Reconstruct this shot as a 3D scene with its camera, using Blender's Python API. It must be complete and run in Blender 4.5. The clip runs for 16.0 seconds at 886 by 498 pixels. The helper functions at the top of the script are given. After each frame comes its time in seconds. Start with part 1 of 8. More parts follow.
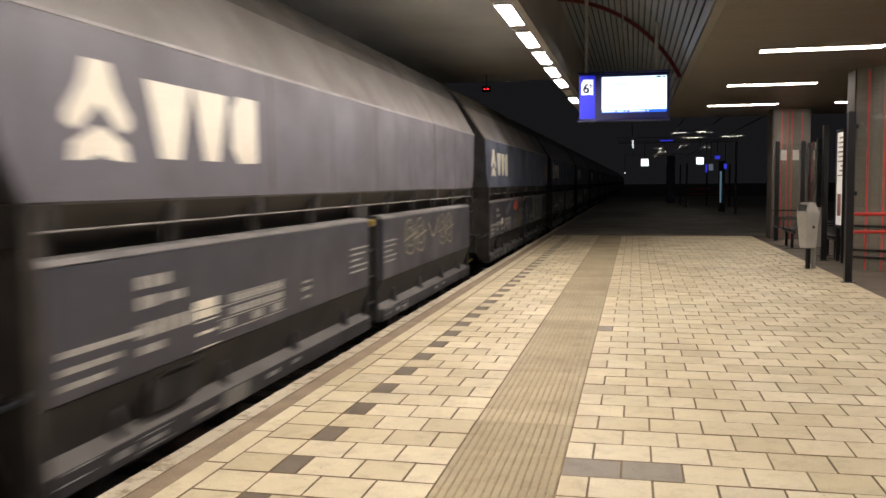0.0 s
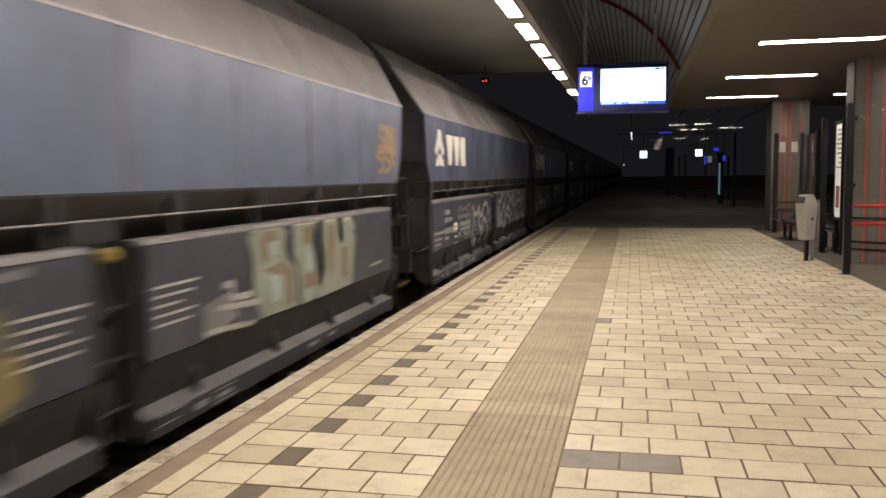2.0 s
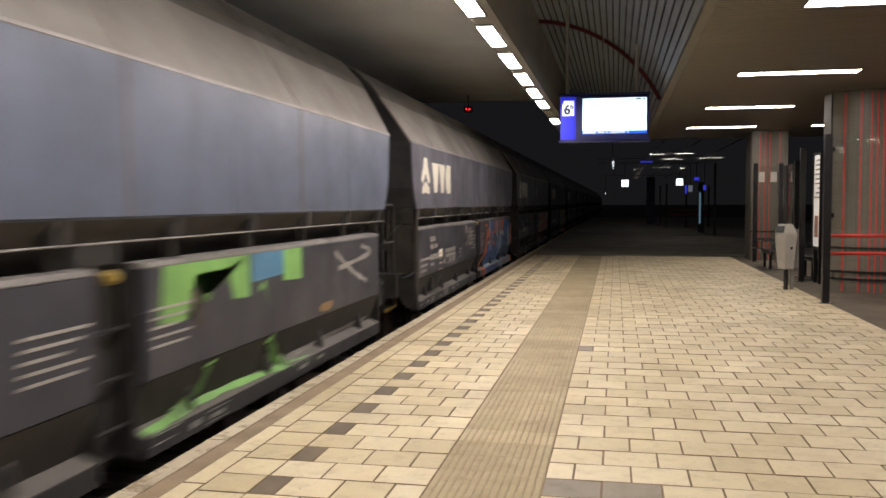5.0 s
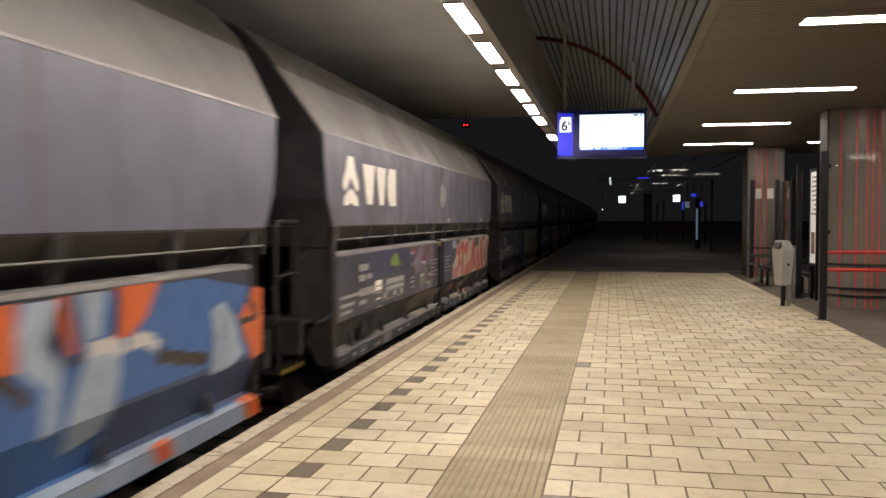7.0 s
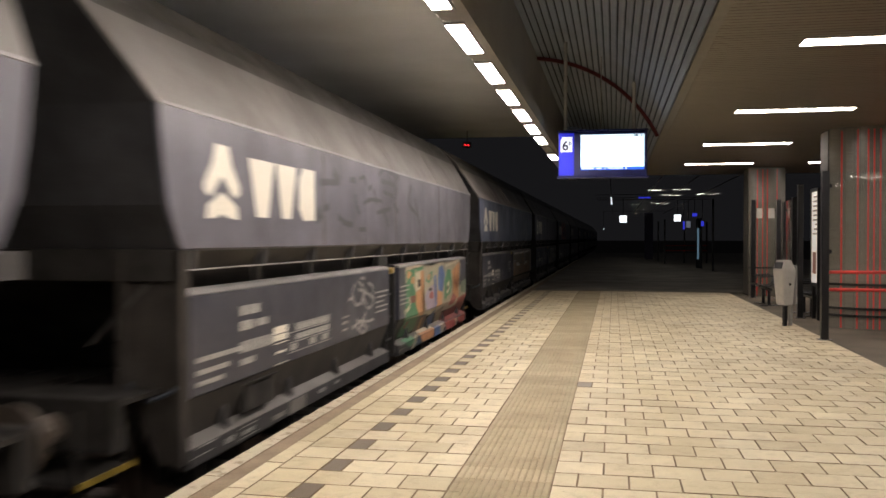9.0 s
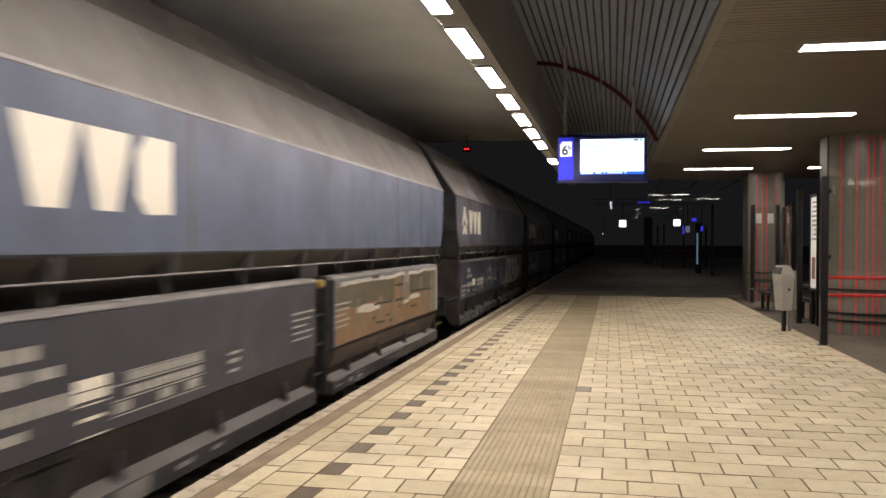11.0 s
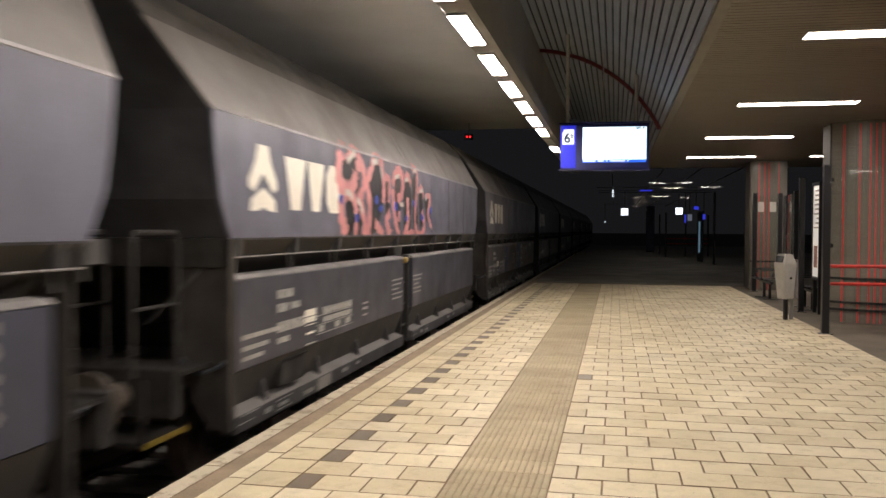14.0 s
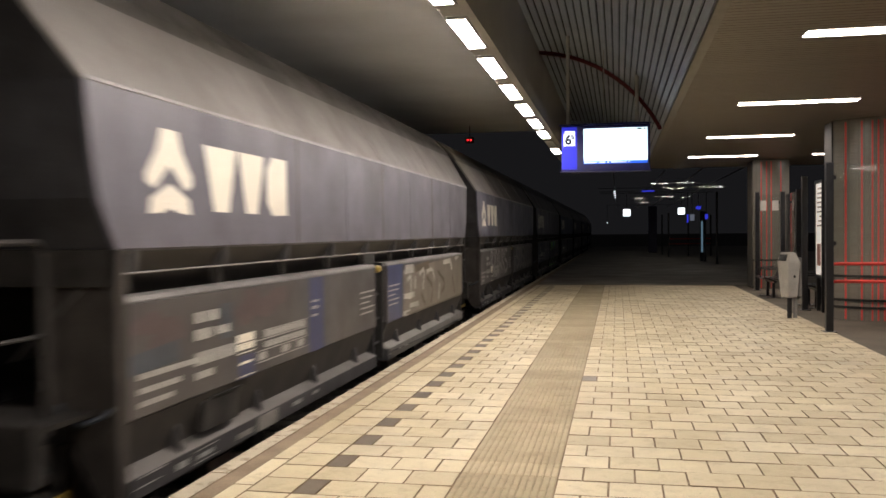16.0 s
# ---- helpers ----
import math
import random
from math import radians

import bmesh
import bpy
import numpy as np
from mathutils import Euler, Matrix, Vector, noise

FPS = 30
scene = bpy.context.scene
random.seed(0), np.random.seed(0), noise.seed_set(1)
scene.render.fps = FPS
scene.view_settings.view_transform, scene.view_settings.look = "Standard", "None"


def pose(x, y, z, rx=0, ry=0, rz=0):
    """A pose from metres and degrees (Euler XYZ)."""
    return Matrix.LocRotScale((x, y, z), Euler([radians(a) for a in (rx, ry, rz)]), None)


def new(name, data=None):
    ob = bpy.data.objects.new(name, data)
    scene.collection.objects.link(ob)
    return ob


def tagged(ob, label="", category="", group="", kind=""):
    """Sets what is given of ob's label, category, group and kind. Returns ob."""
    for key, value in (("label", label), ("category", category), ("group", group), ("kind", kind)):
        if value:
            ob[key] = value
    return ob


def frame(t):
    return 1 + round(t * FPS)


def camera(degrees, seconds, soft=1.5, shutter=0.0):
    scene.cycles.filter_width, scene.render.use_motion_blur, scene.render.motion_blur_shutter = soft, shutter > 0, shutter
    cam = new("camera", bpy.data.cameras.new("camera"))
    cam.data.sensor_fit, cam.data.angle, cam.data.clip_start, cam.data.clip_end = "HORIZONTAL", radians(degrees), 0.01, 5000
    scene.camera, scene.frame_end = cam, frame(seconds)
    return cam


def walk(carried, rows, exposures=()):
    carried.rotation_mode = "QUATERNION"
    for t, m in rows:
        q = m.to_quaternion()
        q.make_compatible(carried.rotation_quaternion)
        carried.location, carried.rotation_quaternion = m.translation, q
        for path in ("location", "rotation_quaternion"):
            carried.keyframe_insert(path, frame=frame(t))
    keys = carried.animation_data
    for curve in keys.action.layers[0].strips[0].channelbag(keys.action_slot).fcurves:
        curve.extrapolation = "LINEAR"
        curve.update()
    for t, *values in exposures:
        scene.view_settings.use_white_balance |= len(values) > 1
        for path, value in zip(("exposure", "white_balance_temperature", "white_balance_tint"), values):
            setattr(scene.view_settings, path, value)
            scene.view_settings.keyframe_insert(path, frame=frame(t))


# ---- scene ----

# camera: held by hand on the platform, 1.5 m above the tiles
EYE = (0.0, 0.0, 1.5)
cam = camera(54.66, 16.0, soft=1.6, shutter=0.6)
TURNS = [(0, 12.61, -4.35, .57), (.5, 12.68, -4.33, .56), (1, 12.78, -4.52, .42), (1.5, 12.67, -5.41, .78),
         (2, 12.52, -4.87, .6), (2.5, 10.61, -6.61, -.33), (3, 11.26, -6.46, .61), (3.5, 11.55, -5.34, .55),
         (4, 11.42, -4.11, .26), (5.2, 11.36, -2.95, .2), (6.5, 11.29, -2.2, .15), (7, 11.2, -2.03, .04),
         (7.5, 11.26, -1.52, .11), (8, 11.35, -1.09, -.1), (8.5, 11.3, -.86, -.08), (9, 11.28, -.73, -.01),
         (9.5, 11.22, -.54, -.17), (10.7, 11.23, -.47, -.23), (12, 11.24, -.55, -.28), (12.5, 10.92, -.7, -.08),
         (13, 11.11, -.97, -.09), (13.5, 11.25, -1.31, -.2), (14, 11.36, -1.28, -.34), (14.5, 11.59, -.86, -.32),
         (15, 11.65, -.77, -.09), (15.5, 11.59, -.89, .37), (16, 11.52, -1.04, .52)]
walk(cam, [(t, pose(*EYE, 90 + p, r, y)) for t, y, p, r in TURNS], [(0, 0.08), (2, 0.02), (4, 0.07), (6.5, -0.08), (7.5, 0.03), (8.0, -0.12), (8.5, 0.08), (9.5, -0.02), (12, 0.08), (12.5, 0.04),
                                                                     (13, -0.09), (14, 0.05), (14.5, -0.12), (15, 0.04), (16, 0.1)])

# night sky over the town: a dim even glow
world = bpy.data.worlds.new("night")
world.use_nodes = True
world.node_tree.nodes["Background"].inputs[0].default_value = (0.92, 0.90, 1.0, 1)
world.node_tree.nodes["Background"].inputs[1].default_value = 0.0085
scene.world = world

LAMP = 70.0      # edge luminaires
TUBE = 32.0      # cross tubes
LAMP_COLOUR = (1.0, 0.892, 0.815)

# ---- materials ----


def mat(name):
    m = bpy.data.materials.new(name)
    m.use_nodes = True
    return m, m.node_tree, m.node_tree.nodes["Principled BSDF"]


def node(tree, kind, **values):
    n = tree.nodes.new(kind)
    for k, v in values.items():
        if k in n.inputs:
            n.inputs[k].default_value = v
    return n


def ramp(tree, stops):
    n = tree.nodes.new("ShaderNodeValToRGB")
    e = n.color_ramp.elements
    while len(e) < len(stops):
        e.new(0.5)
    for el, (p, c) in zip(e, stops):
        el.position, el.color = p, (*c, 1)
    return n


def mix(tree, a, b, fac, how="MIX"):
    n = tree.nodes.new("ShaderNodeMix")
    n.data_type, n.blend_type = "RGBA", how
    for sock, v in ((n.inputs[0], fac), (n.inputs[6], a), (n.inputs[7], b)):
        if isinstance(v, bpy.types.NodeSocket):
            tree.links.new(v, sock)
        elif isinstance(v, tuple):
            sock.default_value = (*v, 1)
        else:
            sock.default_value = v
    return n.outputs[2]


def plain(name, colour, rough=0.5, metal=0.0, vary=0.25, scale=6.0, bump=0.0, fine=60.0, stretch=(1, 1, 1)):
    """A paint, metal or stone with blotches, fine grain and slight relief."""
    m, tree, b = mat(name)
    co = tree.nodes.new("ShaderNodeTexCoord")
    mp = tree.nodes.new("ShaderNodeMapping")
    mp.inputs["Scale"].default_value = stretch
    tree.links.new(co.outputs["Object"], mp.inputs[0])
    big = node(tree, "ShaderNodeTexNoise", Scale=scale, Detail=5.0)
    small = node(tree, "ShaderNodeTexNoise", Scale=fine, Detail=3.0)
    tree.links.new(mp.outputs[0], big.inputs["Vector"])
    tree.links.new(co.outputs["Object"], small.inputs["Vector"])
    lo = tuple(c * (1 - vary) for c in colour)
    hi = tuple(min(1, c * (1 + vary)) for c in colour)
    r = ramp(tree, [(0.3, lo), (0.7, hi)])
    tree.links.new(big.outputs[0], r.inputs[0])
    r2 = ramp(tree, [(0.3, (0.82, 0.82, 0.82)), (0.7, (1, 1, 1))])
    tree.links.new(small.outputs[0], r2.inputs[0])
    tree.links.new(mix(tree, r.outputs[0], r2.outputs[0], 1.0, "MULTIPLY"), b.inputs["Base Color"])
    b.inputs["Roughness"].default_value, b.inputs["Metallic"].default_value = rough, metal
    if bump:
        bu = node(tree, "ShaderNodeBump", Strength=bump, Distance=0.004)
        tree.links.new(small.outputs[0], bu.inputs["Height"])
        tree.links.new(bu.outputs[0], b.inputs["Normal"])
    return m


def glow(name, colour, strength):
    m, tree, b = mat(name)
    b.inputs["Base Color"].default_value = (*(0.8 * c for c in colour), 1)
    b.inputs["Emission Color"].default_value = (*colour, 1)
    b.inputs["Emission Strength"].default_value = strength
    return m


def paving(name, island, tones, rough=0.55, worn=0.8):
    """Concrete or stone paving: each piece has its own tone, with stains, pits and grain."""
    m, tree, b = mat(name)
    if island:
        rnd = tree.nodes.new("ShaderNodeNewGeometry").outputs["Random Per Island"]
    else:
        rnd = tree.nodes.new("ShaderNodeObjectInfo").outputs["Random"]
    r = ramp(tree, tones)
    tree.links.new(rnd, r.inputs[0])
    geo = tree.nodes.new("ShaderNodeNewGeometry").outputs["Position"]
    big = node(tree, "ShaderNodeTexNoise", Scale=0.7, Detail=6.0, Roughness=0.65)
    mid = node(tree, "ShaderNodeTexNoise", Scale=7.0, Detail=6.0, Roughness=0.7)
    fine = node(tree, "ShaderNodeTexNoise", Scale=130.0, Detail=3.0)
    for n in (big, mid, fine):
        tree.links.new(geo, n.inputs["Vector"])
    rb = ramp(tree, [(0.3, (0.74, 0.72, 0.68)), (0.62, (1, 1, 1))])
    rm = ramp(tree, [(0.28, (0.70, 0.68, 0.64)), (0.5, (1, 1, 1))] if worn < 1 else [(0.36, (0.45, 0.38, 0.29)), (0.50, (1, 1, 1))])
    rf = ramp(tree, [(0.3, (0.84, 0.83, 0.82)), (0.6, (1, 1, 1))])
    for n, rr in ((big, rb), (mid, rm), (fine, rf)):
        tree.links.new(n.outputs[0], rr.inputs[0])
    c = mix(tree, r.outputs[0], rb.outputs[0], 1.0, "MULTIPLY")
    c = mix(tree, c, rm.outputs[0], worn, "MULTIPLY")
    c = mix(tree, c, rf.outputs[0], 1.0, "MULTIPLY")
    spots = node(tree, "ShaderNodeTexVoronoi", Scale=9.0)
    tree.links.new(geo, spots.inputs["Vector"])
    rs = ramp(tree, [(0.035, (0.35, 0.33, 0.30)), (0.07, (1, 1, 1))])
    tree.links.new(spots.outputs["Distance"], rs.inputs[0])
    c = mix(tree, c, rs.outputs[0], 0.6, "MULTIPLY")
    tree.links.new(c, b.inputs["Base Color"])
    b.inputs["Roughness"].default_value = rough
    bu = node(tree, "ShaderNodeBump", Strength=0.35, Distance=0.003)
    tree.links.new(fine.outputs[0], bu.inputs["Height"])
    tree.links.new(bu.outputs[0], b.inputs["Normal"])
    return m


CREAM = [(0.0, (0.590, 0.505, 0.325)), (0.3, (0.670, 0.580, 0.382)), (0.7, (0.730, 0.640, 0.444)), (0.93, (0.760, 0.675, 0.482)), (1.0, (0.630, 0.555, 0.392))]
M_TILE = paving("cream_tile", False, CREAM)
M_TILE_FAR = paving("cream_tile_far", True, CREAM)
M_DARK_TILE = paving("dark_tile", False, [(0, (0.135, 0.103, 0.07)), (1, (0.19, 0.15, 0.105))])
M_GREY_TILE = paving("grey_tile", False, [(0, (0.25, 0.215, 0.17)), (1, (0.30, 0.26, 0.205))])
M_RIB = paving("ribbed_tile", False, [(0, (0.40, 0.335, 0.21)), (0.5, (0.45, 0.375, 0.235)), (1, (0.51, 0.43, 0.275))], 0.7)
M_RIB_FAR = paving("ribbed_tile_far", True, [(0, (0.40, 0.335, 0.21)), (1, (0.51, 0.43, 0.275))], 0.7)
M_COPING = paving("white_coping", False, [(0, (0.56, 0.495, 0.375)), (1, (0.64, 0.57, 0.44))], worn=1.0)
M_GROOVE = plain("groove_dirt", (0.335, 0.275, 0.17), 0.9, vary=0.5, scale=5)
M_BAND = plain("brown_band", (0.29, 0.22, 0.145), 0.75, vary=0.2, scale=3, bump=0.3)
M_JOINT = plain("joint_sand", (0.23, 0.165, 0.10), 0.95, vary=0.45, scale=3)
M_ASPHALT = plain("dark_paving", (0.12, 0.096, 0.068), 0.8, vary=0.3, scale=1.2, bump=0.3)
M_FARGROUND = plain("far_paving", (0.25, 0.225, 0.185), 0.75, vary=0.35, scale=0.8, bump=0.3)
M_BALLAST = plain("ballast", (0.09, 0.08, 0.07), 0.95, vary=0.5, scale=14, bump=1.0, fine=25)
M_RAIL = plain("rail_steel", (0.25, 0.2, 0.17), 0.4, 0.8)
M_SLEEPER = plain("sleeper_concrete", (0.22, 0.2, 0.18), 0.9, bump=0.3)
M_CONCRETE = plain("dark_concrete", (0.20, 0.185, 0.165), 0.85, vary=0.2, scale=0.6, bump=0.2)
M_TRACKROOF = plain("track_roof_paint", (0.62, 0.63, 0.64), 0.8, vary=0.12, scale=0.5)
M_BEAM = plain("beam_paint", (0.24, 0.225, 0.21), 0.6, vary=0.1, scale=1.0)
M_SLAT = plain("vault_slat", (0.30, 0.34, 0.41), 0.45, 0.2, vary=0.12, scale=2.0)
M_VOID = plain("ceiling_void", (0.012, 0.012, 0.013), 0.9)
M_SOFFIT = plain("soffit_slat", (0.155, 0.13, 0.105), 0.42, 0.1, vary=0.12, scale=1.5, stretch=(0.3, 3, 1))
M_FARCEIL = plain("far_canopy_paint", (0.05, 0.047, 0.045), 0.8)
M_TRIM = plain("soffit_trim", (0.15, 0.133, 0.113), 0.5, vary=0.1)
M_ARCH = plain("red_arch_paint", (0.13, 0.02, 0.025), 0.45, vary=0.15)
M_RED = plain("red_paint", (0.55, 0.04, 0.03), 0.4, vary=0.15)
M_BLACK = plain("black_steel", (0.012, 0.012, 0.014), 0.35, vary=0.3)
M_GREYPOST = plain("grey_steel", (0.36, 0.35, 0.33), 0.4, 0.4, vary=0.1)
M_GREYSIDE = plain("brushed_side", (0.12, 0.108, 0.094), 0.55, 0.1, vary=0.1, scale=2, stretch=(1, 1, 0.2))
M_BIN = plain("bin_grey", (0.44, 0.42, 0.38), 0.45, vary=0.12, scale=5)
M_LAMP = glow("lamp_diffuser", LAMP_COLOUR, LAMP)
M_TUBE = glow("tube_light", (1.0, 0.892, 0.815), TUBE)
M_FARTUBE = glow("far_tube", (1.0, 0.93, 0.82), 18.0)
M_WHITEBOX = glow("white_light_box", (0.9, 0.95, 1.0), 2.5)
M_SCREEN = glow("screen_white", (0.72, 0.90, 1.0), 1.35)
M_SCREENBLUE = glow("screen_blue", (0.02, 0.13, 0.75), 1.0)
M_SIGNBLUE = glow("sign_blue", (0.015, 0.02, 0.52), 0.75)
M_SIGNWHITE = glow("sign_white", (0.85, 0.9, 1.0), 0.8)
# blue light from the number panel is put into the case colour
M_SIGNDARK = plain("sign_blue_cast", (0.012, 0.016, 0.11), 0.3)
M_INK = plain("navy_ink", (0.01, 0.012, 0.05), 0.5)
M_REDSIG = glow("signal_red", (1.0, 0.02, 0.03), 4.0)
M_BLUEGLOW = glow("blue_far_light", (0.05, 0.06, 0.9), 0.6)
M_CYAN = glow("lit_poster_edge", (0.35, 0.6, 0.8), 0.22)
M_POSTER = glow("poster_paper", (1.0, 0.95, 0.88), 0.3)
M_DIMSIGN = glow("dim_sign", (0.5, 0.55, 0.7), 0.18)


def wagon_paint(name, colour, rough=0.42, streaks=0.7):
    """Faded wagon paint: blotches, long vertical dirt streaks and grime."""
    m, tree, b = mat(name)
    co = tree.nodes.new("ShaderNodeTexCoord").outputs["Object"]
    mp = tree.nodes.new("ShaderNodeMapping")
    mp.inputs["Scale"].default_value = (0.3, 2.2, 0.12)
    tree.links.new(co, mp.inputs[0])
    streak = node(tree, "ShaderNodeTexNoise", Scale=1.6, Detail=6.0, Roughness=0.6)
    tree.links.new(mp.outputs[0], streak.inputs["Vector"])
    blot = node(tree, "ShaderNodeTexNoise", Scale=1.1, Detail=6.0, Roughness=0.6)
    tree.links.new(co, blot.inputs["Vector"])
    grain = node(tree, "ShaderNodeTexNoise", Scale=45.0, Detail=3.0)
    tree.links.new(co, grain.inputs["Vector"])
    rs = ramp(tree, [(0.28, (0.62, 0.57, 0.52)), (0.42, (0.95, 0.95, 0.95)), (0.75, (1.1, 1.1, 1.1))])
    rb = ramp(tree, [(0.3, (0.82, 0.8, 0.78)), (0.65, (1.05, 1.05, 1.05))])
    rg = ramp(tree, [(0.3, (0.9, 0.9, 0.9)), (0.7, (1, 1, 1))])
    for n, r in ((streak, rs), (blot, rb), (grain, rg)):
        tree.links.new(n.outputs[0], r.inputs[0])
    c = mix(tree, colour, rs.outputs[0], streaks, "MULTIPLY")
    c = mix(tree, c, rb.outputs[0], 1.0, "MULTIPLY")
    c = mix(tree, c, rg.outputs[0], 1.0, "MULTIPLY")
    tree.links.new(c, b.inputs["Base Color"])
    rr = ramp(tree, [(0.3, (rough + 0.2,) * 3), (0.7, (rough - 0.05,) * 3)])
    tree.links.new(blot.outputs[0], rr.inputs[0])
    tree.links.new(rr.outputs[0], b.inputs["Roughness"])
    return m


PAINTS = {"grey": wagon_paint("wagon_grey", (0.124, 0.122, 0.15)),
          "blue": wagon_paint("wagon_blue", (0.098, 0.12, 0.185)),
          "navy": wagon_paint("wagon_navy", (0.066, 0.082, 0.14)),
          "mauve": wagon_paint("wagon_mauve", (0.112, 0.115, 0.155))}
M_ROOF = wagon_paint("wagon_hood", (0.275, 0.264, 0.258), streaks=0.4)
# darker copy of the hood paint, holding the shade of its curved top
M_HOODTOP = wagon_paint("hood_top_shade", (0.10, 0.096, 0.092), streaks=0.4)
M_RIM = plain("hood_rim_dust", (0.34, 0.33, 0.34), 0.6, vary=0.2, scale=3)
FLAPS = {"grey": wagon_paint("flap_grey", (0.066, 0.061, 0.062)),
         "blue": wagon_paint("flap_blue", (0.039, 0.044, 0.072)),
         "navy": wagon_paint("flap_navy", (0.034, 0.038, 0.062)),
         "mauve": wagon_paint("flap_mauve", (0.039, 0.041, 0.059))}
# near-black tones: shade of the recesses and gaps is put into the colour
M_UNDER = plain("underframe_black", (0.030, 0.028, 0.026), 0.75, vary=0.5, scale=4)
M_GAP = plain("gap_shade", (0.016, 0.015, 0.014), 0.8, vary=0.5, scale=4)
M_BUFFER = plain("buffer_rust", (0.075, 0.06, 0.047), 0.6, vary=0.3, scale=6)
M_ENDWALL = plain("end_wall_dark", (0.05, 0.05, 0.054), 0.6, vary=0.4, scale=2)
M_ENDPLATE = plain("end_plate_dark", (0.045, 0.040, 0.036), 0.7, vary=0.4, scale=3)
M_SOLEDUST = wagon_paint("solebar_dust", (0.12, 0.112, 0.105), 0.6)
M_SOLE = wagon_paint("solebar_grime", (0.048, 0.046, 0.047), 0.5)
# the shade under the flap is part of this plate's dark colour
M_PLATEUNDER = plain("leaning_plate_shade", (0.03, 0.026, 0.022), 0.75, vary=0.35, scale=3, stretch=(1, 1, 0.3))
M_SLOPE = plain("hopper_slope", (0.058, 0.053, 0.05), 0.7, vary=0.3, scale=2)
M_DUST = plain("dusty_ledge", (0.21, 0.20, 0.195), 0.7, vary=0.25, scale=3)
for m in (M_UNDER, M_ENDPLATE, M_ENDWALL, M_DUST):
    m.node_tree.nodes["Principled BSDF"].inputs["Specular IOR Level"].default_value = 0.15
M_SEAM = plain("rusty_seam", (0.105, 0.09, 0.085), 0.6, vary=0.3, scale=5)
M_YELLOW = plain("yellow_paint", (0.27, 0.19, 0.035), 0.5, vary=0.2)
M_SPRAY = {}


def spray(name, colour, rough=0.5):
    if name not in M_SPRAY:
        M_SPRAY[name] = plain("spray_" + name, colour, rough, vary=0.18, scale=3.0, fine=30)
    return M_SPRAY[name]


def glass():
    m, tree, b = mat("screen_glass")
    b.inputs["Base Color"].default_value = (0.9, 0.95, 0.93, 1)
    b.inputs["Roughness"].default_value = 0.03
    b.inputs["Transmission Weight"].default_value = 1.0
    b.inputs["IOR"].default_value = 1.45
    return m


M_GLASS = glass()


def mosaic():
    """Small glazed mosaic tiles, grey-beige with pale joints."""
    m, tree, b = mat("mosaic_tile")
    co = tree.nodes.new("ShaderNodeTexCoord").outputs["Object"]
    sep = tree.nodes.new("ShaderNodeSeparateXYZ")
    tree.links.new(co, sep.inputs[0])
    add = tree.nodes.new("ShaderNodeMath")
    tree.links.new(sep.outputs[0], add.inputs[0])
    tree.links.new(sep.outputs[1], add.inputs[1])
    com = tree.nodes.new("ShaderNodeCombineXYZ")
    tree.links.new(add.outputs[0], com.inputs[0])
    tree.links.new(sep.outputs[2], com.inputs[1])
    br = node(tree, "ShaderNodeTexBrick", Scale=1.0)
    br.offset = 0.0
    br.inputs["Color1"].default_value = (0.149, 0.136, 0.114, 1)
    br.inputs["Color2"].default_value = (0.170, 0.157, 0.132, 1)
    br.inputs["Mortar"].default_value = (0.132, 0.121, 0.100, 1)
    br.inputs["Mortar Size"].default_value = 0.003
    br.inputs["Brick Width"].default_value = 0.04
    br.inputs["Row Height"].default_value = 0.025
    tree.links.new(com.outputs[0], br.inputs["Vector"])
    tree.links.new(br.outputs[0], b.inputs["Base Color"])
    b.inputs["Roughness"].default_value = 0.22
    bu = node(tree, "ShaderNodeBump", Strength=0.4, Distance=0.002)
    bu.invert = True
    tree.links.new(br.outputs["Fac"], bu.inputs["Height"])
    tree.links.new(bu.outputs[0], b.inputs["Normal"])
    return m


M_MOSAIC = mosaic()

# ---- mesh helpers ----


def box(bm, x0, x1, y0, y1, z0, z1, bevel=0.0, index=0):
    vs = [bm.verts.new((x, y, z)) for x in (x0, x1) for y in (y0, y1) for z in (z0, z1)]
    quads = [(0, 1, 3, 2), (4, 6, 7, 5), (0, 4, 5, 1), (2, 3, 7, 6), (0, 2, 6, 4), (1, 5, 7, 3)]
    fs = [bm.faces.new([vs[i] for i in q]) for q in quads]
    for f in fs:
        f.material_index = index
    if bevel:
        es = list({e for f in fs for e in f.edges})
        bmesh.ops.bevel(bm, geom=es, offset=bevel, segments=1, affect="EDGES")


def tube(bm, a, b, r, sides=10, r2=None):
    a, b = Vector(a), Vector(b)
    d = b - a
    m = Matrix.Translation((a + b) / 2) @ d.to_track_quat("Z", "Y").to_matrix().to_4x4()
    bmesh.ops.create_cone(bm, cap_ends=True, segments=sides, radius1=r, radius2=r if r2 is None else r2, depth=d.length, matrix=m)


def pipe(bm, pts, r, sides=8):
    for a, b in zip(pts, pts[1:]):
        tube(bm, a, b, r, sides)
    for p in pts[1:-1]:
        bmesh.ops.create_icosphere(bm, subdivisions=1, radius=r * 1.02, matrix=Matrix.Translation(p))


def prism(bm, outline, y0, y1, index=0):
    """Extrude an outline of (x, z) along y."""
    a = [bm.verts.new((x, y0, z)) for x, z in outline]
    b = [bm.verts.new((x, y1, z)) for x, z in outline]
    n = len(outline)
    for i in range(n):
        bm.faces.new((a[i], a[(i + 1) % n], b[(i + 1) % n], b[i])).material_index = index
    bm.faces.new(a[::-1]).material_index = index
    bm.faces.new(b).material_index = index


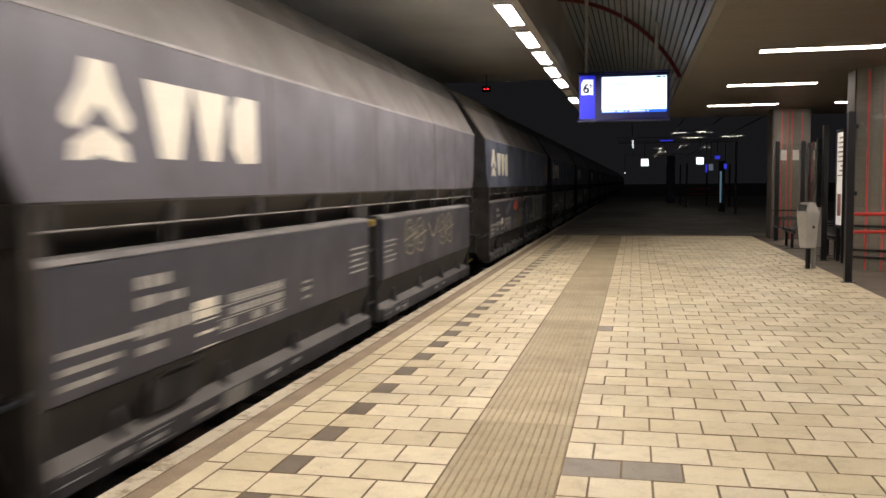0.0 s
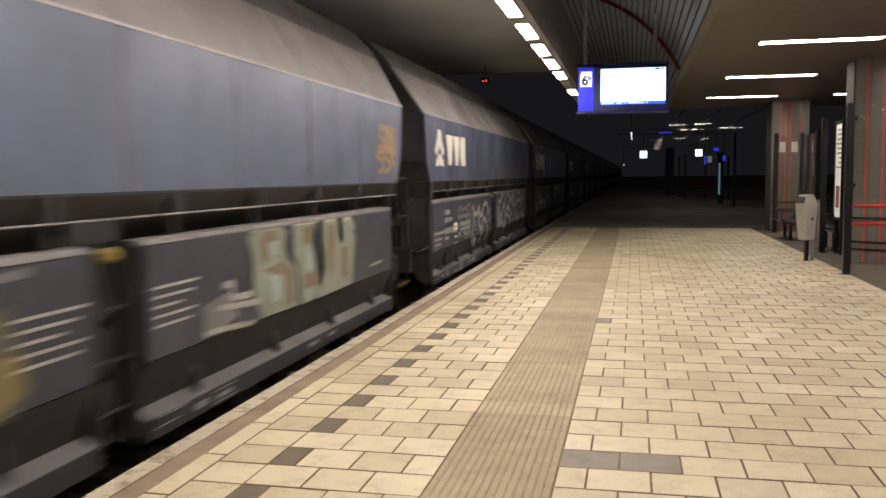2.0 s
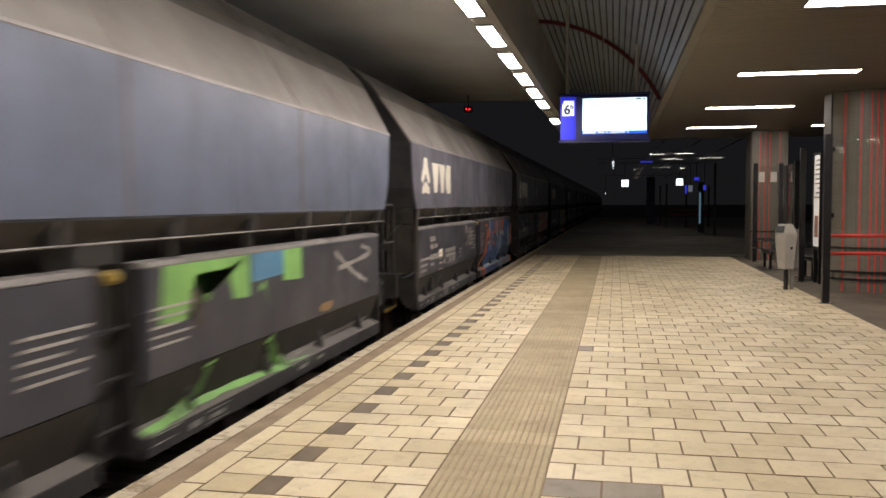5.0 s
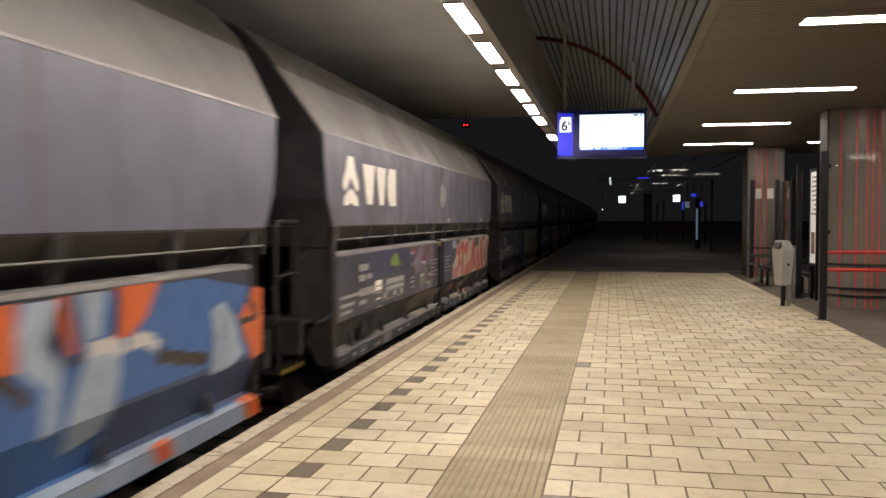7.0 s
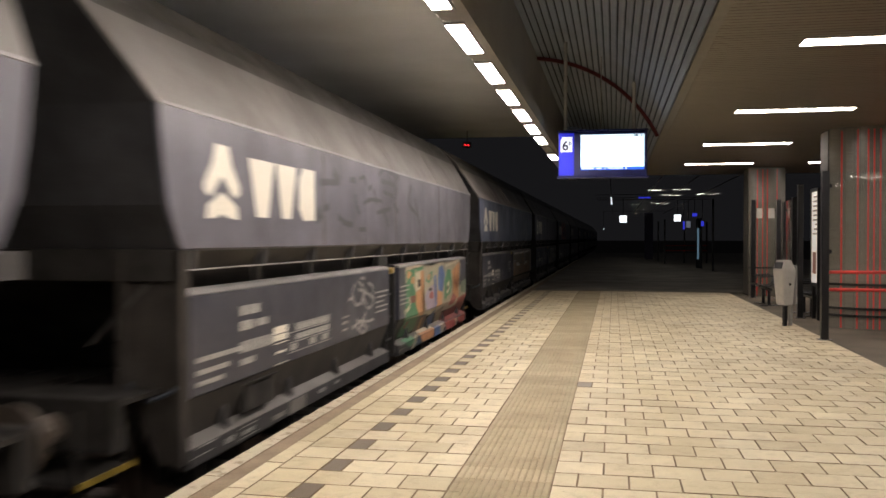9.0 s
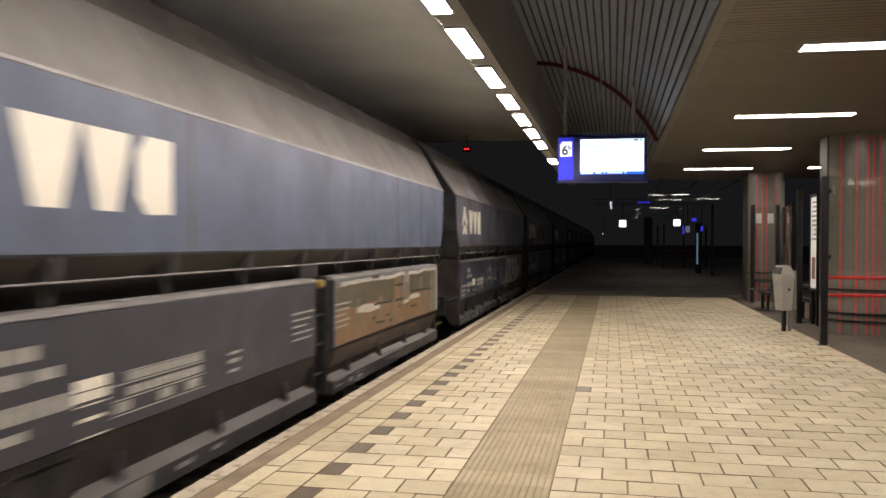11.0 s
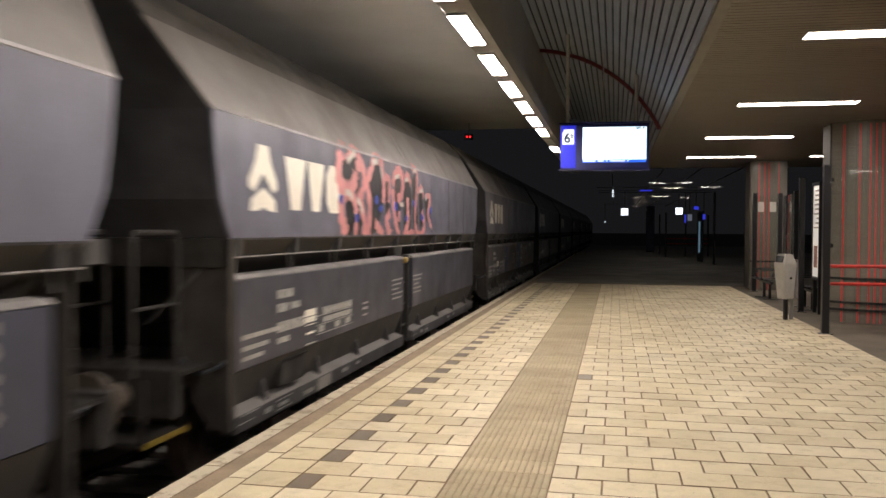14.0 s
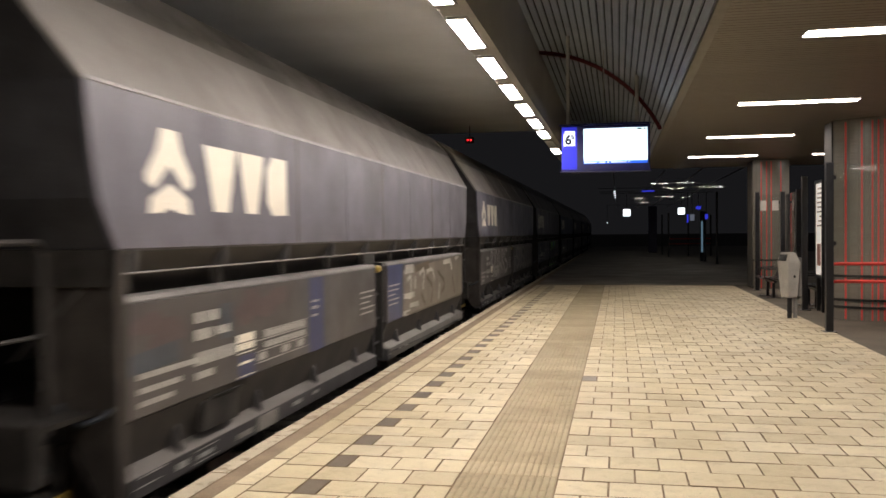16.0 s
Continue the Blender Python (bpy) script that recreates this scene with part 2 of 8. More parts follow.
def meshed(name, bm, *mats):
    bmesh.ops.recalc_face_normals(bm, faces=bm.faces)
    me = bpy.data.meshes.new(name)
    bm.to_mesh(me)
    bm.free()
    for m in mats:
        me.materials.append(m)
    return me


def thing(name, x, y, z, label, category, group="", kind="", rz=0):
    ob = new(name)
    ob.matrix_basis = pose(x, y, z, 0, 0, rz)
    return tagged(ob, label, category, group, kind)


def part(name, bm, material, parent, label="", kind=""):
    mats = material if isinstance(material, tuple) else (material,)
    ob = new(name, bm if isinstance(bm, bpy.types.Mesh) else meshed(name, bm, *mats))
    ob.parent = parent
    if label or kind:
        tagged(ob, label, "", "", kind)
    return ob


def built(name, boxes, material, parent, label="", bevel=0.0):
    bm = bmesh.new()
    for b in boxes:
        box(bm, *b, bevel=bevel)
    return part(name, bm, material, parent, label)


def solid(name, boxes, material, label="", category="", kind="structure", bevel=0.0):
    bm = bmesh.new()
    for b in boxes:
        box(bm, *b, bevel=bevel)
    return tagged(new(name, meshed(name, bm, material)), label, category, "", kind)


# ---- the plan ----
EDGE = -2.54             # platform edge
RIB0, RIB1 = -0.97, -0.368
TRACK = -4.335           # centre line of the track
NEAR, FAR = -6.0, 24.9   # the tiled stretch
SIDE = 3.1               # where the tiles end towards the columns
ROW = 0.2935
CEIL = 3.33
BACK, END = -14.0, 90.0
HALL = 25.8              # where the lit hall ends

# ground, walls, roof over the tracks
solid("ground", [(-400, 400, -60, 900, -1.3, -1.0)], M_BALLAST, "dark stone ballast bed under the tracks", "ground")
solid("platform_slab", [(EDGE + 0.03, 13.5, BACK, END, -0.99, -0.055)], M_CONCRETE, "concrete body of the station platform", "platform")
solid("floor_joints", [(EDGE + 0.255, SIDE - 0.004, NEAR, FAR - 0.004, -0.05, -0.0075)], M_JOINT, "sandy bed in the joints between platform tiles", "floor")
solid("floor_side", [(SIDE, 13.5, NEAR, FAR, -0.05, -0.004)], M_ASPHALT, "worn dark paving beside the columns", "floor")
solid("floor_far", [(EDGE + 0.05, 13.5, FAR, END, -0.05, -0.008)], M_FARGROUND, "dark unlit paving further along the platform", "floor")
solid("floor_near", [(EDGE + 0.05, 13.5, BACK, NEAR, -0.05, -0.008)], M_ASPHALT, "dark paving behind the tiled stretch", "floor")
solid("wall_west", [(-12.3, -12, BACK, 26.0, -1.0, 4.55)], M_CONCRETE, "dark concrete wall beyond the far track", "wall")
solid("wall_east", [(13.5, 13.8, BACK, 30.0, -1.0, 5.1)], M_CONCRETE, "dark concrete wall on the station side", "wall")
solid("wall_south", [(-12, 13.5, BACK - 0.3, BACK, -1.3, 6)], M_CONCRETE, "concrete wall closing the hall behind", "wall")
solid("ceiling_track", [(-12, -1.47, BACK, HALL, 4.55, 4.75)], M_TRACKROOF, "dark painted concrete roof over the track", "ceiling")
solid("ceiling_top", [(-1.47, 13.5, BACK, HALL, 5.1, 5.3)], M_VOID, "dark roof slab above the hung ceiling", "ceiling")

# thin beams that carry the lamps further along, under the night sky
solid("canopy_beams", [(x - 0.015, x + 0.015, HALL + 0.01, 66, CEIL + 0.001, CEIL + 0.03) for x in (-0.12, 1.4, 2.45, 3.6)]
      + [(-0.8, 4.4, y + 0.055, y + 0.095, CEIL + 0.0005, CEIL + 0.02) for y in (37.0, 40.0, 42.0, 42.2, 60.0)], M_FARCEIL, "thin dark beams over the unlit platform", "beam")

# beam that carries the edge luminaires
bm = bmesh.new()
box(bm, -1.330, -1.09, BACK + 0.01, HALL - 0.01, 3.213, 3.4)
box(bm, -1.46, -1.34, BACK + 0.01, HALL - 0.01, 3.36, 3.42)
box(bm, -1.45, -1.38, BACK + 0.02, HALL - 0.02, 3.4, 5.09)
tagged(new("beam", meshed("beam", bm, M_BEAM)), "pale painted edge beam with lamps under it", "beam", "", "structure")

# vault of long slats and the flat soffit of cross slats
VC, VZ, VR = -1.6, 2.16, 2.66


def vault(a, r=VR):
    return VC + r * math.sin(a), VZ + r * math.cos(a)


bm = bmesh.new()
a0, a1, count = math.asin(0.22 / VR), math.asin(2.39 / VR), 23
for i in range(count):
    s = a0 + (a1 - a0) * i / count
    e = s + (a1 - a0) / count * 0.74
    prism(bm, [vault(s), vault(e), vault(e, VR + 0.018), vault(s, VR + 0.018)], BACK + 0.05, HALL - 0.02, 0)
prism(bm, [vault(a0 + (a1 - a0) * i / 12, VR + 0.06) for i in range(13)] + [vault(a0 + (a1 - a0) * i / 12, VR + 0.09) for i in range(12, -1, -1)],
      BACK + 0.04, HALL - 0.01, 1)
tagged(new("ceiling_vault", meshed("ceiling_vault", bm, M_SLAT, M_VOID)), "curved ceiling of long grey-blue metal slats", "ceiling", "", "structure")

bm = bmesh.new()
y = BACK + 0.05
while y < HALL - 0.1:
    box(bm, 0.90, 13.45, y, y + 0.085, CEIL, CEIL + 0.02)
    y += 0.1
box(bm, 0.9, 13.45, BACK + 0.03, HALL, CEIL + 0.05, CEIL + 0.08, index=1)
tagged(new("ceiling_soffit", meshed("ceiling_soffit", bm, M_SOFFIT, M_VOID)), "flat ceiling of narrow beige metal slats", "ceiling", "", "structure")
solid("trim_soffit", [(0.79, 0.897, BACK + 0.05, HALL, CEIL - 0.012, CEIL + 0.1)], M_TRIM, "pale trim along the edge of the slatted ceiling", "trim")

for ya in (15.66, -2.0):
    bm = bmesh.new()
    prism(bm, [vault(a0 + (a1 - a0) * i / 20, VR - 0.012) for i in range(21)] + [vault(a0 + (a1 - a0) * i / 20, VR - 0.075) for i in range(20, -1, -1)],
          ya, ya + 0.07)
    tagged(new("arch_rib", meshed("arch_rib", bm, M_ARCH)), "dark red curved steel rib under the slatted vault", "rib", "vault ribs", "structure")

# ---- track ----
for x in (-0.7525, 0.7525, -5.2525, -3.7475):
    bm = bmesh.new()
    w = 0.036
    prism(bm, [(-0.075, -0.93), (0.075, -0.93), (0.075, -0.915), (0.01, -0.9), (0.01, -0.81), (w, -0.8), (w, -0.765), (w - 0.008, -0.76),
               (-w + 0.008, -0.76), (-w, -0.765), (-w, -0.8), (-0.01, -0.81), (-0.01, -0.9), (-0.075, -0.915)], BACK + 0.1, END - 0.1)
    ob = tagged(new("rail", meshed("rail", bm, M_RAIL)), "rusty steel rail with a bright worn top", "rail", "rails of the tracks", "structure")
    ob.location.x = TRACK + x
bm = bmesh.new()
box(bm, TRACK - 1.3, TRACK + 1.3, -0.13, 0.13, -0.998, -0.931, bevel=0.01)
sleeper = meshed("sleeper", bm, M_SLEEPER)
y = -10.0
while y < 60:
    ob = tagged(new("sleeper", sleeper), "grey concrete sleeper under the rails", "sleeper", "sleepers of the track", "structure")
    ob.location.y = y
    y += 0.6

# ---- luminaires ----


def luminaire(y, lit=True):
    ob = thing("edge_luminaire", -1.25, y, 3.2, "lit white fluorescent luminaire under the edge beam" if lit else "unlit fluorescent luminaire under the edge beam",
               "ceiling light", "edge luminaires")
    bm = bmesh.new()
    for b in ((0.073, 0.092, 0.042, 1.198, -0.004, 0.010), (-0.078, 0.072, 0.042, 0.083, -0.004, 0.010), (-0.078, 0.072, 1.152, 1.198, -0.004, 0.010)):
        box(bm, *b)
    part("frame", bm, M_BEAM, ob)
    built("diffuser", [(-0.080, 0.070, 0.085, 1.150, -0.006, 0.036)], M_LAMP if lit else M_SIGNWHITE_OFF, ob, "", 0.004)


M_SIGNWHITE_OFF = plain("dead_diffuser", (0.5, 0.5, 0.48), 0.5)
for i in range(-4, 8):
    luminaire(6.65 + 1.546 * (i - 0), lit=i != 6)

# cross tubes under the soffit


def tube_light(x, y, length, z=CEIL, far=False):
    ob = thing("tube_light", x, y, z, "lit flush light strip across the slatted ceiling", "ceiling light", "far ceiling tubes" if far else "ceiling tubes")
    w = 0.04 if far else 0.14
    bm = bmesh.new()
    for b in ((-0.012, -0.002, -w - 0.01, w + 0.01), (length + 0.002, length + 0.012, -w - 0.01, w + 0.01), (0, length, -w - 0.01, -w - 0.002), (0, length, w + 0.002, w + 0.01)):
        box(bm, *b, -0.008, -0.001)
    part("frame", bm, M_TRIM, ob)
    bm = bmesh.new()
    box(bm, 0.0, length, -w, w, -0.006, -0.002)
    part("diffuser", bm, M_FARTUBE if far else M_TUBE, ob)


for y in (-4.95, -0.45, 4.03, 8.53, 13.0, 17.5, 22.0):
    tube_light(1.72, y, 1.6)
for y in (4.03, 13.0, 22.0):
    tube_light(4.6, y, 1.6)
for y in (-4.95, -0.45):
    tube_light(6.9, y, 0.8)
for x, y, length in ((1.27, 33.7, 0.6), (2.2, 33.4, 0.6), (1.9, 37.5, 0.9), (3.3, 36.8, 0.95), (1.9, 46.2, 0.9), (3.35, 48.0, 0.5),
                     (0.92, 48.5, 0.5), (1.3, 55.3, 0.55), (1.26, 64.4, 0.55)):
    tube_light(x, y, length, far=True)

# ---- platform sign ----


def writing(text, size, material, parent, name, m):
    cu = bpy.data.curves.new(name, "FONT")
    cu.body, cu.size, cu.extrude, cu.align_x = text, size, 0.002, "CENTER"
    cu.offset = 0.03 * size
    ob = bpy.data.objects.new(name, cu)
    me = bpy.data.meshes.new_from_object(ob)
    me.materials.clear()
    me.materials.append(material)
    ob2 = new(name, me)
    ob2.parent = parent
    ob2.matrix_basis = m
    bpy.data.objects.remove(ob)
    return ob2


M_FAINT = glow("faint_print", (0.50, 0.72, 0.92), 1.2)
M_HANGER = plain("hanger_grey", (0.42, 0.41, 0.39), 0.5, vary=0.1)


def platform_sign():
    y = 14.0
    ob = thing("platform_sign", -0.19, y, 2.49, "hanging blue platform sign with a lit white departure screen", "information sign")
    w, h = 0.70, 0.725
    bm = bmesh.new()
    box(bm, -w, w, 0, 0.22, 0, h, bevel=0.012)
    part("case", bm, M_SIGNDARK, ob)
    built("hood", [(-w - 0.02, w + 0.02, -0.05, 0.24, h + 0.001, h + 0.02)], M_SIGNDARK, ob)
    built("base_strip", [(-w - 0.02, w + 0.02, -0.04, 0.24, -0.02, -0.001)], M_SIGNDARK, ob)
    built("number_panel", [(-w + 0.012, -w + 0.255, -0.006, -0.001, 0.02, h - 0.02)], M_SIGNBLUE, ob, "glowing blue number panel")
    built("number_field", [(-w + 0.04, -w + 0.225, -0.010, -0.007, 0.40, 0.60), (-w + 0.06, -w + 0.225, -0.010, -0.007, 0.603, 0.64)], M_SIGNWHITE, ob, "white square behind the number")
    writing("6", 0.21, M_INK, ob, "numeral", pose(-w + 0.115, -0.013, 0.43, 90))
    writing("b", 0.10, M_INK, ob, "letter", pose(-w + 0.19, -0.013, 0.51, 90))
    screen = built("screen", [(-0.34, 0.66, -0.006, -0.001, 0.11, 0.67)], M_SCREEN, ob, "lit white departure screen")
    built("screen_footer", [(-0.34, 0.66, -0.010, -0.007, 0.105, 0.15)], M_SCREENBLUE, screen, "blue strip under the departures")
    bm = bmesh.new()
    x = -0.33
    for n in (0.2, 0.1, 0.03, 0.24, 0.03):
        box(bm, x, x + n, -0.014, -0.011, 0.118, 0.138)
        x += n + 0.03
    part("footer_text", bm, M_SIGNWHITE, screen, "white line of small print")
    bm = bmesh.new()
    box(bm, -0.32, 0.07, -0.0095, -0.0065, 0.535, 0.575)
    box(bm, -0.30, -0.10, -0.0095, -0.0065, 0.51, 0.52)
    part("departure_text", bm, M_FAINT, screen, "faint line of print")
    bm = bmesh.new()
    bm.free()
    for x, n in ((0.50, 0.07), (0.60, 0.03)):
        built("clock_text", [(x, x + n, -0.0095, -0.0065, 0.635, 0.66)], M_INK, screen, "small dark print")
    built("service_text", [(0.17, 0.45, -0.0095, -0.0065, 0.625, 0.655)], M_FAINT, screen, "faint line of print")
    for x, r in ((-0.59, 0.03), (-0.02, 0.008), (0.50, 0.03)):
        bm = bmesh.new()
        top = VZ + math.sqrt(VR ** 2 - (x - 0.19 - VC) ** 2) - 2.49
        tube(bm, (x, 0.11, h + 0.02), (x, 0.11, top), r, 12)
        part("hanger", bm, M_HANGER, ob, "grey hanging pole")


platform_sign()

# ---- columns ----


def column(x, y, w, d, stripes, bands, bulge):
    """A pier with a rounded front, glazed stripes let into it and bumper bands round it."""
    ob = thing("column", x, y, -0.004, "grey mosaic column with thin vertical red stripes", "column", "platform columns")

    def front(px):
        return bulge * ((2 * px / w - 1) ** 2) ** 1.3

    out = [(w * i / 24, front(w * i / 24)) for i in range(25)] + [(w, d), (0, d)]
    bm = bmesh.new()
    lo = [bm.verts.new((px, py, 0.0)) for px, py in out]
    hi = [bm.verts.new((px, py, CEIL)) for px, py in out]
    for i in range(len(out)):
        bm.faces.new((lo[i], lo[(i + 1) % len(out)], hi[(i + 1) % len(out)], hi[i]))
    bm.faces.new(lo[::-1]), bm.faces.new(hi)
    part("shaft", bm, M_MOSAIC, ob)
    for s in stripes:
        bm = bmesh.new()
        prism_up = [(s - 0.012, front(s - 0.012) - 0.004), (s + 0.012, front(s + 0.012) - 0.004), (s + 0.012, front(s + 0.012) + 0.004), (s - 0.012, front(s - 0.012) + 0.004)]
        a = [bm.verts.new((px, py, 0.02)) for px, py in prism_up]
        b = [bm.verts.new((px, py, CEIL - 0.05)) for px, py in prism_up]
        for i in range(4):
            bm.faces.new((a[i], a[(i + 1) % 4], b[(i + 1) % 4], b[i]))
        bm.faces.new(a[::-1]), bm.faces.new(b)
        part("stripe", bm, M_RED, ob, "thin glazed red stripe")
    built("side_panel", [(-0.012, -0.001, bulge + 0.03, d - 0.02, 0.03, CEIL - 0.02)], M_GREYSIDE, ob, "smooth grey metal side panel")
    built("corner_strip", [(-0.008, 0.004, bulge - 0.004, bulge + 0.026, 0.02, CEIL - 0.02)], M_UNDER, ob, "dark joint at the corner")
    for z in bands:
        bm = bmesh.new()
        ring = [(px, py - 0.03) for px, py in out[:25]]
        ring += [(px, py - 0.002) for px, py in reversed(out[:25])]
        a = [bm.verts.new((px, py, z - 0.02)) for px, py in ring]
        b = [bm.verts.new((px, py, z + 0.02)) for px, py in ring]
        for i in range(len(ring)):
            bm.faces.new((a[i], a[(i + 1) % len(ring)], b[(i + 1) % len(ring)], b[i]))
        bm.faces.new(a[::-1]), bm.faces.new(b)
        part("bumper_rail", bm, M_UNDER, ob, "dark bumper band round the column")


column(3.535, 15.0, 1.7, 0.95, (0.16, 0.372, 0.518, 0.603, 0.695, 1.2), (0.74, 0.345, 0.225), 0.40)
column(3.43, 23.3, 0.90, 0.95, (0.20, 0.33, 0.44, 0.68), (0.74,), 0.12)

# ---- wind screens ----


def screen_post(x, y, h, w=0.05):
    ob = thing("screen_post", x, y, -0.004, "black square steel post of a wind screen", "post", "wind screen posts")
    bm = bmesh.new()
    box(bm, -w, w, -w, w, 0.012, h, bevel=0.006)
    part("shaft", bm, M_BLACK, ob)
    built("base_plate", [(-w - 0.04, w + 0.04, -w - 0.04, w + 0.04, 0, 0.012)], M_BLACK, ob)
    built("cap", [(-w - 0.004, w + 0.004, -w - 0.004, w + 0.004, h, h + 0.01)], M_BLACK, ob)


for x, y, h in ((3.05, 13.5, 2.48), (5.0, 13.5, 2.48), (3.44, 17.15, 2.5), (3.98, 18.5, 2.45), (3.44, 22.75, 2.46), (4.05, 22.75, 2.46), (4.2, 21.6, 2.46)):
    screen_post(x, y, h)


def rail_pair(x0, x1, y, heights=(1.0, 0.74)):
    for z in heights:
        bm = bmesh.new()
        tube(bm, (x0, y, z), (x1, y, z), 0.024, 14)
        tagged(new("leaning_rail", meshed("leaning_rail", bm, M_RED)), "red round leaning rail between black posts", "rail", "red leaning rails")


rail_pair(3.11, 4.94, 13.5)


def pane(x0, x1, y0, y1, z0, z1, dots=()):
    ob = thing("glass_screen", 0, 0, 0, "clear glass wind screen held between black posts", "glass screen", "glass wind screens")
    g = built("pane", [(x0, x1, y0, y1, z0, z1)], M_GLASS, ob)
    g.visible_shadow = False
    lx = x1 - x0 > y1 - y0
    for z in (z0 + 0.2, z1 - 0.2):
        for end in (0, 1):
            cx, cy = (x0 + 0.02 if end == 0 else x1 - 0.02, (y0 + y1) / 2) if lx else ((x0 + x1) / 2, y0 + 0.02 if end == 0 else y1 - 0.02)
            hx, hy = (0.02, (y1 - y0) / 2 + 0.008) if lx else ((x1 - x0) / 2 + 0.008, 0.02)
            built("clamp", [(cx - hx, cx + hx, cy - hy, cy + hy, z - 0.03, z + 0.03)], M_BLACK, ob)
    for b in dots:
        built("sticker", [b], M_BIN, ob, "pale square sticker")


pane(3.50, 3.99, 22.745, 22.755, 0.3, 2.40, ((3.52, 3.66, 22.735, 22.742, 2.0, 2.25), (3.80, 3.95, 22.735, 22.742, 2.0, 2.25)))
pane(3.112, 4.938, 13.53, 13.54, 1.1, 2.47, ())
pane(4.11, 4.15, 21.66, 22.69, 0.3, 2.4)


def poster_case():
    ob = thing("poster_case", 3.62, 16.62, -0.004, "lit white notice case on dark legs with rows of print", "poster case")
    built("frame", [(0, 0.09, -0.03, 0.55, 0.62, 0.66), (0, 0.09, -0.03, 0.55, 2.38, 2.42), (0, 0.09, -0.03, 0, 0.66, 2.38), (0, 0.09, 0.52, 0.55, 0.66, 2.38)],
          M_BLACK, ob)
    built("back", [(0.02, 0.09, 0.001, 0.519, 0.661, 2.379)], M_BLACK, ob)
    sheet = built("sheet", [(0.014, 0.0195, 0.02, 0.50, 0.68, 2.36)], M_POSTER, ob, "lit white notice sheet")
    bm = bmesh.new()
    random.seed(5)
    for i in range(9):
        z = 2.25 - 0.085 * i
        box(bm, 0.008, 0.0135, 0.06, 0.18 + 0.22 * random.random(), z, z + 0.03)
    part("print", bm, plain("grey_print", (0.30, 0.27, 0.24), 0.6), sheet, "grey rows of print")
    built("picture", [(0.008, 0.0135, 0.12, 0.38, 0.85, 1.25)], plain("brown_print", (0.34, 0.16, 0.11), 0.6), sheet, "brown printed picture")
    for y in (0.04, 0.44):
        built("leg", [(0.02, 0.08, y, y + 0.06, 0, 0.62)], M_BLACK, ob)


poster_case()


def bench(x, y, n, rz):
    ob = thing("bench", x, y, -0.004, "dark steel station bench with curved seats and armrests", "bench", "platform benches", rz=rz)
    built("beam", [(0, 0.62 * n, -0.03, 0.03, 0.34, 0.40)], M_BLACK, ob)
    for px in (0.25, 0.62 * n - 0.25):
        built("leg", [(px - 0.03, px + 0.03, -0.03, 0.03, 0.01, 0.34), (px - 0.08, px + 0.08, -0.2, 0.2, 0, 0.01)], M_BLACK, ob)
    for i in range(n):
        bm = bmesh.new()
        prof = [(-0.26, 0.44), (-0.22, 0.46), (0.10, 0.425), (0.19, 0.45), (0.27, 0.66), (0.30, 0.80)]
        top = [(yy, zz) for yy, zz in prof]
        out = top + [(yy + 0.012, zz - 0.014) for yy, zz in reversed(prof)]
        a = [bm.verts.new((i * 0.62 + 0.05, yy, zz)) for yy, zz in out]
        b = [bm.verts.new((i * 0.62 + 0.55, yy, zz)) for yy, zz in out]
        for j in range(len(out)):
            bm.faces.new((a[j], a[(j + 1) % len(out)], b[(j + 1) % len(out)], b[j]))
        bm.faces.new(a), bm.faces.new(b[::-1])
        part("seat", bm, M_BLACK, ob)
    for i in range(n + 1):
        bm = bmesh.new()
        xx = min(max(i * 0.62 - 0.01, 0.015), 0.62 * n - 0.015)
        pipe(bm, [(xx, 0.02, 0.38), (xx, -0.22, 0.46), (xx, -0.22, 0.64), (xx, 0.18, 0.66)], 0.014)
        part("armrest", bm, M_BLACK, ob)


bench(3.4, 21.2, 2, -90)
bench(3.75, 18.6, 2, -90)


def litter_bin():
    ob = thing("litter_bin", 2.86, 15.5, -0.004, "pale grey angular litter bin on two steel legs", "litter bin", rz=28)
    bm = bmesh.new()
    lo = [bm.verts.new(p) for p in ((-0.09, -0.11, 0.36), (0.11, -0.11, 0.36), (0.11, 0.13, 0.36), (-0.09, 0.13, 0.36))]
    mi = [bm.verts.new(p) for p in ((-0.155, -0.17, 0.97), (0.13, -0.17, 0.97), (0.13, 0.16, 0.97), (-0.155, 0.16, 0.97))]
    hi = [bm.verts.new(p) for p in ((-0.10, -0.12, 1.13), (0.06, -0.12, 1.13), (0.06, 0.12, 1.13), (-0.10, 0.12, 1.13))]
    for a, b in ((lo, mi), (mi, hi)):
        for i in range(4):
            bm.faces.new((a[i], a[(i + 1) % 4], b[(i + 1) % 4], b[i]))
    bm.faces.new(lo[::-1]), bm.faces.new(hi)
    bmesh.ops.bevel(bm, geom=list(bm.edges), offset=0.012, segments=2, affect="EDGES")
    part("body", bm, M_BIN, ob)
    bm = bmesh.new()
    box(bm, -0.168, -0.12, -0.105, 0.105, 0.985, 1.095)
    for v in bm.verts:
        v.co.x += (v.co.z - 0.985) * 0.40
    part("mouth", bm, M_BLACK, ob, "dark opening flap")
    built("back_panel", [(0.135, 0.165, -0.16, 0.15, 0.38, 1.04)], M_GREYPOST, ob, "grey steel back panel", 0.006)
    built("lock", [(-0.02, 0.02, -0.166, -0.156, 0.70, 0.74)], M_UNDER, ob)
    built("leg", [(-0.02, 0.04, -0.03, 0.03, 0, 0.37)], M_BLACK, ob)
    built("leg", [(0.11, 0.165, -0.03, 0.03, 0, 0.38)], M_GREYPOST, ob)
    ob.scale = (0.88, 0.88, 1.0)


litter_bin()

# ---- far along the platform ----


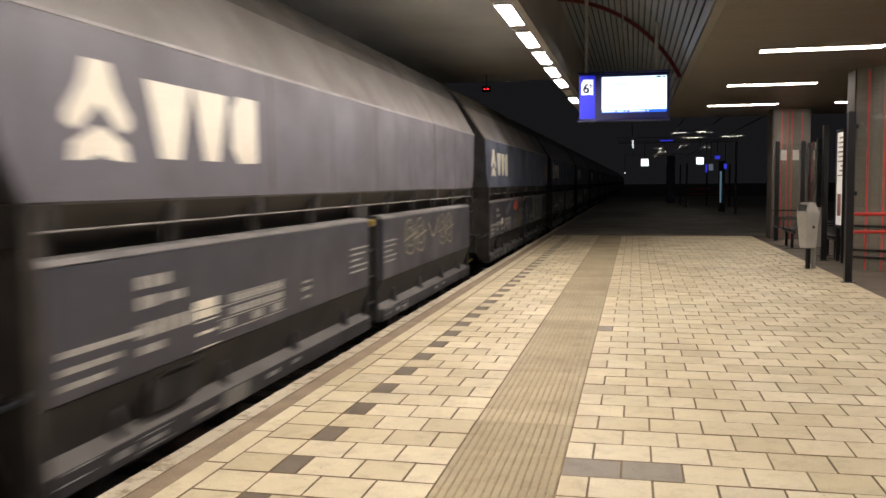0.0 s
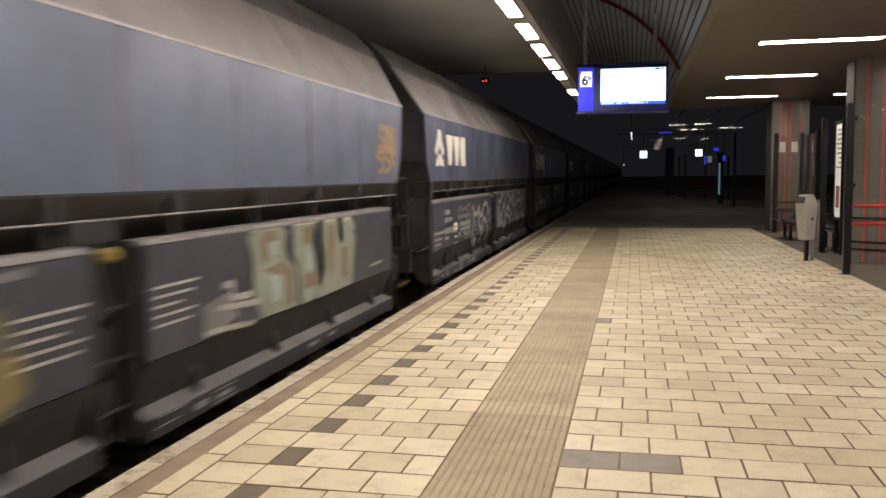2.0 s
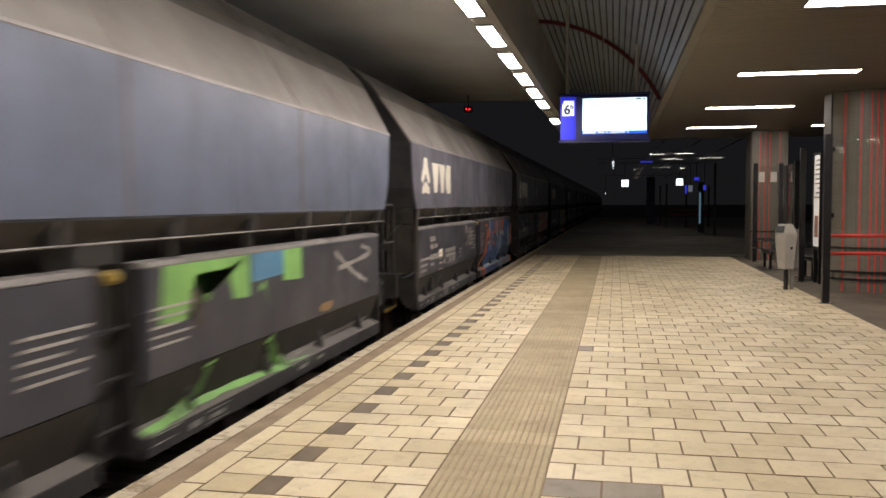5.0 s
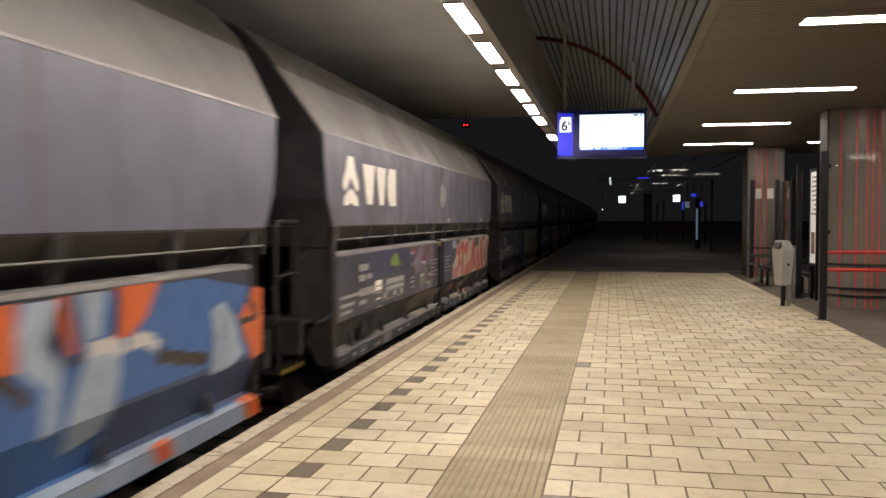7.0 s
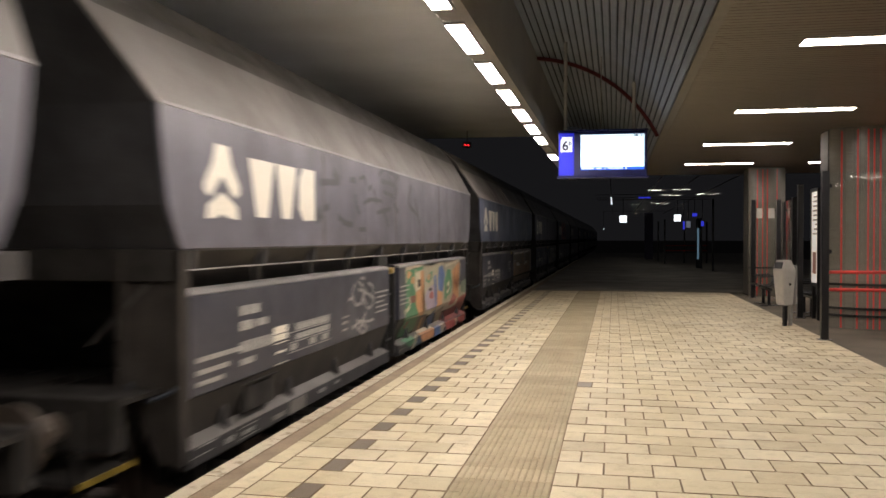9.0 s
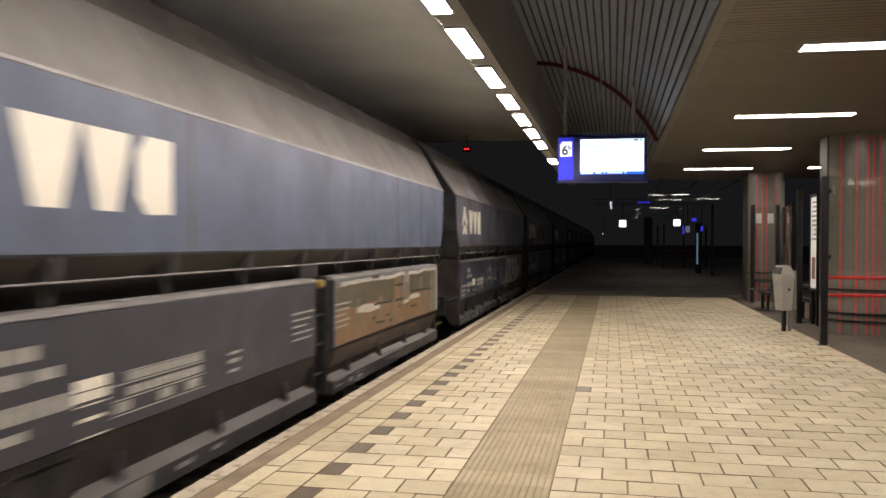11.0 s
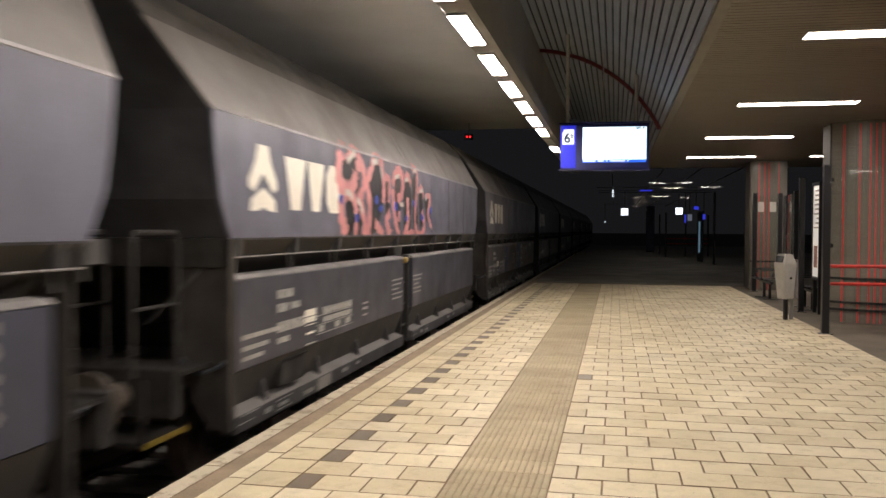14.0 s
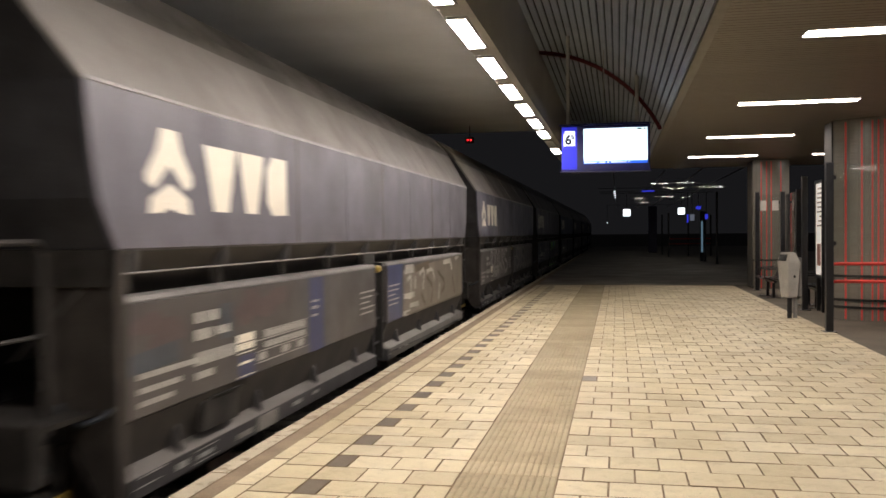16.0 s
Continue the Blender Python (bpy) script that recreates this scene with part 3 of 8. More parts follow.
def far_post(x, y, h, r=0.05):
    bm = bmesh.new()
    box(bm, -r, r, -r, r, 0, h, bevel=0.008)
    box(bm, -r - 0.05, r + 0.05, -r - 0.05, r + 0.05, 0, 0.015)
    ob = tagged(new("far_post", meshed("far_post", bm, M_BLACK)), "thin dark post on the unlit platform", "post", "far posts")
    ob.location = (x, y, -0.008)


for x, y, h in ((2.85, 57.9, 2.6), (2.94, 52.3, 2.6), (4.43, 40.8, 3.3), (4.22, 44.0, 2.5), (5.5, 54.0, 2.5), (4.2, 54.0, 2.5)):
    far_post(x, y, h)
for z in (1.05, 0.75):
    bm = bmesh.new()
    tube(bm, (3.0, 53.0, z), (5.5, 53.9, z), 0.03, 8)
    tagged(new("leaning_rail", meshed("leaning_rail", bm, M_RED)), "red leaning rail on the unlit platform", "rail", "far leaning rails")


def lit_box(name, x, y, z, w, h, material, label):
    ob = thing(name, x, y, z, label, "light box", "far light boxes")
    built("case", [(-w / 2 - 0.02, w / 2 + 0.02, 0.002, 0.15, -h / 2 - 0.02, h / 2 + 0.02)], M_BLACK, ob)
    built("face", [(-w / 2, w / 2, -0.004, 0.0, -h / 2, h / 2)], material, ob)
    built("rod", [(-0.015, 0.015, 0.06, 0.09, h / 2 + 0.02, CEIL + 0.002 - z)], M_BLACK, ob)


lit_box("light_box", 0.41, 40.0, 2.37, 0.30, 0.30, M_WHITEBOX, "small square white light box hung over the platform")
lit_box("light_box", 2.81, 40.0, 2.41, 0.29, 0.29, M_WHITEBOX, "small square white light box hung over the platform")
lit_box("departure_box", 3.73, 42.0, 2.60, 0.22, 0.15, M_BLUEGLOW, "small glowing blue sign over the unlit platform")
lit_box("departure_box", 4.09, 42.0, 2.18, 0.12, 0.24, M_BLUEGLOW, "small glowing blue sign over the unlit platform")
lit_box("departure_box", 3.24, 42.0, 2.10, 0.07, 0.38, M_BLUEGLOW, "small glowing blue sign over the unlit platform")
lit_box("departure_box", 3.46, 42.2, 2.15, 0.20, 0.30, M_DIMSIGN, "dim grey sign panel over the unlit platform")
lit_box("departure_box", 1.25, 37.0, 3.2, 0.5, 0.05, M_BLUEGLOW, "small glowing blue sign over the unlit platform")
for y in (36.8, 38.6, 40.8, 43.4):
    lit_box("far_luminaire", -0.12, y, 3.2, 0.07, 0.03, M_WHITEBOX, "small lit lamp far along the platform")
lit_box("far_luminaire", -0.70, 60.0, 2.12, 0.05, 0.05, M_WHITEBOX, "tiny far white lamp over the platform")


def notice_pillar():
    ob = thing("notice_pillar", 4.13, 44.5, -0.008, "slim pillar with a pale blue lit edge", "pillar")
    built("body", [(-0.10, 0.10, 0.01, 0.2, 0, 2.5)], M_BLACK, ob)
    built("lit_edge", [(-0.05, 0.03, 0, 0.008, 0.45, 2.0)], M_CYAN, ob, "pale blue lit edge")


notice_pillar()

bm = bmesh.new()
box(bm, -0.3, 0.3, 0, 0.6, 0, CEIL + 0.005, bevel=0.05)
ob = tagged(new("far_column", meshed("far_column", bm, plain("blue_column", (0.16, 0.15, 0.24), 0.5))), "dim bluish column on the unlit platform", "column")
ob.location = (2.45, 63.0, -0.008)


def signal(x, y, z):
    ob = thing("track_signal", x, y, z, "small black track signal showing two red lamps", "signal")
    built("case", [(-0.12, 0.12, 0, 0.12, -0.08, 0.08)], M_BLACK, ob, "", 0.01)
    for dx in (-0.045, 0.045):
        bm = bmesh.new()
        tube(bm, (dx, -0.02, 0), (dx, 0.0, 0), 0.02, 12)
        part("lamp", bm, M_REDSIG, ob, "red signal lamp")
    built("bracket", [(-0.012, 0.012, 0.05, 0.07, 0.08, 4.55 - z)], M_BLACK, ob)


signal(-4.1, 24.0, 4.14)

# ---- the goods train ----
PITCH = 13.35      # from wagon to wagon
LONG = 11.57       # the hopper's length
HALF = 1.485       # half the width at the hopper's lower edge
LEAN = (1.475 - 1.485) / (2.38 - 1.428)
# the hopper's outline: half width, height, and how far the ends lean out there
WALL = [(1.485, 1.428, 0.0), (1.482, 1.72, 0.17), (1.479, 2.0, 0.23), (1.475, 2.38, 0.28)]
HOOD = [(1.475, 2.38, 0.28), (1.24, 2.76, 0.44), (1.085, 3.0, 0.53), (1.0, 3.13, 0.58), (0.72, 3.40, 0.62), (0.36, 3.55, 0.62), (0.0, 3.60, 0.62)]
MESHES = {}


def shared(key, make, *mats):
    """One mesh for all parts that look alike."""
    if key not in MESHES:
        bm = bmesh.new()
        make(bm)
        MESHES[key] = meshed(key if isinstance(key, str) else key[0], bm, *mats)
    return MESHES[key]


def sheet(bm, rows, thick):
    """A plate through rows of (x, z, lean), from end to end of the wagon."""
    outer = [(bm.verts.new((x, -e, z)), bm.verts.new((x, LONG + e, z))) for x, z, e in rows]
    inner = [(bm.verts.new((x - thick * (1 if x > 0 else -1) * 0.8, -e + 0.004, z - thick * 0.6)),
              bm.verts.new((x - thick * (1 if x > 0 else -1) * 0.8, LONG + e - 0.004, z - thick * 0.6))) for x, z, e in rows]
    for i in range(len(rows) - 1):
        for g in (outer, inner):
            bm.faces.new((g[i][0], g[i][1], g[i + 1][1], g[i + 1][0]))
        for k in (0, 1):
            bm.faces.new((outer[i][k], outer[i + 1][k], inner[i + 1][k], inner[i][k]))
    for i in (0, len(rows) - 1):
        bm.faces.new((outer[i][0], outer[i][1], inner[i][1], inner[i][0]))


def hopper_side(bm):
    sheet(bm, WALL, 0.03)


def hopper_back(bm):
    sheet(bm, [(-x, z, e) for x, z, e in WALL], 0.03)


def hopper_floor(bm):
    for s in (1, -1):
        prism(bm, [(s * 1.478, 1.426), (s * 1.44, 1.426), (s * 0.75, 0.75), (s * 0.78, 0.75)], 0.02, LONG - 0.02)


def seam(bm):
    prism(bm, [(1.488, 1.43), (1.478, 2.375), (1.46, 2.375), (1.47, 1.43)], -0.02, 0.02)


def hood_band(bm):
    out = [(x * 1.003, z + 0.004) for x, z, e in HOOD[:3]]
    prism(bm, out + [(x * 0.98, z - 0.02) for x, z, e in reversed(HOOD[:3])], -0.015, 0.015)


def hopper_hood(bm):
    sheet(bm, HOOD[:-1] + [(0.001, 3.60, 0.62)] + [(-x, z, e) for x, z, e in reversed(HOOD[:-1])], 0.03)
    for f in bm.faces:      # the curved top's shade is painted as a darker tone
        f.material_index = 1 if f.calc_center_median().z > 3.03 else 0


def hood_rim(bm):
    sheet(bm, [(1.483, 2.372, 0.281), (1.479, 2.392, 0.287)], 0.012)


def end_wall(bm):
    rows = WALL[:-1] + HOOD[:-1]
    strip = [(bm.verts.new((x - 0.012, -e + 0.02, z)), bm.verts.new((-x + 0.012, -e + 0.02, z))) for x, z, e in rows]
    for a, b in zip(strip, strip[1:]):
        bm.faces.new((a[0], a[1], b[1], b[0]))
    lid = bm.verts.new((0, -0.60, 3.57))
    bm.faces.new((strip[-1][0], strip[-1][1], lid))


def end_apron(bm):
    box(bm, -1.475, 1.475, 0.0, 0.05, 1.20, 1.425, bevel=0.006)
    # the slope of the hopper below
    a = [bm.verts.new(p) for p in ((-1.3, 0.06, 1.40), (1.3, 0.06, 1.40), (1.3, 1.3, 0.35), (-1.3, 1.3, 0.35))]
    bm.faces.new(a)


FLAP0 = 0.39        # lower edge of the side flaps


def side_flap(bm, length):
    box(bm, 1.43, 1.485, 0, length, FLAP0, 1.10, bevel=0.008)
    for y in (0.0, length - 0.04):
        box(bm, 1.4855, 1.4885, y, y + 0.03, FLAP0 + 0.01, 1.09)


def lower_band(bm, length):
    """Plate that leans in from the flap's lower edge to the solebar."""
    prism(bm, [(1.478, FLAP0 - 0.002), (1.36, 0.08), (1.32, 0.08), (1.42, FLAP0 - 0.002)], 0.01, length - 0.01)


def solebar(bm, length):
    prism(bm, [(1.30, 0.088), (1.362, 0.082), (1.484, 0.042), (1.487, 0.036), (1.487, -0.09), (1.44, -0.10), (1.34, -0.10)], 0, length)
    for i in range(4):      # thin gussets between plate and ledge
        y = length * (i + 0.5) / 4
        prism(bm, [(1.362, 0.083), (1.462, 0.052), (1.432, 0.21), (1.412, 0.23)], y - 0.02, y + 0.02)
    for f in bm.faces:      # dust settles on the ledge
        f.normal_update()
        if abs(f.normal.z) > 0.8 and f.calc_center_median().z > 0.02:
            f.material_index = 1


def bars(bm, x, rows):
    for y0, y1, z0, z1 in rows:
        box(bm, x, x + 0.003, y0, y1, z0, z1)


def words(y, z, size, lengths):
    """A line of lettering that cannot be read: bars with gaps."""
    rows = []
    for n in lengths:
        rows.append((y, y + n, z, z + size))
        y += n + 0.35 * size
    return rows


def stencil_left(bm):
    rows = words(0.10, 0.625, 0.036, (0.14, 0.22, 0.12, 0.2)) + words(0.10, 0.535, 0.036, (0.2, 0.1, 0.18)) + words(0.10, 0.455, 0.034, (0.16, 0.24))
    rows += words(0.82, 0.895, 0.075, (0.1, 0.09, 0.1)) + words(0.82, 0.775, 0.075, (0.1, 0.1)) + words(1.14, 0.785, 0.06, (0.09, 0.09))
    rows += words(0.82, 0.60, 0.09, (0.1, 0.11, 0.1, 0.11, 0.09)) + words(0.82, 0.505, 0.05, (0.1, 0.14))
    bars(bm, 1.487, rows)


def stencil_block(bm):
    rows = [(1.48, 1.78, 0.672, 0.735), (1.48, 1.60, 0.612, 0.664), (1.66, 1.78, 0.612, 0.664), (1.612, 1.648, 0.612, 0.664)]
    bars(bm, 1.487, rows + [(1.50, 1.78, 0.585, 0.592), (1.52, 1.74, 0.50, 0.52), (1.50, 1.78, 0.405, 0.412)])


def stencil_table(bm):
    rows = [(1.97, 2.96, 0.715, 0.722), (1.82, 2.96, 0.645, 0.652), (1.82, 2.96, 0.555, 0.562), (1.82, 2.96, 0.465, 0.472)]
    for z, n in ((0.66, 8), (0.575, 9)):
        rows += words(2.0, z, 0.05, [0.10] * n)[:n]
    for y in (1.86, 2.36, 2.72):
        rows.append((y, y + 0.16, 0.485, 0.545))
    bars(bm, 1.487, [r for r in rows if r[1] < 2.965])


def stencil_small(bm):
    bars(bm, 1.487, words(3.37, 0.635, 0.022, (0.1, 0.1)) + words(3.37, 0.57, 0.03, (0.08, 0.1)) + words(3.37, 0.50, 0.022, (0.16,)))


def stencil_notes(bm):
    rows = []
    for i, w in enumerate((0.58, 0.5, 0.38, 0.56, 0.5)):
        rows += words(4.68, 0.825 - 0.06 * i, 0.018, (w * 0.4, w * 0.25, w * 0.3))
    bars(bm, 1.487, rows)


def stencil_notes_two(bm):
    rows = []
    for i, w in enumerate((0.56, 0.5, 0.34, 0.52, 0.46)):
        rows += words(0.06, 0.825 - 0.06 * i, 0.018, (w * 0.3, w * 0.35, w * 0.3))
    bars(bm, 1.487, rows)


def stencil_sole(bm):
    rows = [(0.10, 0.42, 0.028, 0.034), (0.04, 0.33, -0.03, -0.024), (0.55, 0.68, -0.045, 0.0)]
    rows += [(0.79, 1.13, 0.012, 0.018), (0.79, 1.13, -0.07, -0.064)] + words(0.84, -0.045, 0.03, (0.1, 0.1))
    rows += words(2.6, -0.03, 0.035, (0.12, 0.08)) + words(3.1, -0.02, 0.03, (0.16,))
    bars(bm, 1.488, rows)


def stencil_plate(bm):
    bars(bm, 1.488, [(1.84, 2.24, -0.085, 0.03), (1.46, 1.72, -0.06, -0.02)])


def sloped(bm, polys, lift=0.004, index=0):
    """Flat shapes on the leaning hopper side: (y, z) outlines."""
    for poly in polys:
        front = [bm.verts.new((HALF + (z - 1.428) * LEAN + lift, y, z)) for y, z in poly]
        back = [bm.verts.new((HALF + (z - 1.428) * LEAN + 0.0005, y, z)) for y, z in poly]
        bm.faces.new(front).material_index = index
        n = len(poly)
        for i in range(n):
            bm.faces.new((front[i], back[i], back[(i + 1) % n], front[(i + 1) % n])).material_index = index


def emblem(bm):
    """The owner's mark: a peaked shape over a flat foot, and three plain blocks."""
    c = 0.62
    sloped(bm, [[(c - 0.10, 2.19), (c + 0.10, 2.19), (c + 0.16, 2.05), (c + 0.29, 1.90), (c + 0.29, 1.84), (c + 0.20, 1.80), (c + 0.10, 1.88), (c, 1.96),
                 (c - 0.10, 1.88), (c - 0.20, 1.80), (c - 0.29, 1.84), (c - 0.29, 1.90), (c - 0.16, 2.05)],
                [(c, 1.84), (c + 0.10, 1.80), (c + 0.24, 1.74), (c + 0.26, 1.64), (c + 0.1, 1.65), (c, 1.68), (c - 0.1, 1.65), (c - 0.26, 1.64), (c - 0.24, 1.74), (c - 0.10, 1.80)]])
    sloped(bm, [[(1.10, 2.14), (1.62, 2.14), (1.47, 1.67), (1.24, 1.67)],
                [(1.67, 2.14), (2.13, 2.14), (2.10, 2.0), (1.99, 1.67), (1.79, 1.67), (1.70, 2.0)],
                [(2.20, 2.04), (2.31, 2.15), (2.62, 2.15), (2.62, 1.67), (2.31, 1.66), (2.20, 1.77)]])


M_ENDRAIL = plain("end_rail_grey", (0.035, 0.033, 0.032), 0.55, vary=0.3)
M_ENDRAIL.node_tree.nodes["Principled BSDF"].inputs["Specular IOR Level"].default_value = 0.15
M_HOSE = plain("hose_blue_grey", (0.035, 0.042, 0.055), 0.5)
M_EMBLEM = plain("emblem_white", (0.80, 0.76, 0.66), 0.5, vary=0.06, scale=3)
M_PLATE = plain("worn_plate", (0.24, 0.225, 0.20), 0.6, vary=0.3, scale=8)
M_STENCIL = plain("stencil_white", (0.36, 0.35, 0.33), 0.6, vary=0.25, scale=20)


def end_rail(bm):
    pipe(bm, [(0, -0.88, 0.50), (0, -0.88, 1.40), (0, -0.83, 1.47), (0, -0.33, 1.47), (0, -0.28, 1.40), (0, -0.28, 0.50)], 0.02)
    pipe(bm, [(0, -0.88, 0.95), (0, -0.28, 0.95)], 0.014)


def step(bm):
    box(bm, 0.62, 1.17, -0.70, -0.09, -0.02, 0.01, bevel=0.004)
    for y in (-0.68, -0.13):
        box(bm, 1.13, 1.165, y, y + 0.02, 0.011, 0.44)


def buffer(bm, x=0.875):
    tube(bm, (x, -0.52, 0.30), (x, -0.78, 0.30), 0.10, 14)
    tube(bm, (x, -0.78, 0.30), (x, -0.86, 0.30), 0.065, 12)
    tube(bm, (x, -0.86, 0.30), (x, -0.888, 0.30), 0.23, 20)


def buffer_two(bm):
    buffer(bm, -0.875)


def end_frame(bm):
    box(bm, -1.30, 1.30, -0.52, -0.40, 0.15, 0.50, bevel=0.01)
    box(bm, -0.25, 0.25, -0.40, 0.6, 0.10, 0.45)
    box(bm, -1.30, 1.30, -0.40, 0.1, 0.44, 0.47)
    tube(bm, (-0.1, -0.6, 0.28), (0.1, -0.85, 0.22), 0.05, 8)


def end_plate(bm):
    """Panel that closes the lower body's end, cut away towards the bottom."""
    prism(bm, [(1.02, 1.40), (1.41, 1.40), (1.41, -0.05), (1.30, -0.05), (1.02, 0.44)], 0.035, 0.075)


def end_post(bm):
    box(bm, 1.412, 1.480, 0.0, 0.10, -0.05, 1.42, bevel=0.008)


def end_stiffener(bm):
    box(bm, 1.02, 1.05, -0.03, 0.033, 0.45, 1.40)


def air_hose(bm):
    pipe(bm, [(1.08, 0.0, 0.50), (1.18, -0.06, 0.43), (1.30, -0.07, 0.41), (1.40, -0.03, 0.45), (1.44, -0.01, 0.49)], 0.016)


def wheel(bm):
    for x in (0.7525, -0.7525):
        tube(bm, (x - 0.065, 0, 0), (x + 0.065, 0, 0), 0.46, 28)
        tube(bm, (x - 0.085 if x > 0 else x + 0.065, 0, 0), (x - 0.065 if x > 0 else x + 0.085, 0, 0), 0.49, 28)
    tube(bm, (-1.05, 0, 0), (1.05, 0, 0), 0.08, 12)


def bogie_frame(bm):
    for s in (1, -1):
        box(bm, s * 1.0 - 0.06, s * 1.0 + 0.06, -1.3, 1.3, -0.36, -0.16, bevel=0.02)
        for y in (-0.9, 0.9):
            box(bm, s * 1.0 - 0.12, s * 1.0 + 0.12, y - 0.14, y + 0.14, -0.46, -0.14, bevel=0.02)
    box(bm, -1.0, 1.0, -0.2, 0.2, -0.2, 0.05)


def bracket(bm):
    prism(bm, [(1.475, 1.425), (1.46, 1.27), (1.38, 1.27), (1.40, 1.40)], -0.035, 0.035)


def catch(bm):
    box(bm, 1.40, 1.49, 0.0, 0.12, 1.03, 1.115, bevel=0.025)


def wheel_box(bm):
    box(bm, 1.40, 1.470, 1.05, 1.62, 0.11, 0.33, bevel=0.01)
    box(bm, 1.40, 1.486, 1.15, 1.66, 0.335, 0.345)


def locking_post(bm):
    box(bm, 1.34, 1.44, 0, 0.05, -0.05, 1.14)


def gap_plate(bm):
    box(bm, 1.25, 1.33, 5.42, 5.90, -0.05, 1.40)


def rung(bm):
    tube(bm, (1.39, 5.48, 0), (1.39, 5.84, 0), 0.016, 8)


def curve2(pts, step=6, closed=False):
    """A smooth line through (u, v) points."""
    n = len(pts)
    out = []
    for i in range(n if closed else n - 1):
        if closed:
            p = [pts[(i + k) % n] for k in (-1, 0, 1, 2)]
        else:
            p = [pts[max(0, min(n - 1, i + k))] for k in (-1, 0, 1, 2)]
        for j in range(step):
            t = j / step
            out.append(tuple(0.5 * (2 * p[1][k] + (p[2][k] - p[0][k]) * t + (2 * p[0][k] - 5 * p[1][k] + 4 * p[2][k] - p[3][k]) * t * t
                                    + (3 * p[1][k] - p[0][k] - 3 * p[2][k] + p[3][k]) * t ** 3) for k in (0, 1)))
    if not closed:
        out.append(pts[-1])
    return out


def clipped(pts, v0, side):
    """The part of an outline above (side 1) or below (side -1) the height v0."""
    out = []
    for (u1, v1), (u2, v2) in zip(pts, pts[1:] + pts[:1]):
        a, b = (v1 - v0) * side, (v2 - v0) * side
        if a >= 0:
            out.append((u1, v1))
        if (a > 0 > b) or (a < 0 < b):
            out.append((u1 + (u2 - u1) * a / (a - b), v0))
    return out


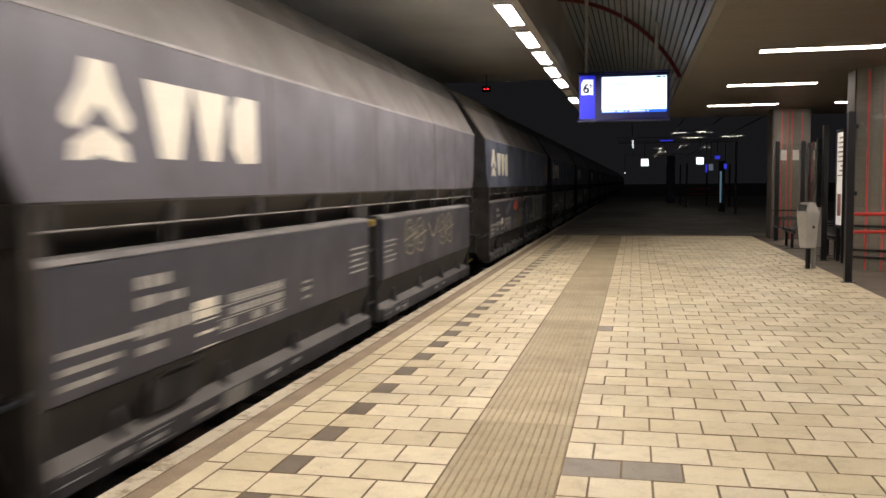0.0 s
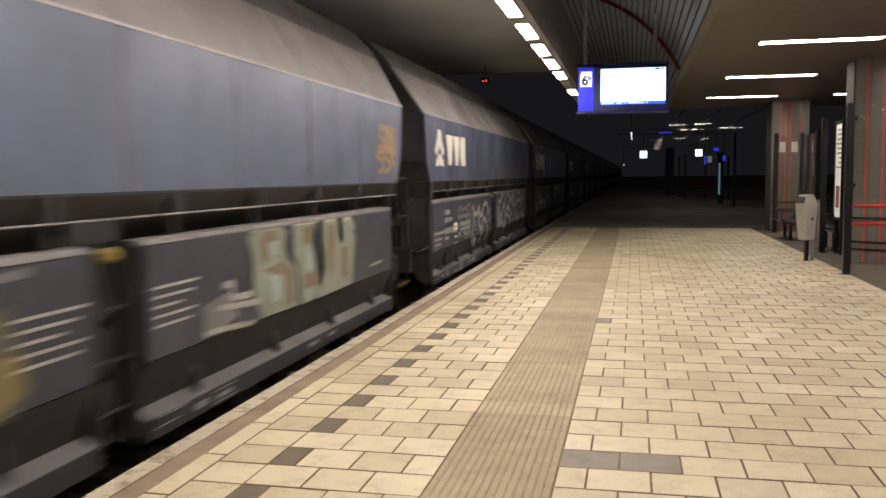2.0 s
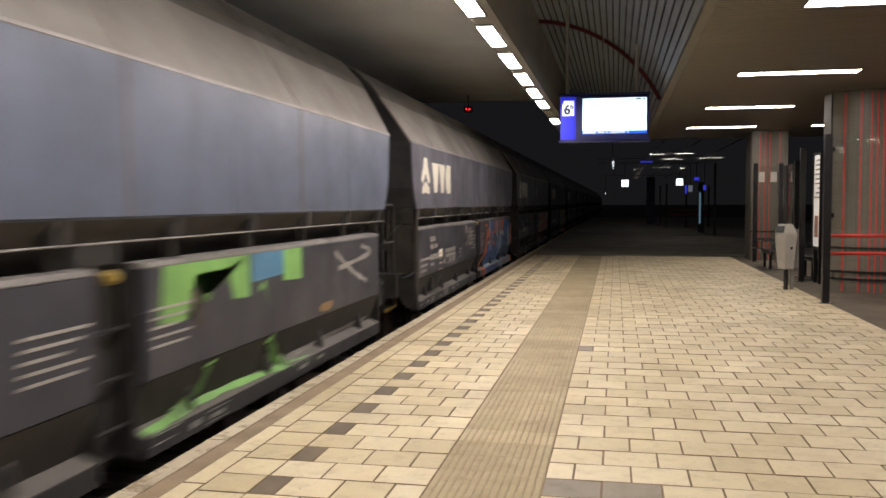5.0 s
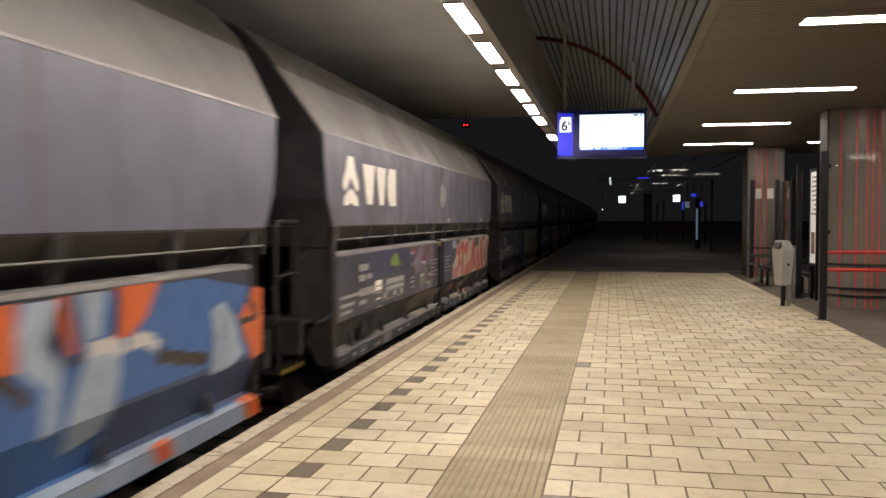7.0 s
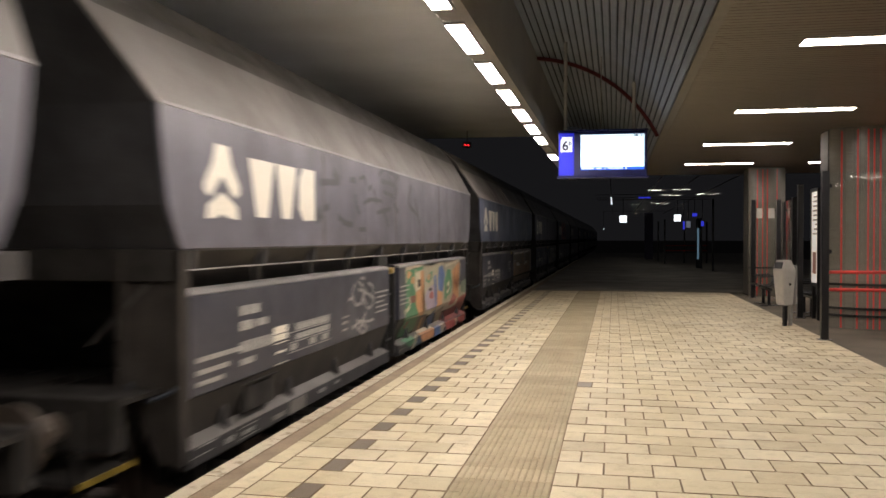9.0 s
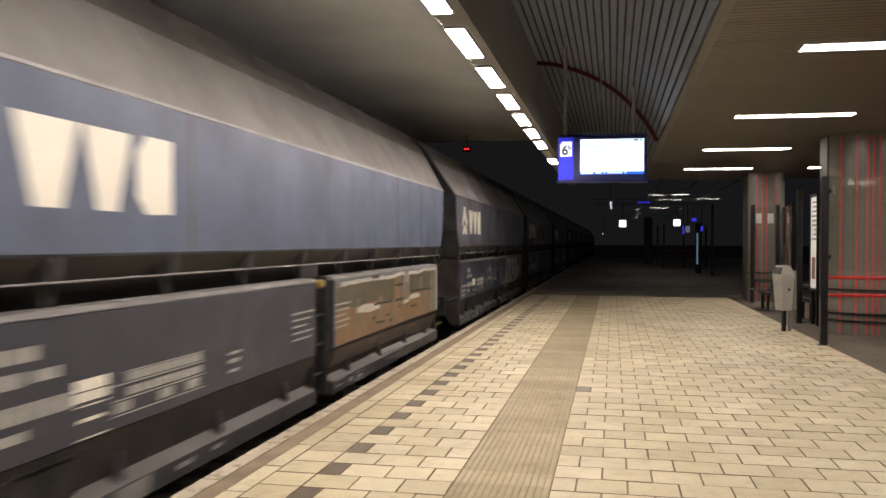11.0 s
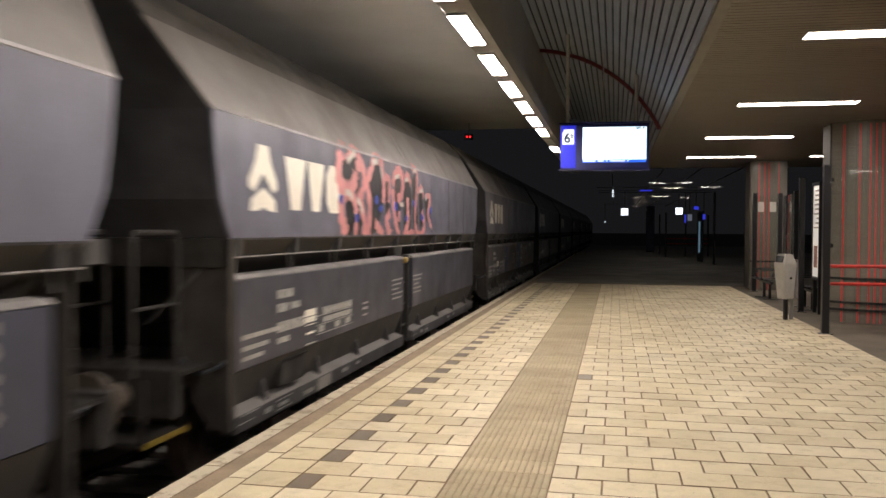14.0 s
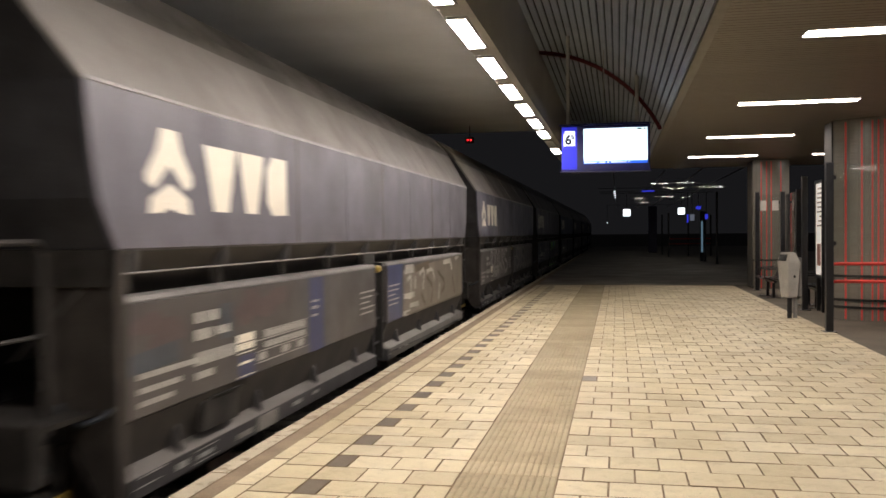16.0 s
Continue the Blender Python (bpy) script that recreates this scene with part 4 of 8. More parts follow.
class Spray:
    """Paint sprayed on one surface of a wagon: filled shapes and strokes in layers, no letters."""

    def __init__(self, upper=False):
        self.bm, self.mats, self.layer, self.upper = bmesh.new(), [], 0, upper

    def at(self, u, v, lift):
        if self.upper:
            v = max(v, 1.434)
            if v > 2.38:
                x = 1.475 - (v - 2.38) * 0.235 / 0.38 + 0.002
            else:
                x = HALF + (v - 1.428) * LEAN
            return (x + 0.0045 + lift, u, v)
        if v >= FLAP0:
            return (1.4865 + lift, u, min(v, 1.098))
        if v >= 0.12:       # the plate that leans in under the flap
            a = (v - 0.12) / (FLAP0 - 0.12)
            return (1.363 + 0.1205 * a + 0.003 + lift, u, 0.086 + (FLAP0 - 0.086) * a)
        if v >= 0.04:       # top of the solebar
            a = (v - 0.04) / 0.08
            return (1.488 - 0.122 * a + lift, u, 0.045 + (0.041 + lift) * a)
        return (1.488 + lift, u, max(v, -0.088))

    def colour(self, name, rgb):
        m = spray(name, rgb)
        if m not in self.mats:
            self.mats.append(m)
        return self.mats.index(m)

    def fill(self, pts, name, rgb):
        self.layer += 1
        i = self.colour(name, rgb)
        lift = 0.0003 * self.layer
        folds = (1.0, 2.38, 4.0) if self.upper else (-0.088, 0.04, 0.12, FLAP0, 1.098)
        for lo, hi in zip(folds, folds[1:]):
            piece = clipped(clipped(pts, lo, 1), hi, -1)
            if len(piece) < 3:
                continue
            f = self.bm.faces.new([self.bm.verts.new(self.at(u, min(max(v, lo), hi - 1e-6), lift)) for u, v in piece])
            f.material_index = i
            bmesh.ops.triangulate(self.bm, faces=[f])

    def blob(self, u, v, ru, rv, name, rgb, wob=0.25, n=9):
        pts = []
        for k in range(n):
            a = 2 * math.pi * k / n
            r = 1 + wob * (random.random() * 2 - 1)
            pts.append((u + ru * r * math.cos(a), v + rv * r * math.sin(a)))
        self.fill(curve2(pts, 4, True), name, rgb)

    def stroke(self, pts, width, name, rgb, smooth=True):
        self.layer += 1
        i = self.colour(name, rgb)
        lift = 0.0003 * self.layer
        line = curve2(pts) if smooth and len(pts) > 2 else pts
        left, right = [], []
        for k, (u, v) in enumerate(line):
            a, b = line[max(0, k - 1)], line[min(len(line) - 1, k + 1)]
            du, dv = b[0] - a[0], b[1] - a[1]
            d = math.hypot(du, dv) or 1
            w = width * (0.5 + 0.12 * math.sin(k * 1.7))
            left.append(self.bm.verts.new(self.at(u - dv / d * w, v + du / d * w, lift)))
            right.append(self.bm.verts.new(self.at(u + dv / d * w, v - du / d * w, lift)))
        for k in range(len(line) - 1):
            self.bm.faces.new((left[k], right[k], right[k + 1], left[k + 1])).material_index = i

    def ring(self, u, v, r, width, name, rgb):
        self.stroke([(u + 1.1 * r * math.cos(a * math.pi / 8), v + r * math.sin(a * math.pi / 8)) for a in range(17)], width, name, rgb, False)

    def scrawl(self, u0, u1, v0, v1, count, width, name, rgb):
        """Upright looping strokes side by side."""
        w = (u1 - u0) / count
        for k in range(count):
            c = u0 + w * (k + 0.5)
            kind = random.randrange(3)
            h = v1 - v0
            if kind == 0:
                pts = [(c - 0.4 * w, v0 + random.random() * 0.2 * h), (c - 0.3 * w, v1), (c + 0.1 * w, v1 - 0.15 * h), (c - 0.1 * w, v0 + 0.5 * h), (c + 0.4 * w, v0 + 0.3 * h), (c + 0.3 * w, v0)]
            elif kind == 1:
                pts = [(c + 0.4 * w, v1 - 0.1 * h), (c - 0.2 * w, v1), (c - 0.4 * w, v0 + 0.6 * h), (c + 0.2 * w, v0 + 0.45 * h), (c + 0.35 * w, v0 + 0.15 * h), (c - 0.4 * w, v0)]
            else:
                pts = [(c - 0.4 * w, v1), (c - 0.3 * w, v0 + 0.2 * h), (c, v0), (c + 0.35 * w, v0 + 0.3 * h), (c + 0.3 * w, v1 - 0.2 * h), (c, v1), (c - 0.15 * w, v0 + 0.5 * h)]
            self.stroke(pts, width, name, rgb)

    def put(self, parent, label):
        ob = part("graffiti", meshed("graffiti", self.bm, *self.mats), None, parent, label)
        return ob


P1, P2 = 0.10, 5.93         # where the two flaps begin
WHITE, SILVER, DARK = (0.50, 0.48, 0.44), (0.30, 0.29, 0.28), (0.012, 0.012, 0.014)

# spray paints; darker versions carry the shade under the flaps
C_WHITE, C_SILVER, C_SILVERD, C_SOOT = ("white", WHITE), ("silver", SILVER), ("silver_dim", (0.17, 0.17, 0.17)), ("soot", DARK)
C_ORANGE, C_ROYAL, C_ICE, C_ICED = ("orange", (0.55, 0.11, 0.025)), ("royal", (0.045, 0.12, 0.30)), ("ice", (0.30, 0.36, 0.43)), ("ice_dim", (0.10, 0.13, 0.18))
C_DEEP, C_RUST, C_TAR, C_MAROON = ("deep_blue", (0.045, 0.07, 0.13)), ("rust", (0.22, 0.07, 0.05)), ("tar", (0.04, 0.03, 0.025)), ("maroon", (0.16, 0.035, 0.03))
C_NAVY, C_DUSK, C_DUSKB, C_LIME = ("navy", (0.04, 0.045, 0.085)), ("dusk", (0.06, 0.058, 0.075)), ("dusk_navy", (0.045, 0.052, 0.09)), ("lime", (0.20, 0.28, 0.07))
C_PLUM, C_RED = ("plum", (0.14, 0.03, 0.05)), ("blood", (0.35, 0.05, 0.05))
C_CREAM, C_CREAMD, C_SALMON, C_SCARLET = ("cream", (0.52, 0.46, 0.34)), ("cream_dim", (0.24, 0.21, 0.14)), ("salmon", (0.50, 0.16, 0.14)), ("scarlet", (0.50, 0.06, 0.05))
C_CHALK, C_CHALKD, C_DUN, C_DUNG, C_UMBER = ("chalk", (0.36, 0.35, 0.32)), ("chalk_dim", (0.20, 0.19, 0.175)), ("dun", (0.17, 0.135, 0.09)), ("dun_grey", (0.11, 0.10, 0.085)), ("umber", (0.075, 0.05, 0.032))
C_BONE, C_JADE, C_APRICOT, C_APRICOTD = ("bone", (0.34, 0.30, 0.22)), ("jade", (0.07, 0.22, 0.11)), ("apricot", (0.48, 0.24, 0.11)), ("apricot_shaded", (0.30, 0.14, 0.06))
C_LILAC, C_BLUE, C_BRICK, C_SAGE, C_FOREST = ("pale_lilac", (0.30, 0.26, 0.32)), ("dusk_blue", (0.09, 0.15, 0.32)), ("brick_red", (0.28, 0.07, 0.06)), ("sage", (0.13, 0.18, 0.13)), ("forest", (0.05, 0.12, 0.06))
C_BROWN, C_OLIVE, C_KHAKIG, C_ASHP, C_ASH, C_ASHD = ("board_brown", (0.21, 0.125, 0.06)), ("olive", (0.095, 0.08, 0.05)), ("khaki_grey", (0.17, 0.145, 0.105)), ("ash_pale", (0.15, 0.15, 0.155)), ("ash", (0.10, 0.10, 0.11)), ("ash_dim", (0.075, 0.075, 0.08))
C_PINK, C_COBALT, C_INKY = ("pink", (0.56, 0.23, 0.23)), ("cobalt", (0.02, 0.06, 0.40)), ("thin_soot", (0.06, 0.058, 0.066))
C_MINT, C_DUNP, C_ICEP, C_BONE2, C_TAUPE, C_NAVYB, C_PEWTER = ("mint_grey", (0.25, 0.275, 0.215)), ("dun_pale", (0.20, 0.155, 0.10)), ("ice_mint", (0.30, 0.36, 0.36)), ("bone_warm", (0.30, 0.285, 0.24)), \
    ("taupe", (0.155, 0.135, 0.11)), ("navy_bright", (0.035, 0.045, 0.115)), ("pewter", (0.17, 0.155, 0.145))
C_DUSKP, C_LAV2, C_PURPLE, C_BRICKD, C_ASHG, C_OLIVE2, C_UMBER2, C_CHALKW = ("dusk_plum", (0.085, 0.072, 0.095)), ("lavender_grey", (0.17, 0.145, 0.175)), ("purple", (0.105, 0.09, 0.16)), ("brick_dim", (0.20, 0.06, 0.05)), \
    ("ash_green", (0.06, 0.064, 0.058)), ("olive_tan", (0.17, 0.15, 0.095)), ("umber_pale", (0.095, 0.07, 0.05)), ("chalk_white", (0.40, 0.385, 0.355))
C_LEAF, C_LEAFD, C_AZURE, C_OCHRE = ("leaf", (0.20, 0.42, 0.12)), ("leaf_shaded", (0.09, 0.19, 0.05)), ("azure", (0.08, 0.22, 0.38)), ("ochre", (0.36, 0.23, 0.10))
C_SKYD, C_SIGRED, C_OLIVED, C_OCHRED = ("sky_dim", (0.17, 0.21, 0.29)), ("signal_red", (0.48, 0.07, 0.03)), ("olive_grey", (0.085, 0.085, 0.06)), ("ochre_dim", (0.20, 0.15, 0.06))


def art_0(w):
    s = Spray()
    for c in (7.2, 7.75, 9.1, 9.6):
        for r in (1.0, 0.55):
            s.stroke([(c - 0.2 * r, 0.82 - 0.2 * r), (c - 0.24 * r, 0.82 + 0.12 * r), (c, 0.82 + 0.22 * r), (c + 0.22 * r, 0.82), (c + 0.1 * r, 0.82 - 0.22 * r), (c - 0.2 * r, 0.82 - 0.18 * r)],
                     0.022, "straw", (0.32, 0.29, 0.19))
        s.stroke([(c - 0.32, 0.78), (c + 0.32, 0.86)], 0.02, "straw", (0.20, 0.18, 0.11), False)
    s.stroke([(8.2, 0.95), (8.5, 0.75), (8.8, 1.0)], 0.04, "straw", (0.36, 0.33, 0.22))
    s.put(w, "straw-coloured outline graffiti")


def art_1(w):
    s = Spray(True)
    s.scrawl(10.75, 11.5, 1.55, 1.85, 3, 0.06, "ochre", (0.36, 0.23, 0.10))
    s.scrawl(10.85, 11.5, 1.78, 2.08, 3, 0.06, "ochre", (0.36, 0.23, 0.10))
    s.stroke([(10.7, 1.72), (11.1, 1.86), (11.5, 1.76)], 0.05, "ochre", (0.36, 0.23, 0.10))
    s.put(w, "ochre spray tag")
    s = Spray()
    s.fill([(2.22, 0.88), (2.53, 1.0), (3.11, 1.1), (3.38, 1.09), (2.92, 0.88), (2.42, 0.75)], *C_ASHP)
    s.fill([(2.72, 1.01), (3.11, 1.05), (3.04, 0.91), (2.76, 0.85)], *C_SKYD)
    s.fill([(3.38, 1.07), (3.69, 1.07), (3.65, 0.58), (3.31, 0.6)], *C_DUSKB)
    s.fill([(3.54, 1.03), (3.76, 1.07), (4.33, 1.09), (4.38, 0.96), (4.24, 0.89), (3.59, 0.88)], *C_SIGRED)
    s.fill([(3.66, 0.76), (4.22, 0.8), (4.75, 0.92), (4.89, 0.5), (4.76, 0.36), (3.71, 0.45)], *C_OLIVED)
    s.fill([(4.54, 0.69), (4.84, 0.67), (4.83, 0.47), (4.56, 0.4)], *C_OCHRED)
    s.stroke([(3.87, 0.52), (4.0, 0.6), (4.25, 0.56), (4.28, 0.47), (4.06, 0.43)], 0.06, *C_ASHP)
    s.stroke([(4.61, 1.04), (4.91, 1.06)], 0.04, *C_ASHP)
    s.stroke([(3.81, 0.78), (4.13, 0.8), (4.49, 0.82)], 0.04, *C_TAR, False)
    s.stroke([(3.74, 0.87), (4.1, 0.86)], 0.04, *C_SIGRED, False)
    s.put(w, "patchy grey, navy and red graffiti")
    s = Spray()
    s.fill([(7.34, 1.05), (7.45, 1.12), (7.87, 1.13), (8.07, 1.05), (8.01, 0.86), (8.27, 0.72), (8.29, 0.39), (7.55, 0.4), (7.41, 0.61), (7.45, 0.83)], *C_MINT)
    s.fill([(7.54, 1.0), (7.65, 1.08), (7.87, 1.07), (7.88, 0.99), (7.7, 0.97), (7.69, 0.85), (7.58, 0.81)], *C_DUNP)
    s.fill([(7.58, 0.77), (7.97, 0.81), (8.21, 0.7), (8.19, 0.45), (8.0, 0.41), (8.02, 0.67), (7.74, 0.73)], *C_DUNP)
    s.fill([(7.7, 0.98), (7.87, 0.99), (7.88, 0.88), (7.72, 0.87)], *C_ICEP)
    s.fill([(7.73, 0.71), (7.9, 0.71), (7.91, 0.5), (7.78, 0.49)], *C_ICEP)
    s.fill([(8.23, 1.09), (8.77, 1.1), (8.77, 1.03), (8.6, 1.01), (8.68, 0.8), (8.74, 0.61), (8.92, 0.62), (8.88, 0.51), (8.65, 0.39), (8.38, 0.38), (8.33, 0.69), (8.22, 0.84)], *C_MINT)
    s.fill([(8.42, 1.05), (8.63, 1.06), (8.62, 0.91), (8.45, 0.9)], *C_DUNP)
    s.fill([(8.46, 0.65), (8.89, 0.62), (8.85, 0.52), (8.45, 0.52)], *C_DUNP)
    s.fill([(8.51, 0.89), (8.64, 0.9), (8.64, 0.68), (8.5, 0.68)], *C_ICEP)
    s.fill([(8.45, 0.5), (8.62, 0.5), (8.61, 0.4), (8.47, 0.4)], *C_ICEP)
    s.fill([(8.92, 1.09), (9.31, 1.09), (9.38, 0.88), (9.55, 0.84), (9.46, 1.07), (9.74, 1.07), (9.89, 0.87), (9.75, 0.4), (8.72, 0.38), (8.96, 0.62), (8.9, 0.84)], *C_MINT)
    s.fill([(9.07, 1.04), (9.26, 1.04), (9.24, 0.75), (9.12, 0.49), (9.02, 0.77)], *C_DUNP)
    s.fill([(9.44, 0.79), (9.61, 0.8), (9.59, 0.49), (9.45, 0.48)], *C_DUNP)
    s.stroke([(7.37, 1.1), (7.5, 1.13), (7.9, 1.13)], 0.05, *C_WHITE)
    s.stroke([(8.23, 1.11), (8.77, 1.11)], 0.05, *C_WHITE, False)
    s.stroke([(8.99, 1.09), (9.26, 1.1)], 0.04, *C_WHITE, False)
    s.stroke([(9.49, 1.07), (9.7, 1.08), (9.86, 0.96)], 0.04, *C_WHITE)
    s.fill([(6.61, 0.63), (6.9, 0.68), (7.06, 0.67), (7.11, 0.49), (6.76, 0.42), (6.61, 0.44)], *C_SILVERD)
    s.stroke([(6.91, 0.74), (7.04, 0.73), (7.05, 0.64), (7.36, 0.62)], 0.05, *C_CHALK)
    s.stroke([(6.81, 0.59), (7.51, 0.54)], 0.04, *C_CHALK, False)
    s.stroke([(6.61, 0.44), (6.93, 0.43), (7.4, 0.39)], 0.04, *C_CHALK)
    s.stroke([(10.38, 0.52), (10.82, 0.53)], 0.03, *C_CHALK, False)
    s.put(w, "pale mint and dun block graffiti")


def art_2(w):
    s = Spray(True)
    s.fill([(6.2, 1.44), (11.4, 1.44), (11.4, 1.6), (10.9, 1.6), (10.9, 1.66), (10.5, 1.66), (10.5, 1.58), (10.2, 1.58), (10.2, 1.95), (9.65, 1.95), (9.65, 1.64), (9.3, 1.64), (9.3, 1.56),
            (9.0, 1.56), (9.0, 1.64), (8.1, 1.64), (8.1, 1.70), (7.7, 1.70), (7.7, 1.62), (6.2, 1.62)], "shadow_grey", (0.10, 0.10, 0.115))
    s.put(w, "dull grey overpainted blocks")
    s = Spray()
    s.fill([(0.12, 1.07), (0.87, 1.06), (0.84, 0.7), (0.11, 0.71)], *C_DUSKB)
    s.fill([(0.13, 0.71), (0.84, 0.7), (0.83, 0.61), (0.13, 0.63)], *C_ASHD)
    s.stroke([(2.12, 0.72), (1.94, 0.87), (2.14, 0.98), (2.32, 0.85), (2.18, 0.71)], 0.06, *C_SILVERD)
    s.stroke([(2.33, 0.92), (2.54, 0.95), (2.78, 0.87), (2.59, 0.71), (2.38, 0.69)], 0.06, *C_SILVERD)
    s.stroke([(2.68, 0.98), (2.93, 0.99), (3.09, 0.82), (2.89, 0.66)], 0.06, *C_SILVERD)
    s.stroke([(1.91, 0.82), (3.09, 0.81)], 0.06, *C_SILVERD)
    s.stroke([(2.05, 0.71), (2.59, 0.67), (2.97, 0.67)], 0.06, *C_SILVERD)
    s.stroke([(3.23, 0.96), (3.42, 0.8), (3.75, 0.81), (3.89, 0.91), (4.04, 0.75), (4.35, 0.76)], 0.09, *C_CHALKW)
    s.stroke([(3.34, 0.88), (3.33, 0.65), (3.23, 0.43), (3.36, 0.29)], 0.09, *C_CHALKW)
    s.stroke([(3.89, 0.86), (3.93, 0.59), (4.12, 0.41), (4.15, 0.24)], 0.09, *C_CHALKW)
    s.stroke([(4.2, 0.76), (4.47, 0.94), (4.81, 0.94), (4.96, 0.71)], 0.09, *C_CHALKW)
    s.stroke([(4.29, 0.44), (4.3, 0.61), (4.56, 0.66), (4.78, 0.5), (4.84, 0.24)], 0.09, *C_CHALKW)
    s.stroke([(3.93, 0.56), (4.37, 0.41)], 0.09, *C_CHALKW)
    s.stroke([(3.4, 0.35), (3.72, 0.28), (3.53, 0.24)], 0.09, *C_CHALKW)
    s.stroke([(3.08, -0.03), (3.46, -0.01), (3.51, -0.21)], 0.07, *C_CHALK)
    s.stroke([(3.88, -0.27), (4.05, -0.11)], 0.07, *C_CHALK)
    s.stroke([(4.4, -0.24), (4.87, -0.12), (5.4, -0.15), (5.03, -0.31)], 0.07, *C_CHALK)
    s.put(w, "sweeping white outline graffiti")
    s = Spray()
    s.stroke([(6.3, 0.96), (6.51, 0.92), (6.77, 1.02), (6.94, 1.12)], 0.09, *C_CHALKW)
    s.stroke([(6.89, 1.11), (7.17, 1.11), (7.23, 0.96), (7.16, 0.73), (7.29, 0.52), (7.08, 0.4), (6.87, 0.49), (6.83, 0.68), (6.98, 0.8), (7.16, 0.83)], 0.09, *C_CHALKW)
    s.stroke([(6.41, 0.83), (6.43, 0.7), (6.64, 0.61)], 0.09, *C_CHALKW)
    s.stroke([(6.22, 0.47), (6.36, 0.56), (6.75, 0.64)], 0.09, *C_CHALKW)
    s.stroke([(6.25, 0.41), (6.69, 0.49), (6.83, 0.4), (7.43, 0.41)], 0.09, *C_CHALKW)
    s.stroke([(7.51, 1.05), (7.81, 1.08), (7.98, 0.96), (7.75, 0.77), (7.43, 0.72)], 0.09, *C_CHALKW)
    s.stroke([(7.46, 0.8), (8.0, 0.7), (8.33, 0.55), (8.45, 0.41)], 0.09, *C_CHALKW)
    s.stroke([(7.33, 0.42), (7.25, 0.58), (7.57, 0.61), (8.06, 0.47), (7.93, 0.39)], 0.09, *C_CHALKW)
    s.stroke([(8.1, 0.99), (8.19, 0.88), (8.58, 1.11), (8.52, 0.92), (8.28, 0.76)], 0.09, *C_CHALKW)
    s.stroke([(8.76, 1.03), (8.86, 0.87), (8.56, 0.75)], 0.09, *C_CHALKW)
    s.stroke([(8.92, 0.74), (9.3, 0.89), (9.81, 0.83), (9.84, 0.57), (9.4, 0.42), (9.02, 0.46), (8.84, 0.63)], 0.09, *C_CHALKW)
    s.stroke([(9.04, 0.76), (9.18, 0.57), (9.37, 0.48)], 0.09, *C_CHALKW)
    s.stroke([(9.27, 1.07), (9.66, 1.07), (10.04, 0.81), (9.79, 0.54)], 0.09, *C_CHALKW)
    s.stroke([(7.41, 0.12), (7.81, -0.0), (8.19, 0.12)], 0.06, *C_CHALK)
    s.stroke([(7.16, 0.2), (7.43, 0.41)], 0.05, *C_DUN)
    s.fill([(9.69, 0.45), (9.8, 0.87), (10.02, 0.9), (10.06, 0.66), (10.01, 0.39), (9.86, 0.39)], *C_PEWTER)
    s.fill([(10.27, 0.94), (10.51, 0.98), (10.62, 0.95), (10.45, 0.9), (10.41, 0.78), (10.29, 0.8)], *C_SILVER)
    s.fill([(10.51, 0.87), (10.74, 0.92), (10.85, 0.84), (10.6, 0.83)], *C_SILVER)
    s.stroke([(10.02, 0.89), (10.05, 0.99), (10.15, 1.03), (10.26, 1.02)], 0.035, *C_SILVER)
    s.stroke([(10.02, 0.84), (10.11, 0.79), (10.29, 0.8), (10.58, 0.8)], 0.035, *C_SILVER)
    s.stroke([(10.03, 0.91), (10.13, 0.92)], 0.035, *C_SILVER)
    s.stroke([(10.18, 0.98), (10.2, 0.81)], 0.035, *C_SILVER)
    s.stroke([(10.28, 0.99), (10.35, 1.06), (10.52, 1.08)], 0.035, *C_SILVER)
    s.stroke([(10.36, 1.02), (10.52, 1.03)], 0.035, *C_SILVER)
    s.stroke([(10.58, 0.79), (10.52, 0.68), (10.62, 0.61), (10.81, 0.64), (10.85, 0.78)], 0.035, *C_SILVER)
    s.stroke([(10.23, 0.72), (10.47, 0.72)], 0.035, *C_SILVER)
    s.stroke([(10.3, 0.64), (10.57, 0.62), (10.92, 0.64)], 0.035, *C_SILVER)
    s.fill([(9.98, 0.51), (10.08, 0.57), (10.43, 0.58), (10.47, 0.52), (10.68, 0.48), (10.61, 0.42), (10.24, 0.4), (10.07, 0.44)], *C_WHITE)
    s.put(w, "sweeping white outline graffiti")


